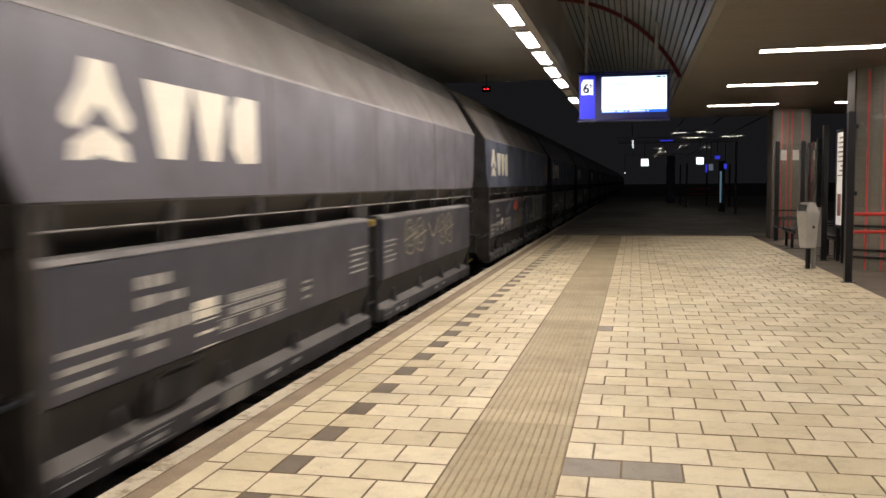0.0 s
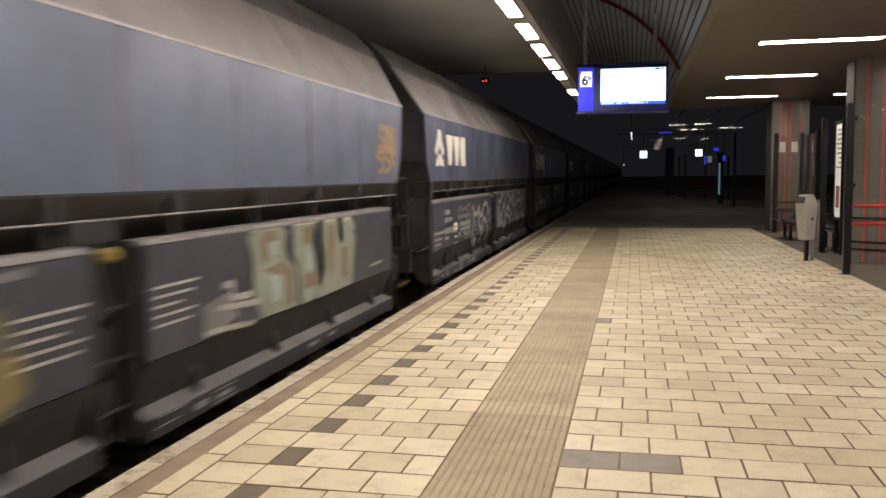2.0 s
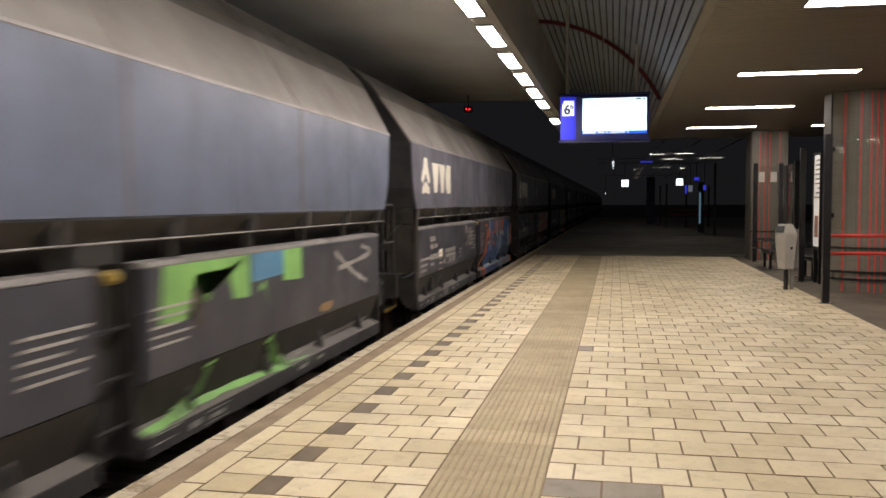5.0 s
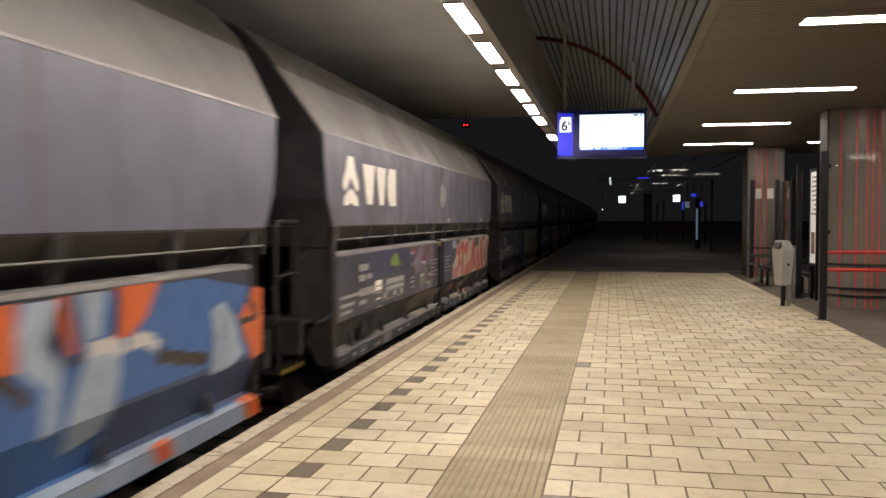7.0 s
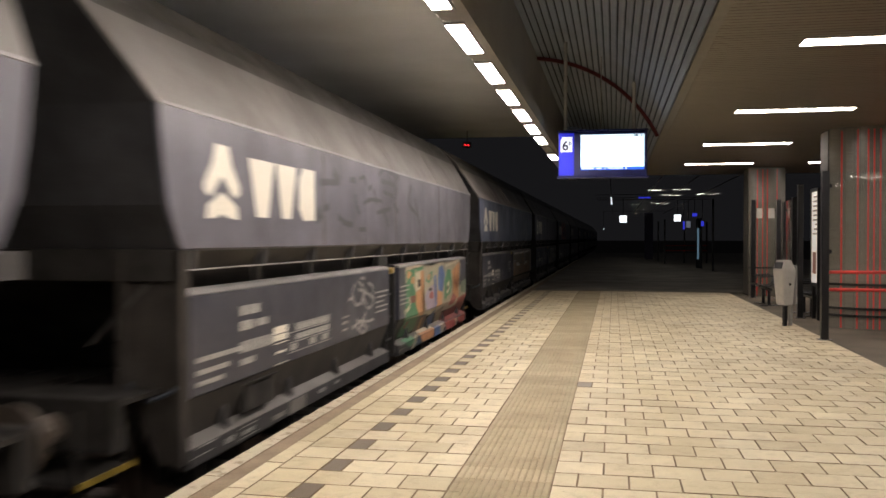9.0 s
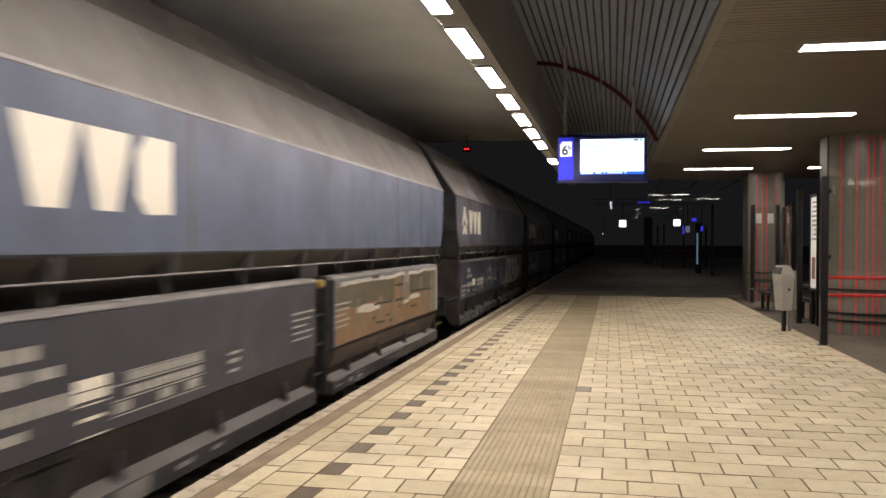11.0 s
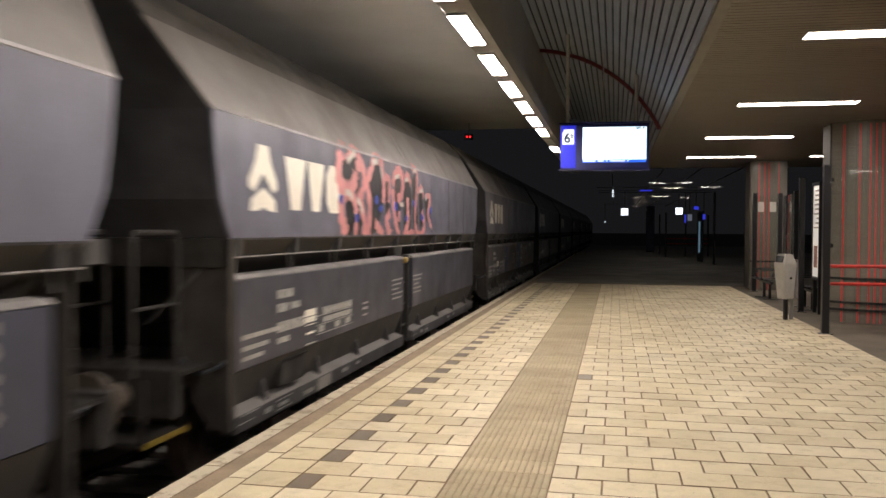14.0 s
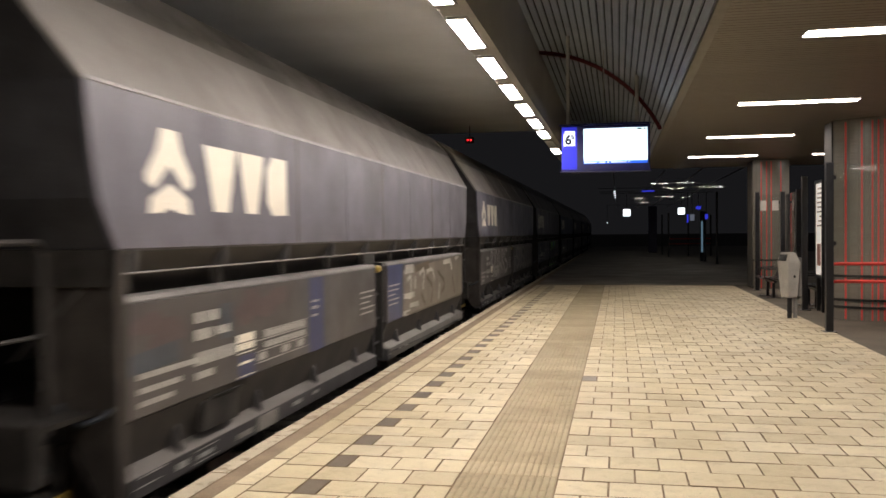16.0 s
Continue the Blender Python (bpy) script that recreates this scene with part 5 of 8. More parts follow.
def art_3(w):
    s = Spray()
    s.stroke([(3.02, 0.92), (3.14, 0.79), (3.39, 0.83)], 0.045, *C_SILVER)
    s.stroke([(3.49, 0.66), (3.82, 0.98), (4.21, 0.87), (4.38, 0.54)], 0.045, *C_SILVER)
    s.stroke([(3.65, 0.81), (4.27, 0.82)], 0.045, *C_SILVER)
    s.stroke([(3.92, 0.74), (3.97, 0.55)], 0.045, *C_SILVER)
    s.put(w, 'small silver tag')
    s = Spray()
    s.fill([(6.15, 1.1), (7.48, 1.12), (7.47, 0.76), (7.18, 0.78), (7.1, 1.02), (6.56, 1.01), (6.43, 0.71), (6.1, 0.73)], *C_LEAF)
    s.fill([(7.52, 1.1), (8.19, 1.12), (8.18, 0.89), (7.52, 0.87)], *C_AZURE)
    s.fill([(8.19, 1.11), (8.63, 1.1), (8.62, 0.81), (8.18, 0.83)], *C_LEAF)
    s.stroke([(6.73, 0.86), (6.81, 0.34)], 0.12, *C_LEAF, False)
    s.stroke([(7.72, 0.85), (7.91, 0.35)], 0.12, *C_LEAF, False)
    # below the flap the green goes on dimmed, with the shade painted in
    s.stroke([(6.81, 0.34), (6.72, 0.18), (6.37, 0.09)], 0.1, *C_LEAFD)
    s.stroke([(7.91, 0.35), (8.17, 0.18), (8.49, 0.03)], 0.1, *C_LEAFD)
    s.stroke([(6.56, 0.92), (6.64, 0.64)], 0.1, *C_TAR)
    s.stroke([(5.96, 0.06), (6.63, 0.1), (7.41, 0.1), (8.84, 0.04)], 0.05, *C_LEAF)
    s.stroke([(8.44, 0.12), (9.96, 0.15), (11.01, 0.15)], 0.05, *C_CHALKD)
    s.stroke([(9.58, 1.0), (10.23, 0.74), (10.72, 0.6)], 0.05, *C_SILVER)
    s.stroke([(9.7, 0.82), (10.87, 0.92), (10.52, 1.02)], 0.05, *C_SILVER)
    s.blob(9.32, 0.47, 0.2, 0.05, *C_OCHRE, 0.2)
    s.put(w, "dripping green graffiti with a blue block")


def art_4(w):
    s = Spray()
    s.fill([(4.39, 1.0), (4.55, 1.03), (4.84, 1.02), (4.87, 0.95), (4.66, 0.93), (4.57, 0.89), (4.39, 0.91)], *C_PEWTER)
    s.fill([(4.37, 0.86), (4.71, 0.88), (5.01, 0.89), (4.89, 0.74), (4.56, 0.78), (4.39, 0.83)], *C_PEWTER)
    s.stroke([(4.43, 0.78), (4.71, 0.75), (4.82, 0.77)], 0.05, *C_PEWTER)
    s.stroke([(4.46, 0.7), (4.66, 0.7), (4.87, 0.69)], 0.05, *C_SILVER)
    s.stroke([(4.61, 0.92), (4.81, 0.92), (5.07, 0.93)], 0.04, *C_SILVER)
    s.stroke([(4.54, 0.86), (4.81, 0.88)], 0.03, *C_SILVER, False)
    s.stroke([(4.11, 1.02), (4.21, 1.04), (4.29, 1.01), (4.19, 0.96), (4.11, 0.96)], 0.08, *C_SILVER)
    s.stroke([(4.07, 0.7), (4.28, 0.72), (4.35, 0.81), (4.34, 0.92), (4.23, 0.96)], 0.08, *C_PEWTER)
    s.put(w, "small silver ring tags")
    s = Spray()
    s.fill([(6.58, -0.13), (6.63, 0.14), (6.95, 0.35), (7.06, 0.56), (7.41, 0.66), (7.52, 0.74), (7.4, 0.94), (7.45, 1.08), (10.43, 1.08), (11.34, 0.94), (11.32, -0.13)], *C_ROYAL)
    s.fill([(6.54, 0.11), (7.65, 0.11), (11.33, 0.07), (11.32, 0.03), (7.65, 0.06), (6.63, 0.05)], *C_ICE)
    s.fill([(7.65, 0.06), (11.32, 0.03), (11.32, -0.1), (9.22, -0.08), (8.52, 0.0)], *C_ICE)
    s.fill([(7.31, 1.09), (7.51, 1.1), (7.41, 0.94), (7.5, 0.79), (7.58, 0.7), (7.44, 0.75), (7.29, 0.93)], *C_ICE)
    s.fill([(6.19, 0.14), (6.31, 0.25), (6.52, 0.38), (6.72, 0.5), (6.85, 0.72), (6.93, 0.85), (7.04, 0.92), (7.3, 0.91), (7.39, 0.8), (7.37, 0.69), (7.16, 0.71), (7.04, 0.69), (6.95, 0.57), (6.92, 0.42), (6.79, 0.35), (6.54, 0.25), (6.33, 0.15)], *C_ORANGE)
    s.blob(6.88, 0.99, 0.17, 0.05, *C_ORANGE, 0.2)
    s.fill([(7.39, 0.71), (7.69, 0.72), (7.64, 0.62), (7.44, 0.6)], *C_TAR)
    s.stroke([(7.37, 0.71), (7.45, 0.63), (7.44, 0.53)], 0.09, *C_ORANGE, False)
    s.stroke([(7.06, 0.59), (7.34, 0.61)], 0.06, *C_WHITE, False)
    s.fill([(7.39, 0.52), (7.63, 0.59), (7.52, 0.45), (7.38, 0.36), (7.34, 0.45)], *C_ICE)
    s.fill([(7.71, 0.72), (7.87, 0.73), (7.88, 0.51), (7.72, 0.56)], *C_ICE)
    s.stroke([(7.84, 0.71), (7.85, 0.53), (7.96, 0.45), (8.16, 0.46), (8.18, 0.61), (7.99, 0.69)], 0.09, *C_TAR)
    s.stroke([(7.86, 0.82), (8.16, 0.78), (8.41, 0.7), (8.57, 0.57)], 0.09, *C_TAR)
    s.blob(7.97, 0.8, 0.16, 0.05, *C_ORANGE, 0.2)
    s.blob(8.05, 0.54, 0.14, 0.045, *C_ORANGE, 0.2)
    s.fill([(8.21, 1.08), (8.49, 1.09), (8.42, 0.89), (8.48, 0.74), (8.23, 0.77), (8.19, 0.94)], *C_ORANGE)
    s.fill([(8.55, 1.08), (8.8, 1.08), (8.71, 0.84), (8.84, 0.69), (8.78, 0.38), (8.65, 0.37), (8.7, 0.62), (8.51, 0.75), (8.48, 0.92)], *C_ICE)
    s.stroke([(8.87, 1.08), (8.92, 0.89), (8.95, 0.71)], 0.1, *C_TAR, False)
    s.stroke([(8.84, 1.09), (8.88, 0.92), (8.93, 0.77)], 0.07, *C_ORANGE, False)
    s.fill([(8.98, 1.09), (9.25, 1.09), (9.19, 0.84), (9.06, 0.82)], *C_ICE)
    s.fill([(9.35, 1.1), (9.84, 1.1), (9.68, 0.9), (9.48, 0.79), (9.34, 0.8), (9.4, 0.97)], *C_ORANGE)
    s.fill([(9.06, 0.76), (9.34, 0.77), (9.39, 0.61), (9.33, 0.43), (9.23, 0.29), (8.9, 0.24), (8.87, 0.4), (8.96, 0.59)], *C_ICE)
    s.stroke([(9.06, 0.77), (9.32, 0.77), (9.4, 0.7)], 0.09, *C_WHITE)
    s.stroke([(9.48, 0.74), (9.64, 0.76), (9.81, 0.68)], 0.09, *C_WHITE)
    s.stroke([(9.8, 0.63), (10.18, 0.55), (10.49, 0.5)], 0.09, *C_TAR)
    s.fill([(9.33, 0.42), (10.58, 0.43), (11.33, 0.42), (11.33, 0.09), (10.06, 0.09), (9.23, 0.09)], *C_DEEP)
    s.fill([(10.54, 0.84), (10.75, 0.89), (10.93, 0.75), (11.08, 0.45), (10.84, 0.37), (10.53, 0.37), (10.59, 0.63)], *C_ICE)
    s.fill([(11.01, 0.74), (11.29, 0.96), (11.46, 0.92), (11.45, 0.4), (11.27, 0.36), (11.11, 0.59)], *C_ORANGE)
    s.stroke([(11.06, 0.7), (11.34, 0.72), (11.17, 0.87)], 0.05, *C_TAR)
    s.fill([(6.32, 0.1), (6.58, 0.1), (6.65, 0.01), (6.65, -0.09), (6.3, -0.08)], *C_ORANGE)
    s.fill([(7.44, 0.07), (7.63, 0.06), (7.61, -0.09), (7.49, -0.09)], *C_RUST)
    s.fill([(8.45, 0.07), (8.62, 0.07), (8.59, -0.07), (8.44, -0.06)], *C_RUST)
    s.fill([(9.73, 0.06), (9.94, 0.07), (9.99, -0.06), (9.77, -0.06)], *C_ORANGE)
    s.fill([(11.07, 0.09), (11.33, 0.09), (11.38, -0.1), (11.15, -0.1)], *C_ORANGE)
    s.put(w, "large orange, blue and pale graffiti")


def art_5(w):
    s = Spray(True)
    s.blob(5.85, 1.88, 0.30, 0.24, *C_WHITE, 0.3)
    s.scrawl(5.6, 6.15, 1.7, 2.05, 2, 0.04, *C_ASH)
    for u in (6.4, 7.4, 9.6, 10.2, 11.0):
        s.blob(u, 1.47, 0.14, 0.04, *(C_WHITE if u in (6.4, 10.2) else C_ROYAL), 0.3)
    s.put(w, "small white tag and blue specks")
    s = Spray()
    s.fill([(1.17, 1.09), (3.35, 1.15), (3.34, 0.78), (1.16, 0.76)], *C_NAVY)
    s.fill([(1.16, 0.76), (3.34, 0.78), (3.33, 0.42), (1.19, 0.42)], *C_DUSK)
    s.fill([(2.31, 0.89), (2.37, 0.98), (2.6, 1.05), (2.76, 0.97), (2.69, 0.91), (3.06, 0.87), (2.71, 0.86)], *C_LIME)
    s.fill([(3.63, 1.07), (5.03, 1.12), (5.02, 0.4), (3.62, 0.4)], *C_DUSKP)
    s.fill([(3.61, 0.85), (3.83, 0.94), (4.11, 1.08), (4.38, 1.1), (4.32, 0.94), (4.18, 0.86), (4.02, 0.73), (3.83, 0.69)], *C_LAV2)
    s.fill([(3.46, 1.1), (3.88, 1.1), (3.78, 0.97), (3.46, 0.98)], *C_PLUM)
    s.stroke([(3.42, 1.04), (3.65, 1.04)], 0.03, *C_RED)
    s.stroke([(3.44, 1.0), (3.67, 1.0)], 0.03, *C_CHALK, False)
    s.fill([(4.3, 1.06), (4.83, 1.09), (4.47, 0.83), (4.21, 0.87)], *C_PLUM)
    s.fill([(4.35, 1.1), (4.87, 1.11), (4.53, 0.97), (4.38, 0.96)], *C_ASHD)
    s.stroke([(4.5, 0.95), (4.73, 0.97), (4.87, 1.06), (4.95, 1.08)], 0.03, *C_RED)
    s.fill([(4.87, 1.07), (5.03, 1.08), (5.03, 0.79), (4.83, 0.74)], *C_LAV2)
    s.fill([(4.5, 0.93), (4.8, 0.93), (4.73, 0.75), (4.53, 0.81)], *C_PURPLE)
    s.fill([(4.08, 0.81), (4.29, 0.8), (4.26, 0.68), (4.1, 0.71)], *C_PURPLE)
    s.fill([(4.02, 0.64), (4.24, 0.66), (4.41, 0.53), (4.32, 0.38), (4.17, 0.4)], *C_LAV2)
    s.fill([(4.24, 0.56), (4.41, 0.57), (4.32, 0.4), (4.21, 0.42)], *C_PURPLE)
    s.fill([(3.75, 0.42), (4.02, 0.43), (3.82, 0.38)], *C_PURPLE)
    s.fill([(4.26, 0.64), (4.44, 0.63), (4.53, 0.54), (4.41, 0.53)], *C_BRICKD)
    s.fill([(3.83, 0.68), (4.02, 0.68), (4.02, 0.46), (3.8, 0.46)], *C_ASHG)
    s.fill([(4.53, 0.5), (4.95, 0.54), (4.98, 0.43), (4.47, 0.4)], *C_LAV2)
    s.fill([(4.56, 0.76), (4.86, 0.77), (4.83, 0.64), (4.56, 0.66)], *C_ASHG)
    s.stroke([(4.17, 0.83), (4.29, 0.83), (4.45, 0.82)], 0.05, *C_CHALK)
    s.stroke([(4.06, 0.65), (4.29, 0.64)], 0.04, *C_CHALK)
    s.stroke([(4.53, 0.64), (4.88, 0.61)], 0.03, *C_CHALK)
    s.stroke([(4.44, 0.51), (4.71, 0.5)], 0.03, *C_CHALK)
    s.stroke([(4.36, 0.81), (4.38, 0.67), (4.32, 0.58)], 0.08, *C_CHALKD)
    s.stroke([(3.48, 0.83), (3.61, 0.85), (3.83, 0.91)], 0.05, *C_CHALKD)
    s.stroke([(4.02, 0.54), (4.21, 0.54), (4.47, 0.56)], 0.05, *C_OLIVE2)
    s.stroke([(4.5, 0.72), (4.56, 0.66), (4.53, 0.58)], 0.06, *C_OLIVE2)
    s.fill([(3.36, 0.33), (4.02, 0.39), (4.93, 0.38), (5.62, 0.35), (5.62, 0.12), (4.29, 0.18), (3.36, 0.18)], *C_UMBER2)
    s.fill([(3.64, 0.25), (4.07, 0.28), (4.18, 0.22), (3.73, 0.16)], *C_OLIVE2)
    s.fill([(4.53, 0.27), (4.9, 0.24), (4.82, 0.15), (4.56, 0.19)], *C_TAR)
    s.fill([(5.08, 0.27), (5.34, 0.27), (5.28, 0.15), (5.06, 0.16)], *C_DUNG)
    s.fill([(3.77, 0.12), (4.29, 0.13), (4.56, 0.11), (4.53, 0.05), (4.18, 0.06), (3.92, 0.04)], *C_CREAMD)
    s.fill([(4.56, 0.11), (4.93, 0.12), (5.62, 0.11), (5.62, 0.07), (5.2, 0.07), (4.59, 0.05)], *C_CHALKD)
    s.fill([(5.33, 0.1), (5.63, 0.1), (5.63, 0.07), (5.37, 0.07)], *C_CREAM)
    s.fill([(5.34, 0.21), (5.49, 0.25), (5.49, 0.14), (5.35, 0.13)], *C_CHALKD)
    s.fill([(4.26, 0.0), (4.65, 0.0), (4.59, -0.07), (4.34, -0.07)], *C_DUNG)
    s.fill([(4.93, 0.06), (5.16, 0.05), (5.08, -0.06), (4.93, -0.05)], *C_DUNG)
    s.fill([(5.36, 0.04), (5.58, 0.05), (5.5, -0.06), (5.33, -0.07)], *C_DUNG)
    s.put(w, "navy and mauve graffiti over whitish blotches")
    s = Spray()
    s.fill([(5.95, 0.39), (11.25, 0.39), (11.25, 1.10), (5.95, 1.10)], *C_NAVY)
    s.blob(6.95, 1.02, 0.25, 0.08, *C_ICE, 0.2)
    s.blob(8.61, 0.99, 0.25, 0.08, *C_ICE, 0.2)
    s.blob(10.44, 0.95, 0.3, 0.08, *C_ICE, 0.2)
    s.fill([(6.71, 0.4), (6.74, 0.67), (6.95, 0.69), (7.08, 0.83), (7.17, 0.99), (7.46, 1.01), (7.52, 1.1), (7.77, 1.12), (7.95, 0.98), (8.12, 1.1), (8.5, 1.11), (8.58, 0.99), (8.42, 0.87), (8.83, 0.95), (8.91, 1.12), (9.18, 1.12), (9.22, 0.93), (9.31, 0.86), (9.61, 0.93), (9.77, 0.92), (9.88, 0.82), (9.92, 1.11), (10.33, 1.11), (10.44, 0.98), (10.82, 1.11), (11.36, 1.12), (11.36, 0.94), (11.08, 0.81), (10.87, 0.47), (10.44, 0.41), (9.09, 0.4), (7.71, 0.4)], *C_CREAM)
    s.fill([(6.77, 0.42), (6.81, 0.59), (7.05, 0.6), (7.28, 0.66), (7.34, 0.78), (7.58, 0.78), (7.71, 0.62), (7.45, 0.55), (7.31, 0.47), (7.16, 0.4)], *C_SALMON)
    s.fill([(7.16, 0.83), (7.24, 0.97), (7.48, 0.99), (7.55, 0.81), (7.46, 0.72), (7.34, 0.81)], *C_SCARLET)
    s.fill([(7.62, 1.06), (7.87, 1.08), (7.94, 0.96), (7.87, 0.77), (7.76, 0.72), (7.71, 0.85), (7.56, 0.93)], *C_SCARLET)
    s.fill([(7.71, 0.77), (7.88, 0.78), (7.87, 0.56), (7.98, 0.38), (7.71, 0.4)], *C_SALMON)
    s.fill([(7.96, 0.95), (8.27, 1.05), (8.51, 1.06), (8.39, 0.92), (8.27, 0.8), (7.98, 0.8)], *C_SCARLET)
    s.fill([(7.98, 0.53), (8.27, 0.6), (8.58, 0.64), (8.91, 0.79), (9.09, 0.64), (9.09, 0.46), (8.58, 0.4), (7.98, 0.39)], *C_SALMON)
    s.fill([(8.88, 0.86), (9.05, 1.05), (9.24, 1.01), (9.22, 0.84), (9.29, 0.62), (9.33, 0.43), (9.11, 0.55), (9.05, 0.73), (8.91, 0.73)], *C_SCARLET)
    s.fill([(9.55, 0.83), (9.71, 0.9), (9.83, 0.76), (9.92, 0.42), (9.67, 0.39), (9.63, 0.62)], *C_SCARLET)
    s.fill([(10.07, 1.03), (10.33, 1.06), (10.35, 0.89), (10.26, 0.53), (10.4, 0.38), (10.1, 0.38), (10.01, 0.75)], *C_SCARLET)
    s.fill([(10.57, 0.76), (10.87, 0.88), (11.08, 1.06), (11.3, 1.01), (11.08, 0.85), (10.87, 0.67), (10.77, 0.54), (10.57, 0.53)], *C_SALMON)
    s.stroke([(7.0, 0.61), (6.91, 0.68), (7.09, 0.74), (7.22, 0.7), (7.13, 0.64)], 0.08, *C_CREAM)
    s.stroke([(7.2, 0.41), (7.39, 0.51), (7.52, 0.55)], 0.1, *C_CREAM)
    s.stroke([(8.12, 0.72), (8.34, 0.74), (8.45, 0.64)], 0.08, *C_CREAM)
    s.stroke([(7.71, 0.77), (7.73, 0.62), (7.68, 0.48)], 0.07, *C_NAVY)
    s.stroke([(9.39, 0.8), (9.47, 0.61), (9.51, 0.42)], 0.06, *C_NAVY)
    s.stroke([(10.49, 0.88), (10.47, 0.61)], 0.06, *C_NAVY)
    # on the leaning plate: dulled reds and creams, shade in the paint
    s.fill([(6.44, 0.35), (6.91, 0.34), (7.05, 0.25), (6.71, 0.2), (6.37, 0.2)], *C_MAROON)
    s.fill([(7.33, 0.31), (7.97, 0.31), (7.77, 0.19), (7.33, 0.2)], *C_MAROON)
    s.stroke([(6.48, 0.33), (6.39, 0.21)], 0.05, *C_DUN)
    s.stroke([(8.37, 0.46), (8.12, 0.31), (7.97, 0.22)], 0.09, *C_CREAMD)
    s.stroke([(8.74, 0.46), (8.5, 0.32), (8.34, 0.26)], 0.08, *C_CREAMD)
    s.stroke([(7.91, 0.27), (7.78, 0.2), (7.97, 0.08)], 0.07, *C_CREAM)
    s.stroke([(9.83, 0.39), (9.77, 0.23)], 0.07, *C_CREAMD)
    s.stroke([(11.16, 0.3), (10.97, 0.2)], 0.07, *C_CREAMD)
    s.fill([(6.79, 0.13), (7.16, 0.1), (7.13, 0.04), (6.84, 0.06)], *C_CREAM)
    s.fill([(7.16, 0.12), (7.54, 0.11), (7.55, 0.03), (7.4, -0.08), (7.33, 0.04)], *C_CREAM)
    s.fill([(7.86, 0.11), (8.23, 0.09), (8.14, -0.04), (8.03, -0.1), (7.97, 0.03)], *C_CREAM)
    s.fill([(7.9, 0.13), (8.66, 0.14), (8.45, 0.09), (8.0, 0.08)], *C_SALMON)
    s.fill([(9.71, 0.08), (10.21, 0.12), (10.33, 0.06), (9.88, 0.03)], *C_CHALK)
    s.fill([(10.44, 0.1), (11.36, 0.1), (11.36, 0.05), (10.57, 0.04)], *C_CHALK)
    s.fill([(6.19, 0.14), (6.79, 0.13), (6.89, 0.06), (6.23, 0.07)], *C_CHALKD)
    s.fill([(6.84, 0.05), (7.1, 0.03), (7.08, -0.12), (6.87, -0.08)], *C_ICED)
    s.put(w, "red and cream graffiti on navy")


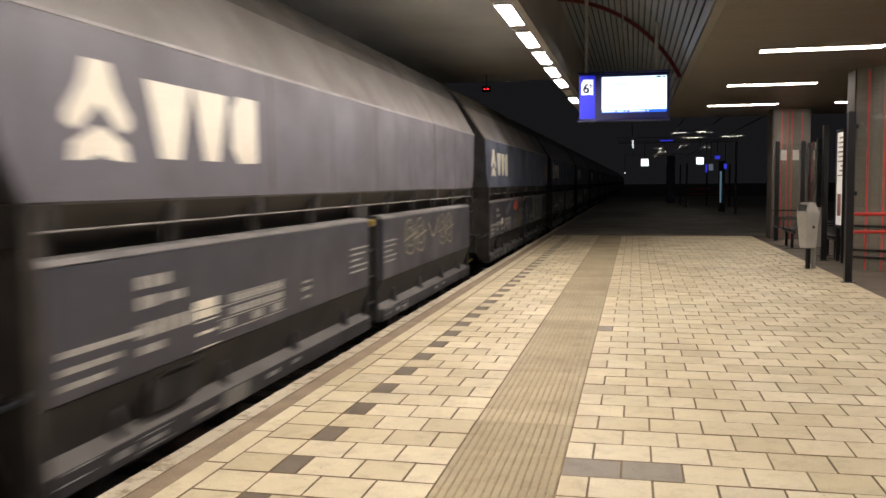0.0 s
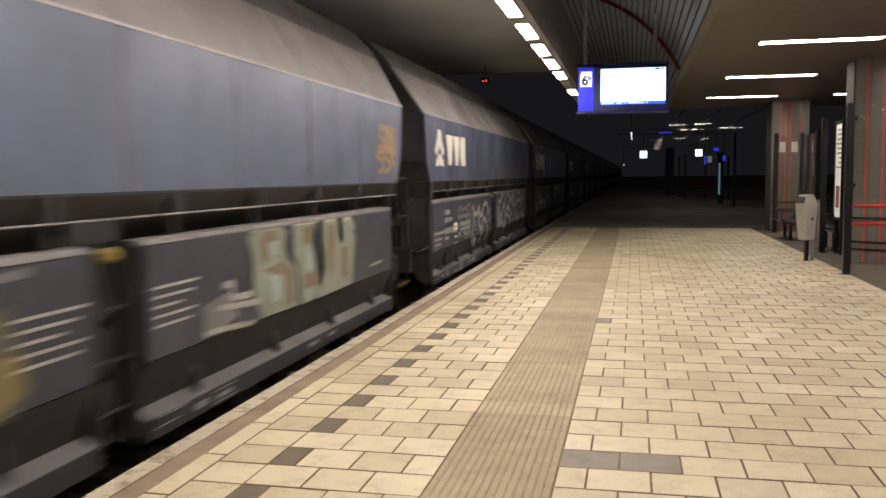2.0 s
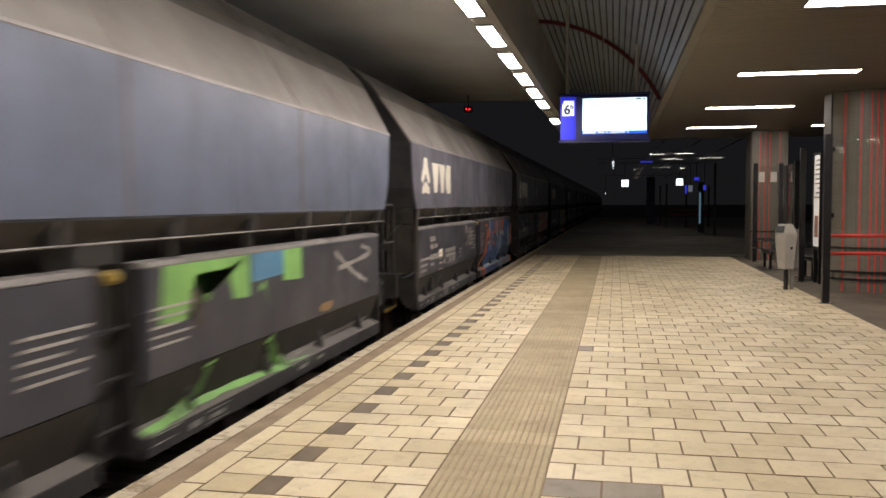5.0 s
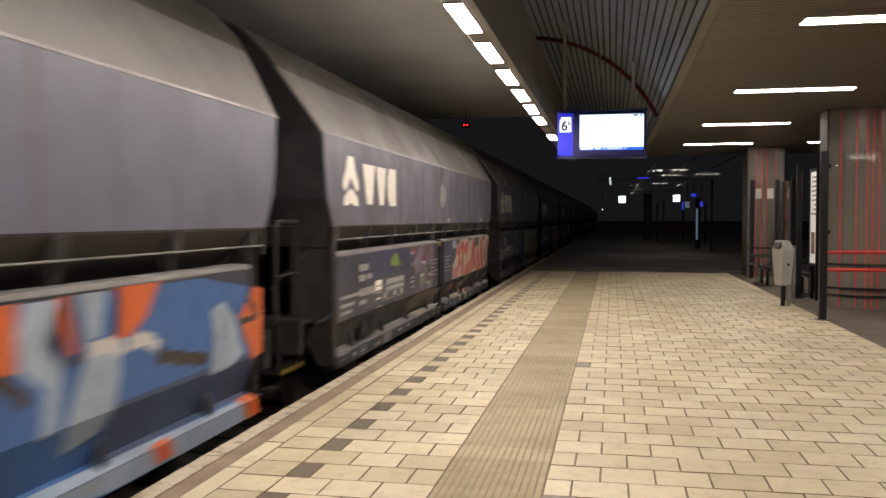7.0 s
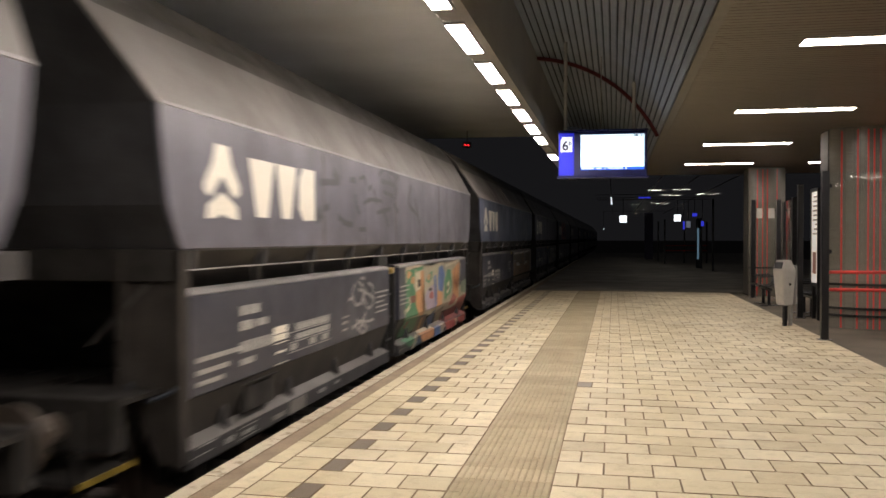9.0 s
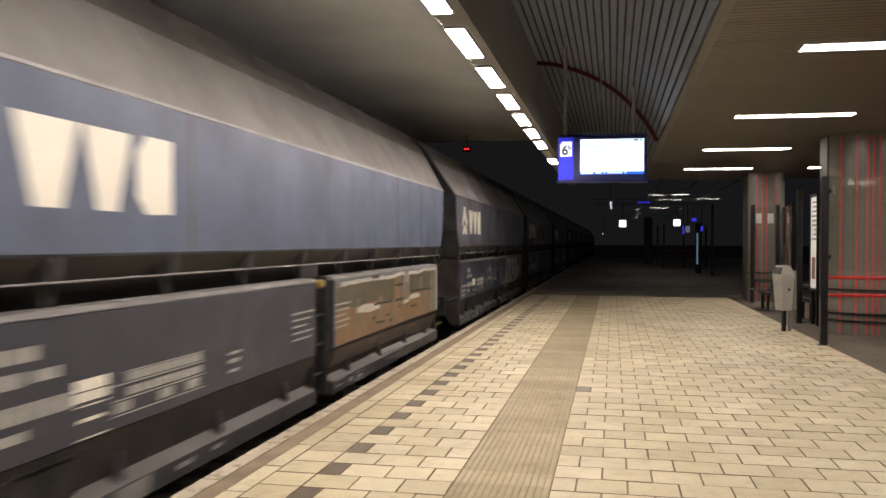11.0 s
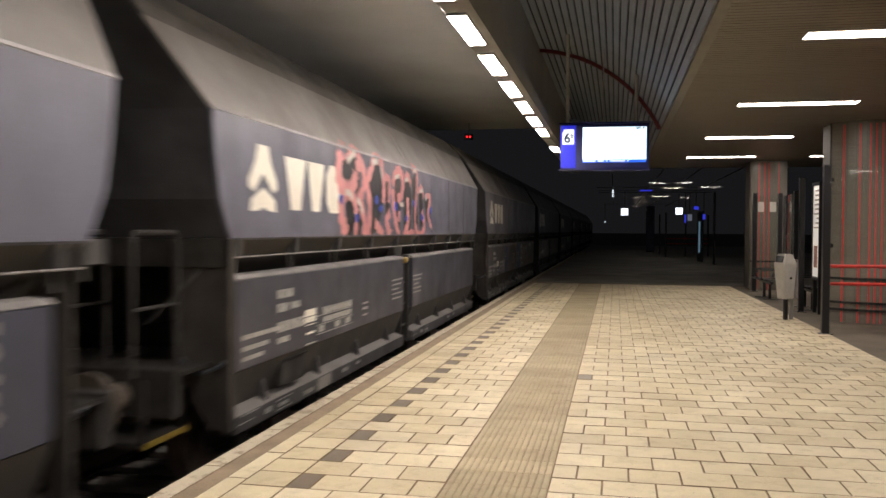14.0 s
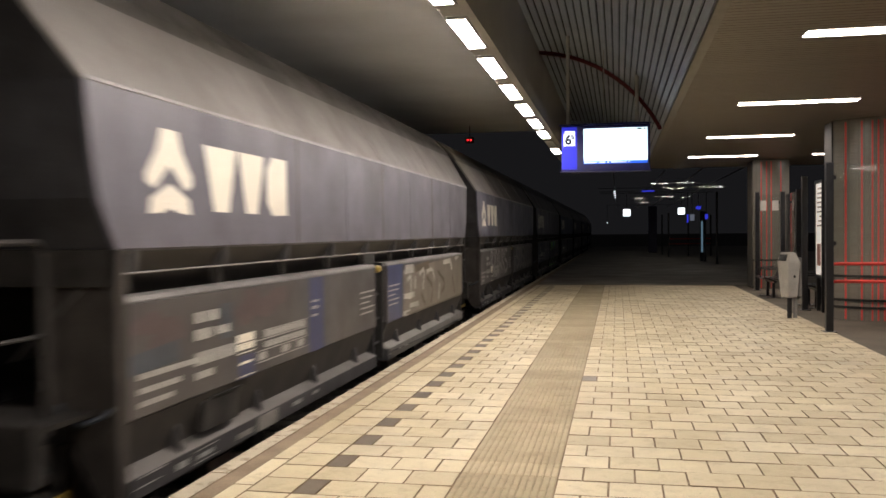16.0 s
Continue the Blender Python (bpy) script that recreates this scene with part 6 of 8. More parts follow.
def art_6(w):
    s = Spray(True)
    s.stroke([(2.77, 2.05), (3.04, 2.07), (3.34, 2.09), (3.4, 2.18)], 0.07, *C_INKY)
    s.stroke([(3.2, 2.11), (3.28, 2.2)], 0.12, *C_INKY)
    s.stroke([(2.64, 1.68), (2.8, 1.77)], 0.12, *C_INKY)
    s.stroke([(2.87, 1.78), (3.04, 1.83)], 0.06, *C_INKY)
    s.stroke([(3.32, 1.73), (3.59, 1.66), (3.85, 1.65)], 0.07, *C_INKY)
    s.stroke([(3.75, 2.14), (3.97, 2.15)], 0.06, *C_INKY)
    s.stroke([(3.95, 1.99), (3.99, 1.86), (4.13, 1.77)], 0.07, *C_INKY)
    s.stroke([(4.25, 1.9), (4.58, 1.96), (5.07, 1.96)], 0.05, *C_INKY)
    s.stroke([(4.07, 1.6), (4.36, 1.6)], 0.05, *C_INKY)
    s.stroke([(4.1, 2.17), (4.3, 2.21), (4.36, 2.11)], 0.05, *C_INKY)
    s.stroke([(4.94, 2.27), (5.2, 2.37), (5.95, 2.31)], 0.06, *C_INKY)
    s.stroke([(5.04, 2.21), (5.79, 2.18), (5.71, 1.99)], 0.06, *C_INKY)
    s.stroke([(5.14, 2.08), (5.63, 2.05)], 0.05, *C_INKY)
    s.stroke([(5.07, 1.87), (5.23, 1.77), (5.34, 1.64)], 0.07, *C_INKY)
    s.stroke([(5.64, 1.95), (5.88, 1.85)], 0.06, *C_INKY)
    s.stroke([(4.7, 2.09), (4.82, 1.91)], 0.05, *C_INKY)
    s.stroke([(4.47, 2.07), (4.6, 2.13)], 0.05, *C_INKY)
    s.stroke([(5.34, 2.34), (5.56, 2.16)], 0.05, *C_INKY)
    s.stroke([(6.65, 2.25), (6.47, 2.0), (7.05, 1.83)], 0.06, *C_INKY)
    s.stroke([(6.85, 2.08), (7.16, 1.71)], 0.05, *C_INKY)
    s.stroke([(4.82, 1.81), (5.49, 1.88)], 0.05, *C_INKY)
    s.put(w, "scratchy dark line graffiti")
    s = Spray()
    s.stroke([(3.69, 0.82), (3.86, 0.84)], 0.035, *C_SILVER)
    s.stroke([(3.93, 0.99), (3.82, 0.87), (3.96, 0.75), (4.17, 0.77), (4.24, 0.92), (4.05, 1.01)], 0.035, *C_SILVER)
    s.stroke([(4.34, 0.91), (4.28, 0.81), (4.45, 0.67), (4.66, 0.74), (4.64, 0.91), (4.45, 0.97)], 0.035, *C_SILVER)
    s.stroke([(4.13, 1.04), (4.31, 1.03)], 0.035, *C_SILVER)
    s.stroke([(4.23, 0.97), (4.25, 0.72)], 0.035, *C_SILVER)
    s.stroke([(4.05, 0.92), (4.45, 0.84), (4.7, 0.76)], 0.035, *C_SILVER)
    s.stroke([(3.82, 0.5), (4.13, 0.55), (4.39, 0.52), (4.68, 0.52)], 0.035, *C_SILVER)
    s.stroke([(3.93, 0.52), (4.23, 0.4), (4.42, 0.47)], 0.035, *C_SILVER)
    s.stroke([(4.06, 0.45), (4.34, 0.63)], 0.035, *C_SILVER)
    s.stroke([(3.98, 0.58), (4.34, 0.46)], 0.035, *C_SILVER)
    s.put(w, "silver loop tags")
    s = Spray()
    s.fill([(6.3, 1.08), (6.55, 1.08), (7.4, 1.1), (8.08, 1.04), (8.77, 1.1), (9.33, 1.05), (10.55, 1.11), (10.55, 0.61), (11.25, 0.7), (11.22, 0.21), (7.56, 0.3), (6.28, 0.36), (6.22, 0.5), (6.53, 0.53), (6.49, 0.66), (6.65, 0.84), (6.31, 0.89)], *C_BONE)
    s.fill([(6.35, 1.04), (6.88, 1.06), (6.88, 0.87), (6.75, 0.83), (6.9, 0.74), (6.84, 0.62), (6.93, 0.47), (7.26, 0.49), (7.19, 0.36), (6.31, 0.36), (6.31, 0.44), (6.55, 0.45), (6.68, 0.64), (6.58, 0.72), (6.71, 0.83), (6.4, 0.95)], *C_JADE)
    s.fill([(6.88, 1.06), (7.41, 1.08), (7.43, 1.02), (6.95, 1.01)], *C_JADE)
    s.blob(6.51, 0.98, 0.12, 0.05, *C_APRICOT, 0.2)
    s.blob(6.75, 0.89, 0.12, 0.05, *C_APRICOT, 0.2)
    s.fill([(7.24, 1.0), (7.46, 1.01), (7.43, 0.72), (7.37, 0.61), (7.56, 0.53), (7.5, 0.31), (7.17, 0.36), (6.95, 0.5), (6.92, 0.7), (7.24, 0.73)], *C_APRICOT)
    s.fill([(6.88, 0.98), (7.24, 1.0), (7.24, 0.74), (6.91, 0.72)], *C_CREAM)
    s.fill([(7.05, 0.88), (7.24, 0.89), (7.24, 0.78), (7.05, 0.76)], *C_TAR)
    s.fill([(6.59, 0.67), (6.92, 0.66), (6.9, 0.56), (6.55, 0.57)], *C_RUST)
    s.fill([(7.59, 0.84), (7.81, 0.94), (8.11, 0.98), (8.08, 0.86), (7.81, 0.79)], *C_JADE)
    s.blob(7.84, 0.89, 0.12, 0.05, *C_APRICOT, 0.2)
    s.fill([(7.66, 0.68), (7.9, 0.73), (8.3, 0.76), (8.38, 0.37), (7.73, 0.37), (7.53, 0.54)], *C_LILAC)
    s.blob(8.01, 0.59, 0.18, 0.06, *C_BRICK, 0.2)
    s.blob(7.93, 0.69, 0.15, 0.025, *C_TAR, 0.2)
    s.fill([(8.17, 0.88), (8.38, 0.91), (8.48, 0.43), (8.36, 0.37), (8.27, 0.7)], *C_BLUE)
    s.fill([(8.58, 1.01), (8.87, 1.05), (9.12, 0.89), (8.92, 0.6), (8.58, 0.63), (8.54, 0.8)], *C_BLUE)
    s.fill([(8.48, 0.64), (8.92, 0.58), (8.88, 0.38), (8.44, 0.37)], *C_APRICOT)
    s.fill([(9.08, 0.42), (9.08, 0.76), (9.33, 0.96), (9.62, 0.94), (9.73, 0.68), (9.63, 0.53), (9.33, 0.49)], *C_JADE)
    s.fill([(9.28, 0.71), (9.55, 0.77), (9.53, 0.59), (9.29, 0.53)], *C_CREAM)
    s.blob(9.38, 0.64, 0.08, 0.04, *C_TAR, 0.2)
    s.fill([(9.75, 0.92), (10.55, 1.07), (10.43, 0.88), (10.24, 0.6), (10.41, 0.4), (9.96, 0.4), (9.8, 0.57), (10.04, 0.73)], *C_APRICOT)
    s.stroke([(10.09, 0.97), (9.99, 0.76), (10.21, 0.64)], 0.05, *C_BRICK)
    s.fill([(9.55, 0.37), (9.88, 0.52), (10.18, 0.43), (10.1, 0.31), (9.58, 0.31)], *C_BRICK)
    s.fill([(10.67, 0.68), (11.25, 0.71), (11.18, 0.45), (10.68, 0.48)], *C_SAGE)
    s.fill([(10.38, 0.39), (11.22, 0.43), (11.22, 0.22), (10.38, 0.27)], *C_BRICK)
    s.stroke([(6.33, 0.88), (6.3, 1.06), (6.55, 1.08), (7.4, 1.1)], 0.05, *C_CREAM)
    s.stroke([(6.26, 0.47), (6.53, 0.53), (6.5, 0.66)], 0.06, *C_CREAM)
    s.stroke([(8.6, 1.08), (8.79, 1.1), (8.96, 1.05)], 0.06, *C_CREAM)
    s.stroke([(9.1, 1.02), (9.7, 1.05), (10.49, 1.1)], 0.05, *C_CREAM)
    s.stroke([(10.58, 1.03), (10.49, 0.73), (10.38, 0.52)], 0.05, *C_CREAM)
    # band under the flap, its colours darkened to stand for shade
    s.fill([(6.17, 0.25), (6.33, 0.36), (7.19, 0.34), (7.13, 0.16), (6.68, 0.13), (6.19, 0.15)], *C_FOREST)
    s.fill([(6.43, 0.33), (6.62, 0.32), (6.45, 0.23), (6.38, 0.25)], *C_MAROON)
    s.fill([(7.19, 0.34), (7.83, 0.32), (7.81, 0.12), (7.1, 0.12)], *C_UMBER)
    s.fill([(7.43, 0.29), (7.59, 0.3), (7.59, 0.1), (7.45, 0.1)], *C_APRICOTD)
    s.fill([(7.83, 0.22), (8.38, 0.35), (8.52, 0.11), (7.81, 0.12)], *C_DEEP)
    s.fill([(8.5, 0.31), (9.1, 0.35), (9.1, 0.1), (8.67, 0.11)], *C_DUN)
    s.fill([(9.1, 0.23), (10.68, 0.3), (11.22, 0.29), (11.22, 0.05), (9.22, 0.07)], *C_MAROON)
    s.fill([(6.23, 0.09), (6.83, 0.09), (6.79, -0.01), (6.45, -0.04), (6.31, 0.01)], *C_JADE)
    s.fill([(6.82, 0.05), (7.1, 0.08), (6.75, -0.09), (6.55, -0.09)], *C_BONE)
    s.fill([(7.07, 0.04), (7.26, 0.06), (7.26, -0.06), (6.9, -0.06)], *C_DEEP)
    s.fill([(7.17, 0.07), (8.21, 0.06), (8.14, -0.08), (7.31, -0.07)], *C_APRICOT)
    s.fill([(8.21, 0.06), (8.65, 0.06), (8.69, -0.08), (8.23, -0.1)], *C_BLUE)
    s.fill([(8.67, 0.06), (9.06, 0.06), (8.93, -0.09), (8.69, -0.08)], *C_BONE)
    s.fill([(9.1, 0.05), (10.08, 0.05), (10.02, -0.11), (9.22, -0.1)], *C_BRICK)
    s.fill([(10.05, 0.03), (10.21, 0.04), (10.19, -0.12), (10.02, -0.11)], *C_CREAM)
    s.fill([(10.24, 0.03), (11.12, 0.05), (10.93, -0.1), (10.39, -0.09)], *C_BRICK)
    s.stroke([(7.25, 0.09), (8.19, 0.09)], 0.04, *C_CREAM)
    s.put(w, "dense many-coloured graffiti")


def art_7(w):
    s = Spray()
    s.fill([(6.0, 1.1), (8.88, 1.12), (11.25, 1.13), (11.26, 0.38), (8.89, 0.4), (5.99, 0.4)], *C_ASHP)
    s.fill([(6.03, 1.02), (6.95, 1.05), (7.72, 1.04), (8.88, 1.05), (8.96, 0.65), (9.27, 0.66), (9.29, 1.06), (11.11, 1.08), (11.19, 0.38), (8.89, 0.4), (6.03, 0.4)], *C_BROWN)
    s.fill([(6.03, 1.0), (6.95, 1.04), (7.72, 1.03), (8.48, 1.03), (8.47, 0.73), (7.72, 0.77), (7.3, 0.78), (6.03, 0.76)], *C_OLIVE)
    s.fill([(9.31, 1.02), (10.77, 1.06), (10.75, 0.77), (10.02, 0.78), (9.32, 0.79)], *C_OLIVE)
    s.fill([(10.8, 0.99), (11.11, 1.04), (11.14, 0.39), (10.8, 0.4)], *C_KHAKIG)
    s.fill([(10.0, 0.97), (10.13, 0.98), (10.09, 0.43), (9.98, 0.43)], *C_KHAKIG)
    s.fill([(8.37, 0.74), (8.52, 0.75), (8.49, 0.39), (8.36, 0.4)], *C_KHAKIG)
    s.fill([(7.71, 0.82), (7.85, 0.82), (7.84, 0.41), (7.71, 0.41)], *C_KHAKIG)
    s.fill([(6.77, 0.85), (6.89, 0.85), (6.89, 0.4), (6.77, 0.4)], *C_KHAKIG)
    s.fill([(8.96, 1.04), (9.1, 1.03), (9.08, 0.68), (8.94, 0.66)], *C_CHALKD)
    s.fill([(9.19, 1.03), (9.32, 1.05), (9.29, 0.67), (9.18, 0.66)], *C_CHALKD)
    s.fill([(10.71, 0.89), (10.84, 0.91), (10.82, 0.41), (10.69, 0.41)], *C_CHALKD)
    s.fill([(11.14, 1.07), (11.25, 1.11), (11.29, 0.4), (11.12, 0.39)], *C_CHALK)
    s.stroke([(6.19, 1.04), (6.95, 1.05), (7.3, 1.05), (7.72, 1.05), (8.24, 1.04), (8.67, 1.06), (8.88, 1.07), (9.06, 1.03), (9.08, 0.94)], 0.045, *C_WHITE)
    s.stroke([(9.19, 0.93), (9.24, 1.05), (9.53, 1.06), (9.92, 1.05), (10.23, 1.08), (10.59, 1.07), (11.14, 1.07)], 0.045, *C_WHITE)
    s.stroke([(8.94, 0.66), (9.11, 0.67), (9.29, 0.67)], 0.045, *C_WHITE)
    s.fill([(9.27, 0.71), (9.4, 0.75), (9.92, 0.74), (9.96, 0.68), (9.36, 0.68)], *C_WHITE)
    s.fill([(6.77, 0.75), (7.09, 0.77), (7.68, 0.74), (7.72, 0.68), (7.3, 0.66), (6.77, 0.69)], *C_WHITE)
    s.stroke([(7.46, 0.73), (7.72, 0.74), (8.36, 0.72)], 0.03, *C_TAR, False)
    s.stroke([(8.48, 0.72), (8.92, 0.72)], 0.03, *C_TAR, False)
    s.stroke([(9.34, 0.79), (10.13, 0.78), (10.78, 0.76)], 0.03, *C_TAR, False)
    s.stroke([(7.38, 0.58), (7.52, 0.57)], 0.03, *C_TAR, False)
    s.stroke([(7.54, 0.51), (7.97, 0.49)], 0.03, *C_TAR, False)
    s.stroke([(8.02, 0.56), (8.18, 0.56)], 0.03, *C_TAR, False)
    s.stroke([(8.18, 0.48), (8.33, 0.48)], 0.03, *C_TAR, False)
    s.stroke([(8.64, 0.63), (8.78, 0.63)], 0.03, *C_TAR, False)
    s.stroke([(8.48, 0.92), (8.92, 0.92)], 0.03, *C_TAR, False)
    s.stroke([(9.36, 0.58), (9.72, 0.57)], 0.03, *C_TAR, False)
    s.stroke([(7.38, 1.07), (7.68, 1.07)], 0.03, *C_TAR, False)
    # the brown carried on under the flap in a shaded tone
    s.fill([(6.03, 0.37), (8.89, 0.35), (11.26, 0.32), (11.26, 0.11), (8.89, 0.2), (6.03, 0.2)], *C_UMBER2)
    s.stroke([(9.28, 0.29), (9.92, 0.3)], 0.05, *C_DUN, False)
    s.stroke([(7.38, 0.31), (7.68, 0.31)], 0.06, *C_DUN, False)
    s.fill([(7.54, 0.15), (8.61, 0.12), (9.92, 0.1), (11.25, 0.09), (11.25, 0.05), (9.92, 0.03), (8.61, 0.07), (7.72, 0.09)], *C_CHALKD)
    s.fill([(7.97, 0.0), (9.92, 0.03), (11.25, 0.04), (11.25, -0.11), (8.89, -0.08)], *C_DUNG)
    s.put(w, "brown and grey block graffiti edged in white")


def art_8(w):
    s = Spray()
    s.fill([(3.96, 0.9), (4.18, 0.9), (4.15, 0.79), (3.99, 0.8)], *C_SILVER)
    s.stroke([(4.09, 0.98), (4.19, 0.92), (4.12, 0.87), (4.03, 0.92), (4.09, 0.98)], 0.05, *C_SILVER)
    s.stroke([(3.68, 0.82), (3.84, 0.85), (3.86, 0.87)], 0.05, *C_SILVER)
    s.stroke([(3.88, 0.91), (3.76, 0.82), (3.81, 0.69), (3.99, 0.68), (4.04, 0.82), (3.93, 0.92)], 0.05, *C_SILVER)
    s.stroke([(4.25, 0.77), (4.18, 0.65), (4.29, 0.55), (4.46, 0.56), (4.55, 0.68), (4.43, 0.78), (4.27, 0.76)], 0.05, *C_SILVER)
    s.stroke([(4.29, 0.83), (4.4, 0.86), (4.5, 0.8), (4.45, 0.75)], 0.05, *C_SILVER)
    s.stroke([(4.14, 0.87), (4.35, 0.87)], 0.05, *C_SILVER)
    s.stroke([(3.83, 0.67), (4.1, 0.66), (4.32, 0.71)], 0.05, *C_SILVER)
    s.stroke([(4.45, 0.77), (4.6, 0.64), (4.65, 0.62)], 0.05, *C_SILVER)
    s.put(w, "silver ring tags")
    s = Spray()
    s.fill([(7.21, 0.95), (7.34, 1.03), (8.35, 1.03), (9.76, 1.04), (9.79, 0.71), (9.23, 0.51), (8.35, 0.36), (7.42, 0.5), (7.32, 0.68)], *C_NAVY)
    s.fill([(7.03, 0.71), (7.16, 0.8), (7.35, 0.75), (7.35, 0.61), (7.65, 0.46), (7.17, 0.41), (7.01, 0.38)], *C_BONE2)
    s.fill([(7.17, 0.93), (7.25, 1.02), (7.35, 1.03), (7.35, 0.85), (7.24, 0.78), (7.12, 0.77)], *C_BONE2)
    s.fill([(7.42, 0.99), (7.73, 1.03), (7.73, 0.81), (7.58, 0.89), (7.42, 0.95)], *C_SILVER)
    s.fill([(7.43, 0.87), (7.56, 0.87), (7.64, 0.6), (7.58, 0.53), (7.46, 0.67)], *C_BONE2)
    s.fill([(7.8, 0.99), (8.3, 1.01), (8.22, 0.87), (8.06, 0.79), (8.0, 0.43), (7.81, 0.43)], *C_SILVER)
    s.fill([(8.22, 0.57), (8.43, 0.61), (8.51, 0.44), (8.22, 0.38), (7.91, 0.38), (8.09, 0.44)], *C_BONE2)
    s.fill([(8.49, 0.94), (9.01, 1.02), (9.01, 0.7), (8.77, 0.56), (8.55, 0.52), (8.51, 0.74)], *C_SILVER)
    s.fill([(8.65, 0.88), (8.83, 0.9), (8.83, 0.79), (8.68, 0.77)], *C_NAVY)
    s.fill([(9.23, 0.76), (9.76, 0.8), (9.76, 0.71), (9.32, 0.68)], *C_BONE2)
    s.fill([(9.17, 0.94), (9.33, 0.96), (9.33, 0.52), (9.17, 0.5)], *C_SILVER)
    s.fill([(9.2, 0.94), (9.72, 1.01), (9.74, 0.81), (9.51, 0.88)], *C_BONE2)
    s.stroke([(7.2, 0.97), (7.32, 1.02), (7.53, 1.04), (7.74, 1.04)], 0.045, *C_WHITE)
    s.stroke([(7.77, 1.02), (8.04, 1.02), (8.12, 0.96)], 0.04, *C_WHITE)
    s.stroke([(8.17, 0.99), (8.37, 1.01)], 0.04, *C_WHITE)
    s.stroke([(8.47, 0.97), (9.01, 1.04)], 0.045, *C_WHITE, False)
    s.stroke([(8.7, 0.73), (9.06, 0.73)], 0.04, *C_WHITE, False)
    s.stroke([(9.15, 0.95), (9.72, 1.02)], 0.04, *C_WHITE, False)
    s.stroke([(9.23, 0.61), (9.61, 0.64)], 0.04, *C_WHITE, False)
    s.stroke([(8.62, 0.39), (9.07, 0.42), (9.54, 0.58), (9.95, 0.71)], 0.07, *C_BONE2)
    s.stroke([(9.23, 0.38), (9.76, 0.51), (10.18, 0.57)], 0.05, *C_WHITE)
    s.fill([(10.0, 0.85), (10.2, 0.87), (10.37, 0.75), (10.33, 0.58), (10.1, 0.55), (9.89, 0.62), (9.83, 0.74)], *C_BONE2)
    s.stroke([(10.06, 0.78), (10.1, 0.65)], 0.02, *C_TAR)
    s.stroke([(10.56, 1.02), (10.83, 1.02)], 0.05, *C_SILVER)
    s.stroke([(10.6, 0.98), (10.81, 0.9), (10.6, 0.85), (10.83, 0.77)], 0.06, *C_SILVER)
    s.stroke([(10.81, 0.69), (10.58, 0.67), (10.81, 0.59), (10.58, 0.53)], 0.06, *C_SILVER)
    s.stroke([(7.0, 0.32), (7.22, 0.35), (7.81, 0.44), (8.02, 0.39)], 0.05, *C_WHITE)
    s.stroke([(7.97, 0.37), (8.35, 0.4), (8.77, 0.38)], 0.06, *C_DUN)
    s.fill([(7.59, 0.31), (7.86, 0.36), (7.93, 0.28), (7.74, 0.25)], *C_DUN)
    s.fill([(6.46, 0.59), (6.73, 0.58), (6.77, 0.5), (6.88, 0.45), (6.53, 0.44), (6.42, 0.46)], *C_SILVERD)
    s.stroke([(6.24, 0.39), (6.52, 0.43), (6.93, 0.43)], 0.05, *C_SILVER)
    s.put(w, "white and bone block graffiti")


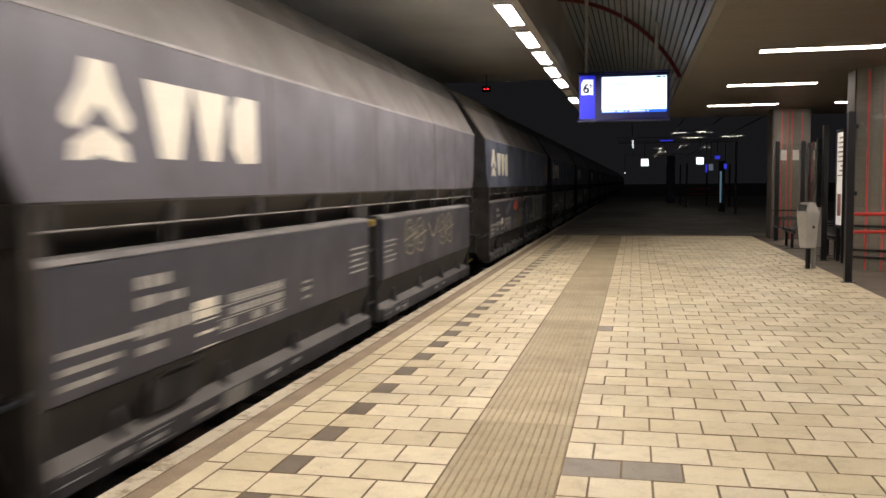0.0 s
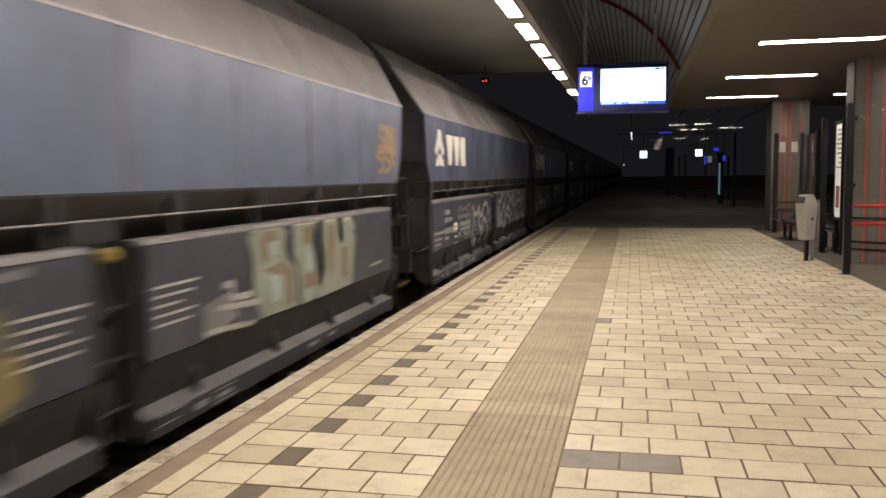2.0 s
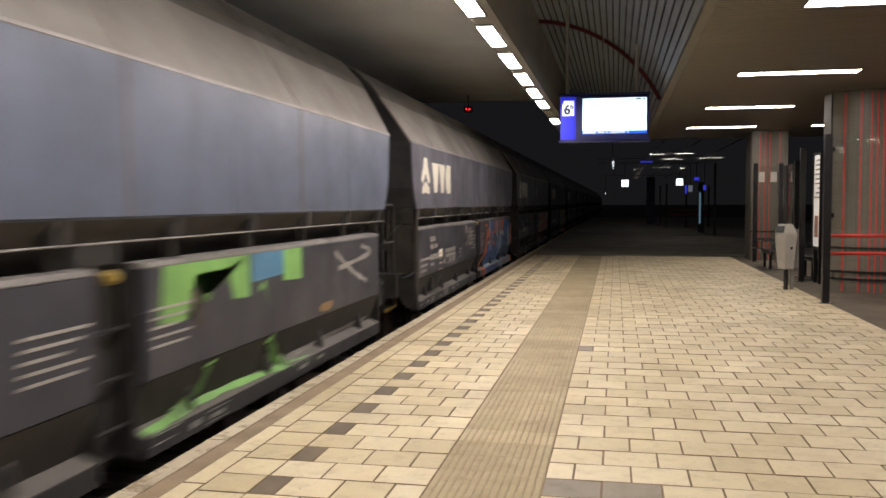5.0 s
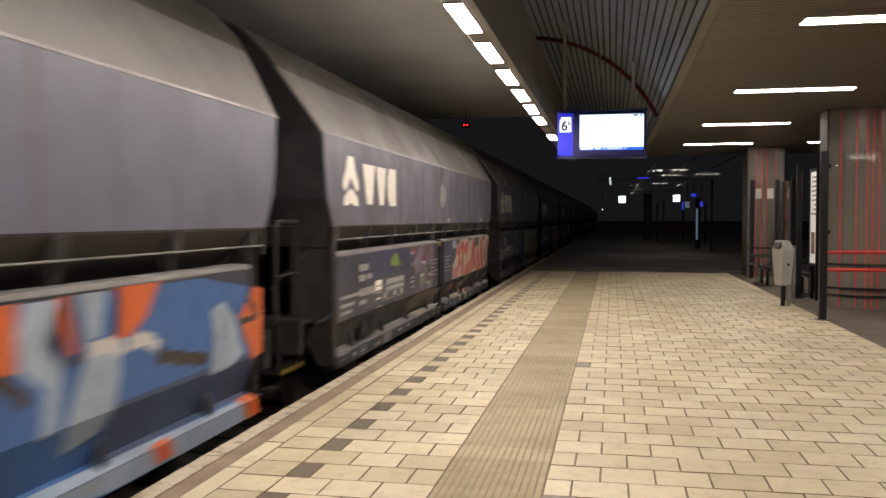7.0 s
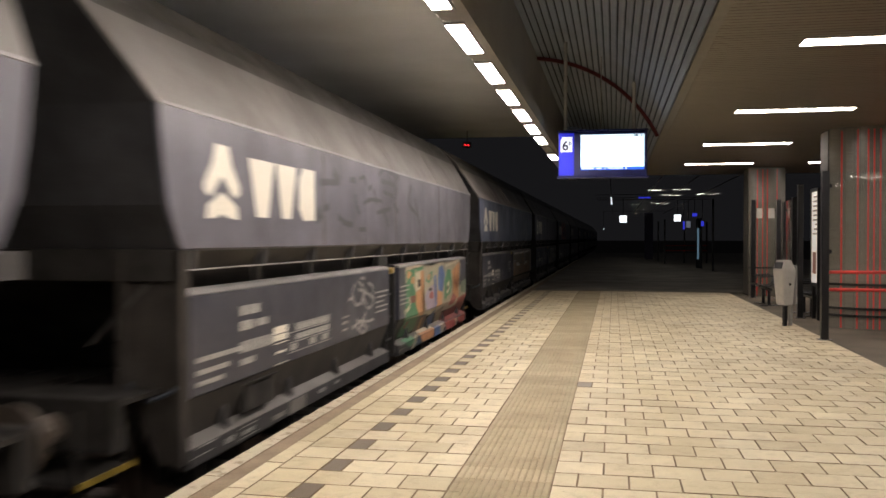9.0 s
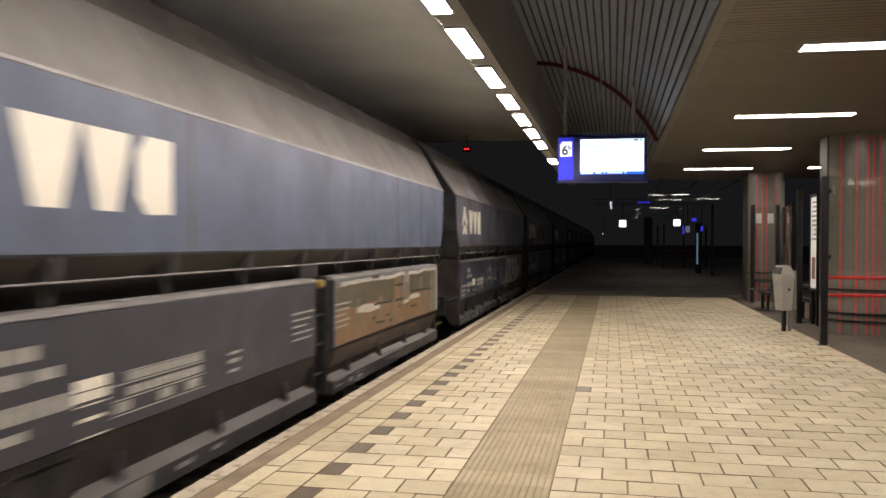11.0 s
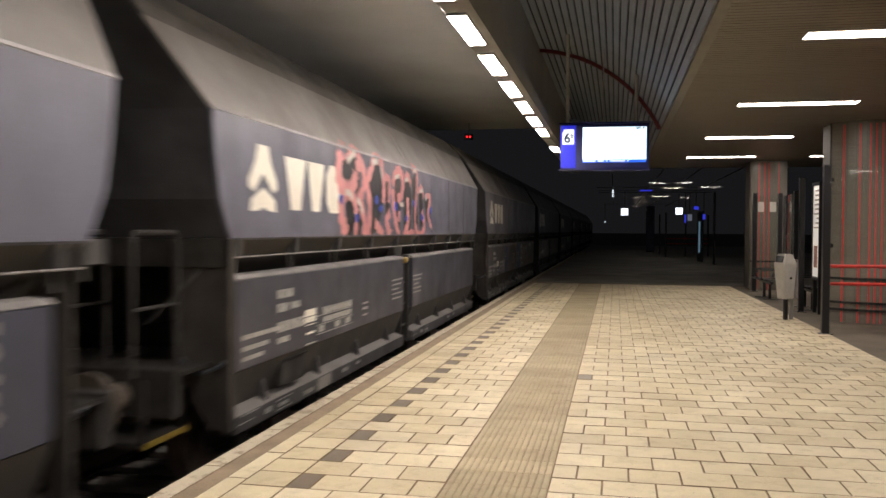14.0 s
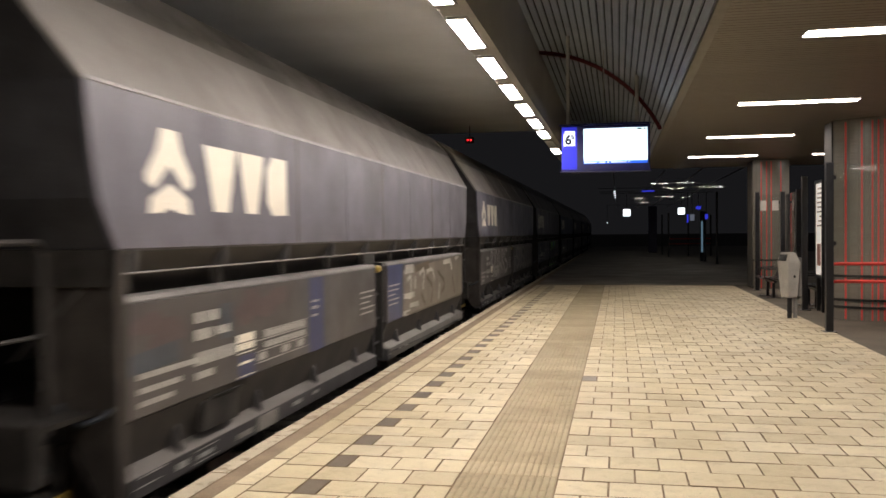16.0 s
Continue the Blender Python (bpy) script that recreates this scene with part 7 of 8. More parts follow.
def art_9(w):
    s = Spray(True)
    s.fill([(2.7, 2.22), (2.82, 2.26), (3.12, 2.33), (3.34, 2.26), (3.2, 2.15), (3.04, 1.97), (2.82, 1.93), (2.7, 2.02)], *C_SOOT)
    s.fill([(2.82, 1.86), (3.04, 1.83), (3.2, 1.76), (3.14, 1.56), (2.97, 1.43), (2.83, 1.45)], *C_SOOT)
    s.fill([(3.16, 2.12), (3.3, 2.2), (3.32, 1.96), (3.2, 1.87)], *C_SOOT)
    s.fill([(3.2, 1.76), (3.38, 1.79), (3.46, 1.61), (3.28, 1.44), (3.16, 1.44)], *C_SOOT)
    s.fill([(3.71, 2.27), (4.03, 2.41), (4.21, 2.3), (4.27, 2.08), (4.34, 1.85), (4.14, 1.57), (3.95, 1.46), (3.75, 1.43), (3.67, 1.86)], *C_SOOT)
    s.fill([(4.41, 2.09), (4.62, 2.16), (4.66, 1.65), (4.46, 1.63)], *C_SOOT)
    s.fill([(4.85, 2.2), (5.15, 2.27), (5.27, 2.01), (5.13, 1.43), (4.88, 1.68)], *C_SOOT)
    s.fill([(5.39, 2.19), (5.67, 2.25), (5.87, 1.99), (5.74, 1.46), (5.39, 1.48)], *C_SOOT)
    s.fill([(5.86, 2.21), (6.11, 2.35), (6.26, 1.6), (5.99, 1.45)], *C_SOOT)
    s.fill([(6.29, 2.04), (6.52, 2.12), (6.64, 1.61), (6.37, 1.51)], *C_SOOT)
    s.fill([(6.68, 1.94), (6.97, 1.99), (7.06, 1.68), (6.8, 1.61)], *C_SOOT)
    s.stroke([(2.88, 2.33), (2.71, 2.34), (2.6, 2.24), (2.57, 2.08), (2.66, 1.96), (2.91, 1.93), (3.1, 1.99), (3.18, 2.13)], 0.2, *C_PINK)
    s.stroke([(2.86, 2.25), (3.0, 2.34), (3.16, 2.39), (3.3, 2.32), (3.35, 2.22)], 0.12, *C_PINK)
    s.stroke([(2.75, 1.89), (2.64, 1.71), (2.74, 1.54), (2.86, 1.43)], 0.2, *C_PINK)
    s.stroke([(2.86, 1.88), (3.06, 1.86), (3.18, 1.71), (3.16, 1.44)], 0.13, *C_PINK)
    s.stroke([(3.18, 2.19), (3.44, 2.23), (3.49, 2.02), (3.38, 1.81), (3.62, 1.43)], 0.15, *C_PINK)
    s.stroke([(3.27, 1.93), (3.37, 1.78), (3.51, 1.61), (3.44, 1.43)], 0.12, *C_PINK)
    s.stroke([(3.59, 2.07), (3.73, 1.78), (3.66, 1.42)], 0.15, *C_PINK)
    s.stroke([(3.54, 2.01), (3.78, 2.2), (3.95, 2.35), (4.21, 2.34), (4.36, 2.09), (4.32, 1.83)], 0.14, *C_PINK)
    s.stroke([(3.95, 1.58), (4.12, 1.51), (4.34, 1.42)], 0.13, *C_PINK)
    s.stroke([(4.45, 2.17), (4.62, 2.11), (4.58, 1.84)], 0.1, *C_PINK)
    s.stroke([(4.63, 1.73), (4.48, 1.58), (4.7, 1.42)], 0.14, *C_PINK)
    s.stroke([(4.8, 2.08), (4.92, 2.24), (5.14, 2.29), (5.34, 2.17), (5.23, 1.95), (5.02, 1.92)], 0.13, *C_PINK)
    s.stroke([(4.8, 2.03), (4.86, 1.73), (5.1, 1.41)], 0.13, *C_PINK)
    s.stroke([(5.13, 1.75), (5.1, 1.61)], 0.12, *C_PINK)
    s.stroke([(5.42, 2.2), (5.6, 2.26), (5.8, 2.15)], 0.1, *C_PINK)
    s.stroke([(5.59, 1.95), (5.61, 1.59), (5.39, 1.41), (5.99, 1.45)], 0.13, *C_PINK)
    s.stroke([(5.88, 2.34), (6.03, 2.41), (6.18, 2.24), (6.04, 1.6), (6.3, 1.41)], 0.1, *C_PINK)
    s.stroke([(6.25, 2.06), (6.48, 2.13), (6.62, 1.97)], 0.09, *C_PINK)
    s.stroke([(6.34, 1.41), (6.66, 1.54), (6.48, 1.78)], 0.1, *C_PINK)
    s.stroke([(6.74, 2.01), (7.08, 2.0), (6.91, 1.74), (7.19, 1.52)], 0.09, *C_PINK)
    s.stroke([(2.86, 2.24), (3.0, 2.3), (3.16, 2.37)], 0.07, *C_WHITE)
    s.stroke([(2.78, 1.9), (2.95, 1.89), (3.03, 1.83)], 0.07, *C_WHITE)
    s.stroke([(3.2, 1.83), (3.3, 1.8), (3.42, 1.69)], 0.07, *C_WHITE)
    s.stroke([(3.83, 2.29), (4.01, 2.33), (4.08, 2.31)], 0.07, *C_WHITE)
    s.stroke([(4.19, 2.26), (4.27, 2.13)], 0.05, *C_WHITE)
    s.stroke([(5.13, 1.84), (5.35, 1.84)], 0.05, *C_WHITE)
    s.stroke([(4.88, 2.18), (5.12, 2.22)], 0.05, *C_WHITE)
    s.stroke([(5.42, 2.17), (5.63, 2.21)], 0.05, *C_WHITE)
    s.stroke([(5.93, 2.33), (6.11, 2.36)], 0.05, *C_WHITE)
    s.stroke([(6.33, 2.06), (6.56, 2.1)], 0.05, *C_WHITE)
    s.stroke([(6.72, 2.04), (6.8, 1.95)], 0.05, *C_WHITE)
    s.blob(2.63, 1.82, 0.075, 0.055, *C_COBALT, 0.2)
    s.blob(3.2, 1.62, 0.075, 0.055, *C_COBALT, 0.2)
    s.blob(4.0, 1.86, 0.075, 0.055, *C_COBALT, 0.2)
    s.blob(4.19, 1.76, 0.075, 0.055, *C_COBALT, 0.2)
    s.blob(4.92, 1.81, 0.075, 0.055, *C_COBALT, 0.2)
    s.blob(5.95, 1.88, 0.075, 0.055, *C_COBALT, 0.2)
    s.blob(5.5, 1.66, 0.075, 0.055, *C_COBALT, 0.2)
    s.blob(6.48, 1.68, 0.075, 0.055, *C_COBALT, 0.2)
    s.blob(7.08, 1.8, 0.075, 0.055, *C_COBALT, 0.2)
    s.put(w, "big pink and black bubble graffiti with white shine")


def art_10(w):
    s = Spray()
    for u, v in ((0.35, 0.95), (0.62, 0.88), (0.5, 0.78), (1.85, 0.98), (2.15, 0.92), (1.75, 0.88), (2.4, 1.0)):
        s.blob(u, v, 0.20, 0.08, "faded_red", (0.078, 0.054, 0.056), 0.3)
    s.fill([(3.14, FLAP0), (3.53, FLAP0), (3.54, 1.09), (3.14, 1.09)], *C_NAVYB)
    s.fill([(0.1, 0.66), (0.72, 0.68), (0.7, 0.82), (0.1, 0.78)], "dusk_teal", (0.045, 0.055, 0.07))
    s.fill([(1.3, 0.74), (1.5, 0.74), (1.5, 1.0), (1.3, 1.0)], "dusk_teal", (0.045, 0.055, 0.07))
    s.fill([(1.6, FLAP0), (1.88, FLAP0), (1.88, 0.57), (1.6, 0.57)], *C_NAVYB)
    s.put(w, "faded red and navy patches")
    s = Spray()
    s.fill([(5.98, 1.1), (6.71, 1.11), (6.68, 0.38), (5.95, 0.37)], *C_NAVYB)
    s.fill([(6.76, 1.01), (11.19, 1.11), (11.15, 0.36), (6.74, 0.37)], *C_TAUPE)
    s.fill([(6.89, 1.07), (7.36, 1.07), (7.35, 0.95), (6.83, 0.95)], *C_CHALK)
    s.fill([(7.43, 1.05), (8.4, 1.08), (8.32, 0.96), (7.49, 0.95)], *C_UMBER)
    s.stroke([(6.98, 0.86), (7.18, 0.89), (7.17, 0.66)], 0.06, *C_CHALK)
    s.stroke([(6.78, 0.65), (7.37, 0.64)], 0.06, *C_CHALK)
    s.stroke([(7.45, 0.89), (7.45, 0.72)], 0.06, *C_CHALK)
    s.stroke([(7.71, 0.91), (8.01, 0.95), (7.92, 0.67)], 0.06, *C_CHALK)
    s.stroke([(8.2, 0.92), (8.6, 0.94), (8.76, 0.76)], 0.06, *C_CHALK)
    s.stroke([(7.1, 0.5), (7.65, 0.49)], 0.06, *C_CHALK)
    s.stroke([(6.74, 0.42), (7.13, 0.41)], 0.06, *C_CHALK)
    s.stroke([(7.4, 0.5), (7.65, 0.38)], 0.06, *C_CHALK)
    s.stroke([(9.16, 0.7), (9.06, 0.44)], 0.06, *C_CHALK)
    s.stroke([(9.45, 1.02), (10.09, 1.03)], 0.07, *C_WHITE)
    s.stroke([(10.51, 1.05), (10.84, 1.1)], 0.07, *C_WHITE)
    s.stroke([(10.09, 1.0), (10.18, 0.88)], 0.07, *C_WHITE)
    s.stroke([(6.78, 0.65), (7.2, 0.63)], 0.07, *C_WHITE)
    s.stroke([(8.19, 0.85), (8.59, 0.65), (8.46, 0.43)], 0.07, *C_UMBER)
    s.stroke([(8.99, 0.9), (9.53, 0.68), (9.24, 0.51)], 0.07, *C_UMBER)
    s.stroke([(10.23, 0.76), (10.43, 0.47)], 0.07, *C_UMBER)
    s.stroke([(7.8, 0.62), (8.06, 0.43)], 0.07, *C_UMBER)
    s.fill([(6.02, 0.14), (7.6, 0.12), (11.14, 0.1), (11.13, -0.06), (7.59, -0.03), (6.02, 0.01)], *C_CHALKD)
    s.fill([(6.02, -0.01), (7.59, -0.04), (11.13, -0.08), (11.12, -0.23), (6.3, -0.18)], *C_DUNG)
    s.put(w, "brown and bone scribble graffiti")


def art_11(w):
    s = Spray()
    s.scrawl(1.5, 4.6, 0.5, 1.08, 5, 0.10, "silver", SILVER)
    s.fill([(6.4, 0.5), (8.3, 0.5), (8.2, 1.1), (6.5, 1.1)], "ash", (0.12, 0.125, 0.13))
    s.scrawl(6.6, 10.8, 0.5, 1.08, 6, 0.10, "bone_dim", (0.22, 0.21, 0.19))
    s.put(w, "silver scribble graffiti")


def art_none(w):
    pass


#       hopper, flaps, graffiti
FLEET = {-1: ("mauve", "grey", art_none), 0: ("grey", "mauve", art_0), 1: ("blue", "mauve", art_1), 2: ("navy", "navy", art_2), 3: ("blue", "mauve", art_3),
         4: ("mauve", "mauve", art_4), 5: ("grey", "mauve", art_5), 6: ("grey", "mauve", art_6), 7: ("blue", "mauve", art_7), 8: ("mauve", "blue", art_8),
         9: ("mauve", "mauve", art_9), 10: ("grey", "grey", art_10), 11: ("mauve", "grey", art_11), 12: ("grey", "mauve", art_3), 13: ("blue", "mauve", art_none),
         14: ("grey", "grey", art_none), 15: ("mauve", "mauve", art_none), 16: ("grey", "mauve", art_none)}
LOOKS = {"navy": "navy-blue", "grey": "grey", "blue": "blue-grey", "mauve": "slate-blue"}
WAGONS = {}


def flipped(ob, y):
    """Turn a part about, for the wagon's other end."""
    ob.matrix_basis = Matrix.Translation((0, y, 0)) @ Matrix.Diagonal((1, -1, 1, 1))
    return ob


def wagon(k):
    upper, lower, art = FLEET[k]
    random.seed(40 + k)
    p, q = PAINTS[upper], FLAPS[lower]
    w = thing("hopper_wagon", TRACK, 3.57 + PITCH * k, 0, f"{LOOKS[upper]} steel hopper wagon of a passing goods train" + ("" if art is art_none else ", sprayed with graffiti"),
              "goods wagon", "wagons of the goods train")
    body = part("hopper_side", shared(("hopper_side", upper), hopper_side, p), None, w)
    part("hopper_side", shared(("hopper_back", upper), hopper_back, p), None, w)
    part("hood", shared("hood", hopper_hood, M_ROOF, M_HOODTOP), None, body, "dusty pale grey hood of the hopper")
    part("hood_rim", shared("hood_rim", hood_rim, M_RIM), None, body, "pale worn rim under the hood")
    part("hopper_floor", shared("hopper_floor", hopper_floor, M_SLOPE), None, w)
    for i in range(1, 8):
        part("weld_seam", shared(("weld_seam", upper if i % 2 else "rust"), seam, p if i % 2 else M_SEAM), None, body).location.y = LONG * i / 8
    for i in (2, 4, 6):
        part("hood_band", shared("hood_band", hood_band, M_ROOF), None, body).location.y = LONG * i / 8
    part("emblem", shared("emblem", emblem, M_EMBLEM), None, body, "big white owner's emblem and blocks")
    for near in (True, False):
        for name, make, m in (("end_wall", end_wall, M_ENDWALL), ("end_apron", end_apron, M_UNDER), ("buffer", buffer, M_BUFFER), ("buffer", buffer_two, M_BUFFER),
                              ("end_frame", end_frame, M_UNDER), ("end_plate", end_plate, M_ENDPLATE),
                              ("end_post", end_post, M_ENDPLATE), ("end_stiffener", end_stiffener, M_ENDPLATE), ("air_hose", air_hose, M_HOSE)):
            if name == "end_post" and not near:
                continue
            ob = part(name, shared((name, make), make, m), None, w)
            if not near:
                flipped(ob, LONG)
    if k not in (6, 8):
        for x in (1.20, 0.62):
            part("end_rail", shared("end_rail", end_rail, M_ENDRAIL), None, w).location.x = x
    part("step", shared("step", step, M_UNDER), None, w)
    built("step_edge", [(1.171, 1.185, -0.70, -0.09, -0.025, 0.014)], M_YELLOW, w, "yellow edge of the step")
    built("end_board", [(1.22, 1.26, LONG + 0.03, LONG + 0.5, 1.28, 1.43)], M_SOLE, w, "grey board at the wagon's end")
    l1, l2 = 5.31, 5.33
    for name, y, length in (("flap", P1, l1), ("flap", P2, l2)):
        f = part(name, shared((name, lower, y), lambda bm, length=length: side_flap(bm, length), q), None, w)
        f.location.y = y
        part("ledge", shared(("ledge", y), lambda bm, length=length: prism(bm, [(1.489, 1.102), (1.489, 1.108), (1.462, 1.134), (1.34, 1.142), (1.34, 1.102)], 0, length), M_DUST), None, f, "dusty top ledge")
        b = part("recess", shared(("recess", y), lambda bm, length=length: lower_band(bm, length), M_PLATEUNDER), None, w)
        b.location.y = y
        s = part("solebar", shared(("solebar", y), lambda bm, length=length: solebar(bm, length), M_SOLE, M_SOLEDUST), None, w, "grimy solebar")
        s.location.y = y
        if y == P1:
            for nm, mk in (("marks_left", stencil_left), ("marks_block", stencil_block), ("marks_table", stencil_table), ("marks_small", stencil_small), ("marks_notes", stencil_notes)):
                ob = part("stencil", shared(nm, mk, M_EMBLEM if mk is stencil_block else M_STENCIL), None, f, "small white stencilled marks", "stuff")
                if mk is stencil_small and k == 10:     # higher up on this wagon
                    ob.location = (0, -0.27, 0.22)
        else:
            part("stencil", shared("notes_two", stencil_notes_two, M_STENCIL), None, f, "small white stencilled marks", "stuff")
        part("stencil", shared("stencil_sole", stencil_sole, M_STENCIL), None, s, "small white stencilled marks", "stuff")
        if y == P1:
            part("stencil", shared("stencil_plate", stencil_plate, M_PLATE), None, s, "pale worn plates", "stuff")
    rail = part("handrail", shared("handrail", lambda bm: box(bm, 1.45, 1.475, 0.02, LONG - 0.02, 1.270, 1.284, bevel=0.004), M_DUST), None, w)
    for i in range(10):
        b = part("bracket", shared("bracket", bracket, M_SOLE), None, w)
        b.location.y = 0.2 + 1.241 * i
        part("strut", shared("strut", lambda bm: box(bm, 1.36, 1.42, -0.03, 0.03, 1.152, 1.265), M_UNDER), None, w).location.y = 0.2 + 1.241 * i
    # the gap between the flaps, its shade painted near black
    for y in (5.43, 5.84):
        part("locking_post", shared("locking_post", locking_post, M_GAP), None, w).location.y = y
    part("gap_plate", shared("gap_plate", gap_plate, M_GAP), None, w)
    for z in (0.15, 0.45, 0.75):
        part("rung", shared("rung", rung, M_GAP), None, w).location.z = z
    c = part("catch", shared("catch", catch, M_YELLOW), None, w, "yellow catch between the flaps")
    c.location.y = 5.56
    part("brake_box", shared("brake_box", wheel_box, M_UNDER), None, w)
    for y in (1.9, LONG - 1.9):
        b = part("bogie", shared("bogie", bogie_frame, M_UNDER), None, w)
        b.location.y = y
        for dy in (-0.9, 0.9):
            wh = part("wheelset", shared("wheelset", wheel, M_RAIL), None, b)
            wh.location = (0, dy, -0.30)
    part("centre_sill", shared("centre_sill", lambda bm: box(bm, -0.3, 0.3, 0.3, LONG - 0.3, 0.05, 0.4), M_UNDER), None, w)
    art(w)
    WAGONS[k] = w


for k in FLEET:
    wagon(k)

# white tag on the end wall of one wagon
s = Spray()
bm = bmesh.new()
for a, b in (((0.75, 2.15), (1.05, 2.2)), ((1.05, 2.2), (0.8, 1.85)), ((0.8, 1.85), (0.7, 1.75)), ((0.75, 1.8), (1.1, 1.7)), ((1.22, 2.15), (1.15, 1.85)), ((1.14, 1.78), (1.13, 1.73))):
    d = Vector((b[0] - a[0], 0, b[1] - a[1])).normalized() * 0.018
    q = Vector((-d.z, 0, d.x))
    corners = (Vector((a[0], 0, a[1])) + q, Vector((b[0], 0, b[1])) + q, Vector((b[0], 0, b[1])) - q, Vector((a[0], 0, a[1])) - q)
    bm.faces.new([bm.verts.new((v.x, -0.166 - 0.19 * (v.z - 1.70), v.z)) for v in corners])
s.bm.free()
part("graffiti", bm, spray("white", WHITE), WAGONS[8], "thin white tag on the dark end wall")

# ---- paving, piece by piece ----


def slab(w, d, h=0.045, c=0.0025):
    """A paving piece with a worn edge, its corner at the origin and its top at 0."""
    vs, fs = [], []
    for z, i in ((-h, 0), (-c, 0), (0, c)):
        vs += [(i, i, z), (w - i, i, z), (w - i, d - i, z), (i, d - i, z)]
    for k in (0, 4):
        for i in range(4):
            fs.append((k + i, k + (i + 1) % 4, k + 4 + (i + 1) % 4, k + 4 + i))
    fs.append((8, 9, 10, 11))
    return vs, fs


def ribbed(w, d, n=14, h=0.045):
    """A tactile piece: flat ribs along its length with narrow grooves between them."""
    vs, fs = [], []
    out = [(0, -h)]
    p = w / n
    for i in range(n):
        out += [(p * (i + 0.03), -0.007), (p * (i + 0.15), 0), (p * (i + 0.80), 0), (p * (i + 0.94), -0.007)]
    out.append((w, -h))
    m = len(out)
    for y in (0, d):
        vs += [(x, y, z) for x, z in out]
    for i in range(m):
        j = (i + 1) % m
        fs.append((i, j, m + j, m + i))
    fs += [tuple(range(m))[::-1], tuple(range(m, 2 * m))]
    return vs, fs


def grooved(me, material):
    """Dirt lies in the grooves: every face but the ribs' tops takes it."""
    me.materials.append(material)
    for f in me.polygons:
        zs = [me.vertices[i].co.z for i in f.vertices]
        if max(zs) < -0.005:
            f.material_index = 1


def dirty_sides(me):
    """Sand and dirt cling to the sides of a slab: all faces but its top, the last of nine."""
    me.materials.append(M_JOINT)
    for f in me.polygons:
        f.material_index = 0 if f.index % 9 == 8 else 1


PIECES = {}


def piece_mesh(w, d, material, rib=False):
    key = (round(w, 3), round(d, 3), material.name, rib)
    if key not in PIECES:
        me = bpy.data.meshes.new("tile")
        me.from_pydata(*((ribbed if rib else slab)(w, d)[0:1]), [], (ribbed if rib else slab)(w, d)[1])
        me.materials.append(material)
        if rib:
            grooved(me, M_GROOVE)
        else:
            dirty_sides(me)
        PIECES[key] = me
    return PIECES[key]


random.seed(11)
pavement = thing("pavement", 0, 0, 0, "cream concrete tiles laid in running bond on the platform", "pavement", "", "structure")
tactile = thing("tactile_strip", 0, 0, 0, "ribbed ochre guide strip let into the platform tiles", "tactile paving", "", "structure")
edging = thing("platform_edge", 0, 0, 0, "worn white coping with a brown band along the edge", "platform edge", "", "structure")
GAP = 0.007
rest = {"tile": ([], []), "rib": ([], [])}


def lay(x0, x1, y0, y1, kind, near):
    """One tile between four joints."""
    g = random.choice((0.002, 0.004, 0.008)) if kind == "rib" else GAP
    w, d = x1 - x0 - g, y1 - y0 - g - (0 if kind == "rib" else 0.003)
    x, y = x0 + g / 2, y0 + g / 2
    if kind == "rib":
        x, w = x0 + 0.001, x1 - x0 - 0.002
    z = random.uniform(-0.0003, 0.0003) if kind == "rib" else random.uniform(-0.0022, 0.0012)
    if near or kind in ("dark", "grey"):
        material = {"tile": M_TILE, "dark": M_DARK_TILE, "grey": M_GREY_TILE, "rib": M_RIB}[kind]
        ob = new("ribbed_tile" if kind == "rib" else "tile", piece_mesh(w, d, material, kind == "rib"))
        ob.parent = tactile if kind == "rib" else pavement
        ob.matrix_basis = Matrix.Translation((x, y, z)) @ (Euler((0, 0, 0)) if kind == "rib" else Euler((random.gauss(0, 0.002), random.gauss(0, 0.002), random.gauss(0, 0.004)))).to_matrix().to_4x4()
        return
    vs, fs = (ribbed if kind == "rib" else slab)(w, d)
    V, F = rest[kind]
    n = len(V)
    V += [(x + a, y + b, z + c) for a, b, c in vs]
    F += [tuple(n + i for i in f) for f in fs]


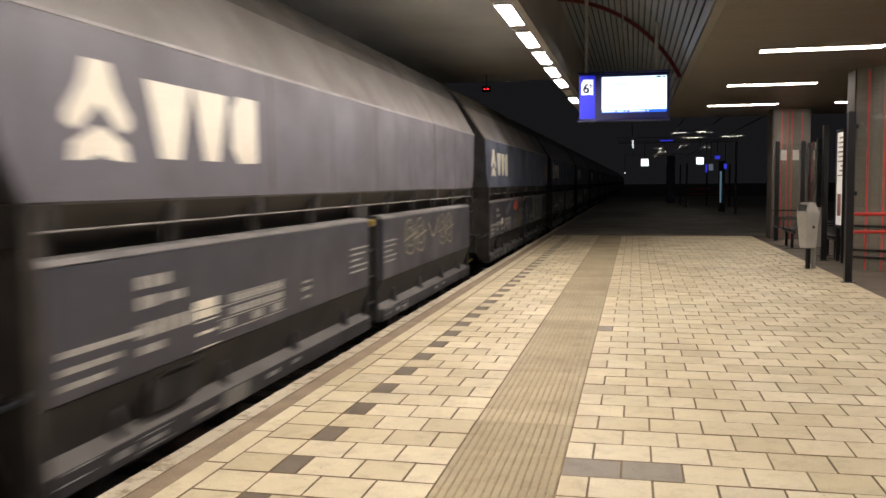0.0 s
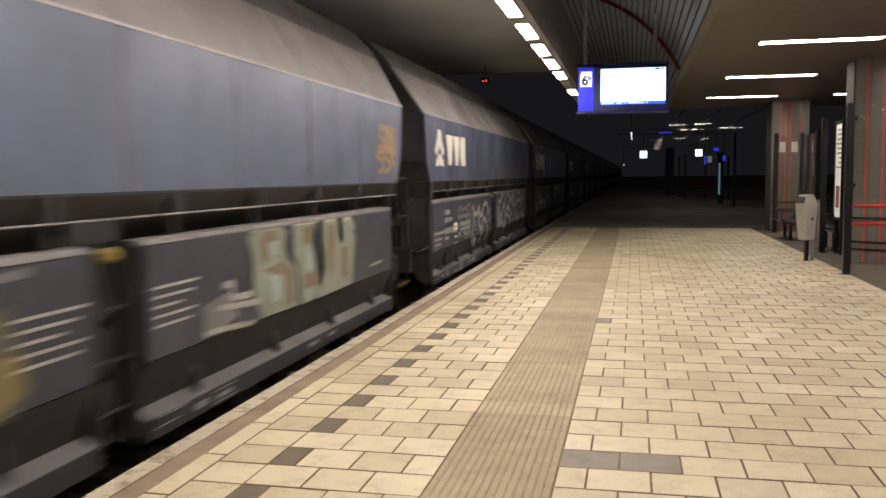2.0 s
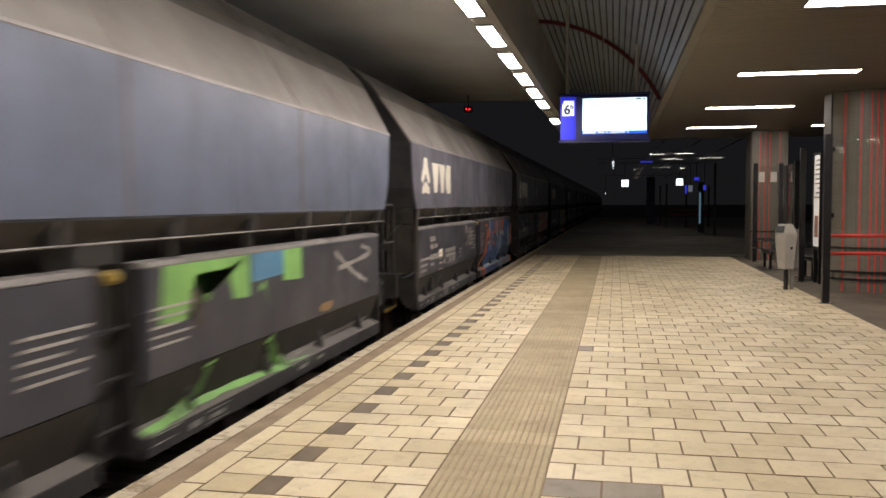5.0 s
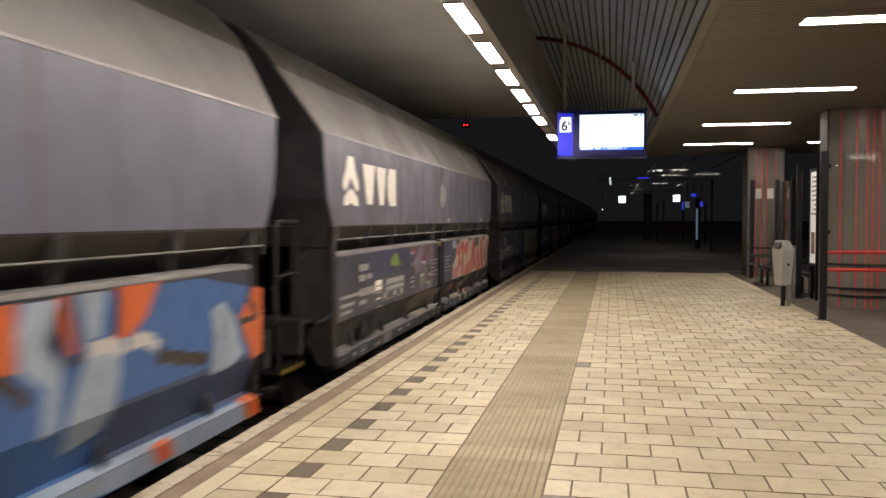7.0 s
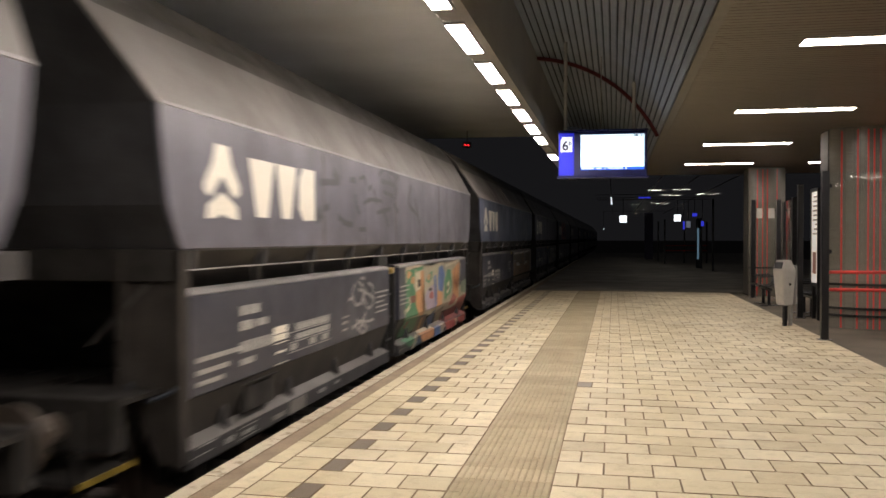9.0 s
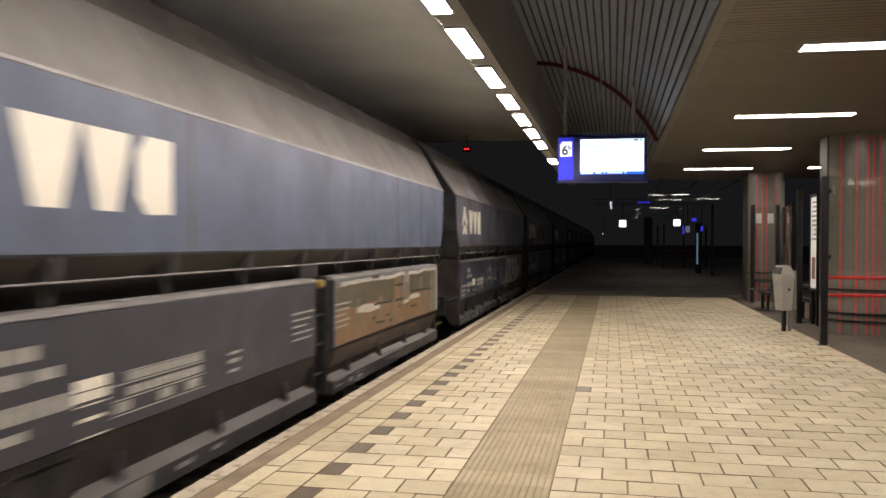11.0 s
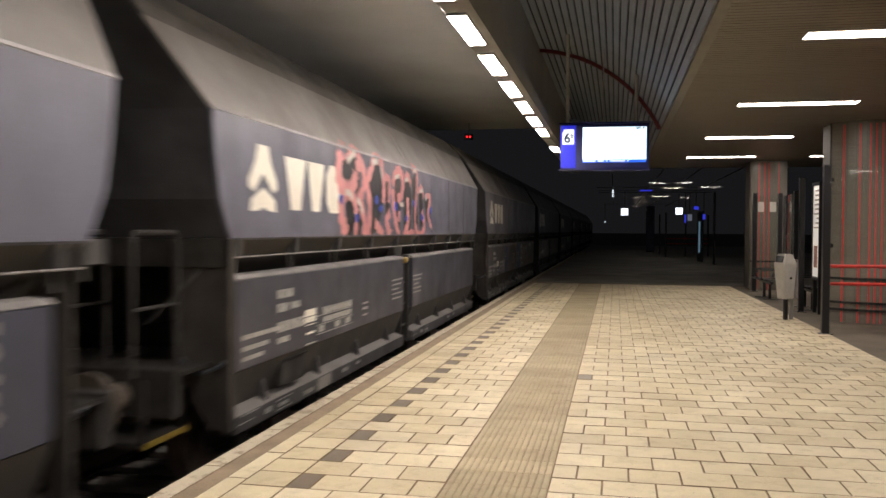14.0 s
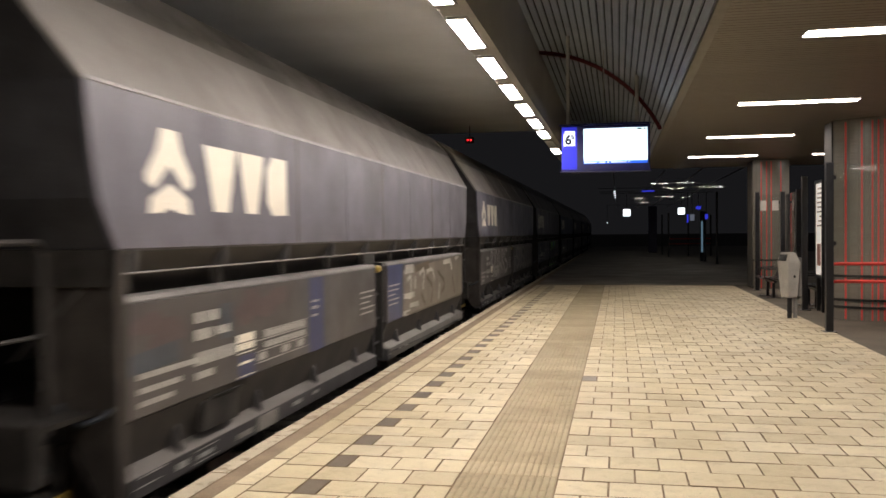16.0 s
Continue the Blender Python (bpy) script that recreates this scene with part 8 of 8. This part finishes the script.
NEAR_TILES = (3.3, 8.1)
first = int((NEAR - 4.09) / ROW)
for n in range(first, int((FAR - 4.09) / ROW)):
    y0, y1 = 4.09 + ROW * n, 4.09 + ROW * (n + 1)
    near = NEAR_TILES[0] < y0 < NEAR_TILES[1]
    # between the edge and the guide strip
    lay(-2.150, -1.868, y0, y1, "tile", near)
    if n % 2 == 0:
        cuts = (-1.868, -1.722, -1.424, -1.143, RIB0)
    else:
        cuts = (-1.868, -1.572, -1.273, RIB0)
    for i, (a, b) in enumerate(zip(cuts, cuts[1:])):
        lay(a, b, y0, y1, "dark" if n % 2 == 0 and i == 0 else "tile", near)
    # guide strip
    lay(RIB0, RIB1, y0, y1, "rib", near)
    # the wide part
    yb = y0 - 0.05
    cuts = [RIB1]
    x = -0.062 if n % 2 == 1 else -0.217
    while x < SIDE - 0.08:
        cuts.append(x)
        x += 0.311
    cuts.append(SIDE)
    for i, (a, b) in enumerate(zip(cuts, cuts[1:])):
        grey = (n == 1 and i < 2) or (n == 16 and i == 0)
        lay(a, b, yb, yb + ROW, "grey" if grey else "tile", near and a < 2.3)

for key, name, material, parent in (("tile", "tile_field", M_TILE_FAR, pavement), ("rib", "ribbed_field", M_RIB_FAR, tactile)):
    me = bpy.data.meshes.new(name)
    me.from_pydata(rest[key][0], [], rest[key][1])
    me.materials.append(material)
    if key == "rib":
        grooved(me, M_GROOVE)
    else:
        dirty_sides(me)
    ob = new(name, me)
    ob.parent = parent
    tagged(ob, "", "", "", "stuff")

# coping stones, brown band and border course
y = NEAR
while y < 60:
    ob = new("coping_stone", piece_mesh(0.128, 0.996, M_COPING))
    ob.parent = edging
    ob.matrix_basis = Matrix.Translation((EDGE, y, random.uniform(0.0, 0.003)))
    y += 1.0
built("brown_band", [(EDGE + 0.13, -2.288, NEAR, 60, -0.05, -0.003)], M_BAND, edging, "brown painted band")
y = NEAR
while y < FAR - 0.6:
    ob = new("border_tile", piece_mesh(0.129, random.choice((0.592, 0.587)), M_TILE))
    ob.parent = edging
    ob.matrix_basis = Matrix.Translation((-2.284, y, -0.001 + random.uniform(-0.001, 0.001)))
    y += 0.6
# upright face of the platform below the coping
built("edge_face", [(EDGE + 0.02, EDGE + 0.028, NEAR, 60, -0.99, -0.047)], M_CONCRETE, edging)


# ---- what moves ----


def gone(t):
    """How far the braking train has run, in metres."""
    return 9.248 * t - 0.06015 * t * t


def motions():
    for k, w in WAGONS.items():
        walk(w, [(0.5 * i, pose(TRACK, 3.57 + PITCH * k - gone(0.5 * i), 0)) for i in range(33)])


motions()
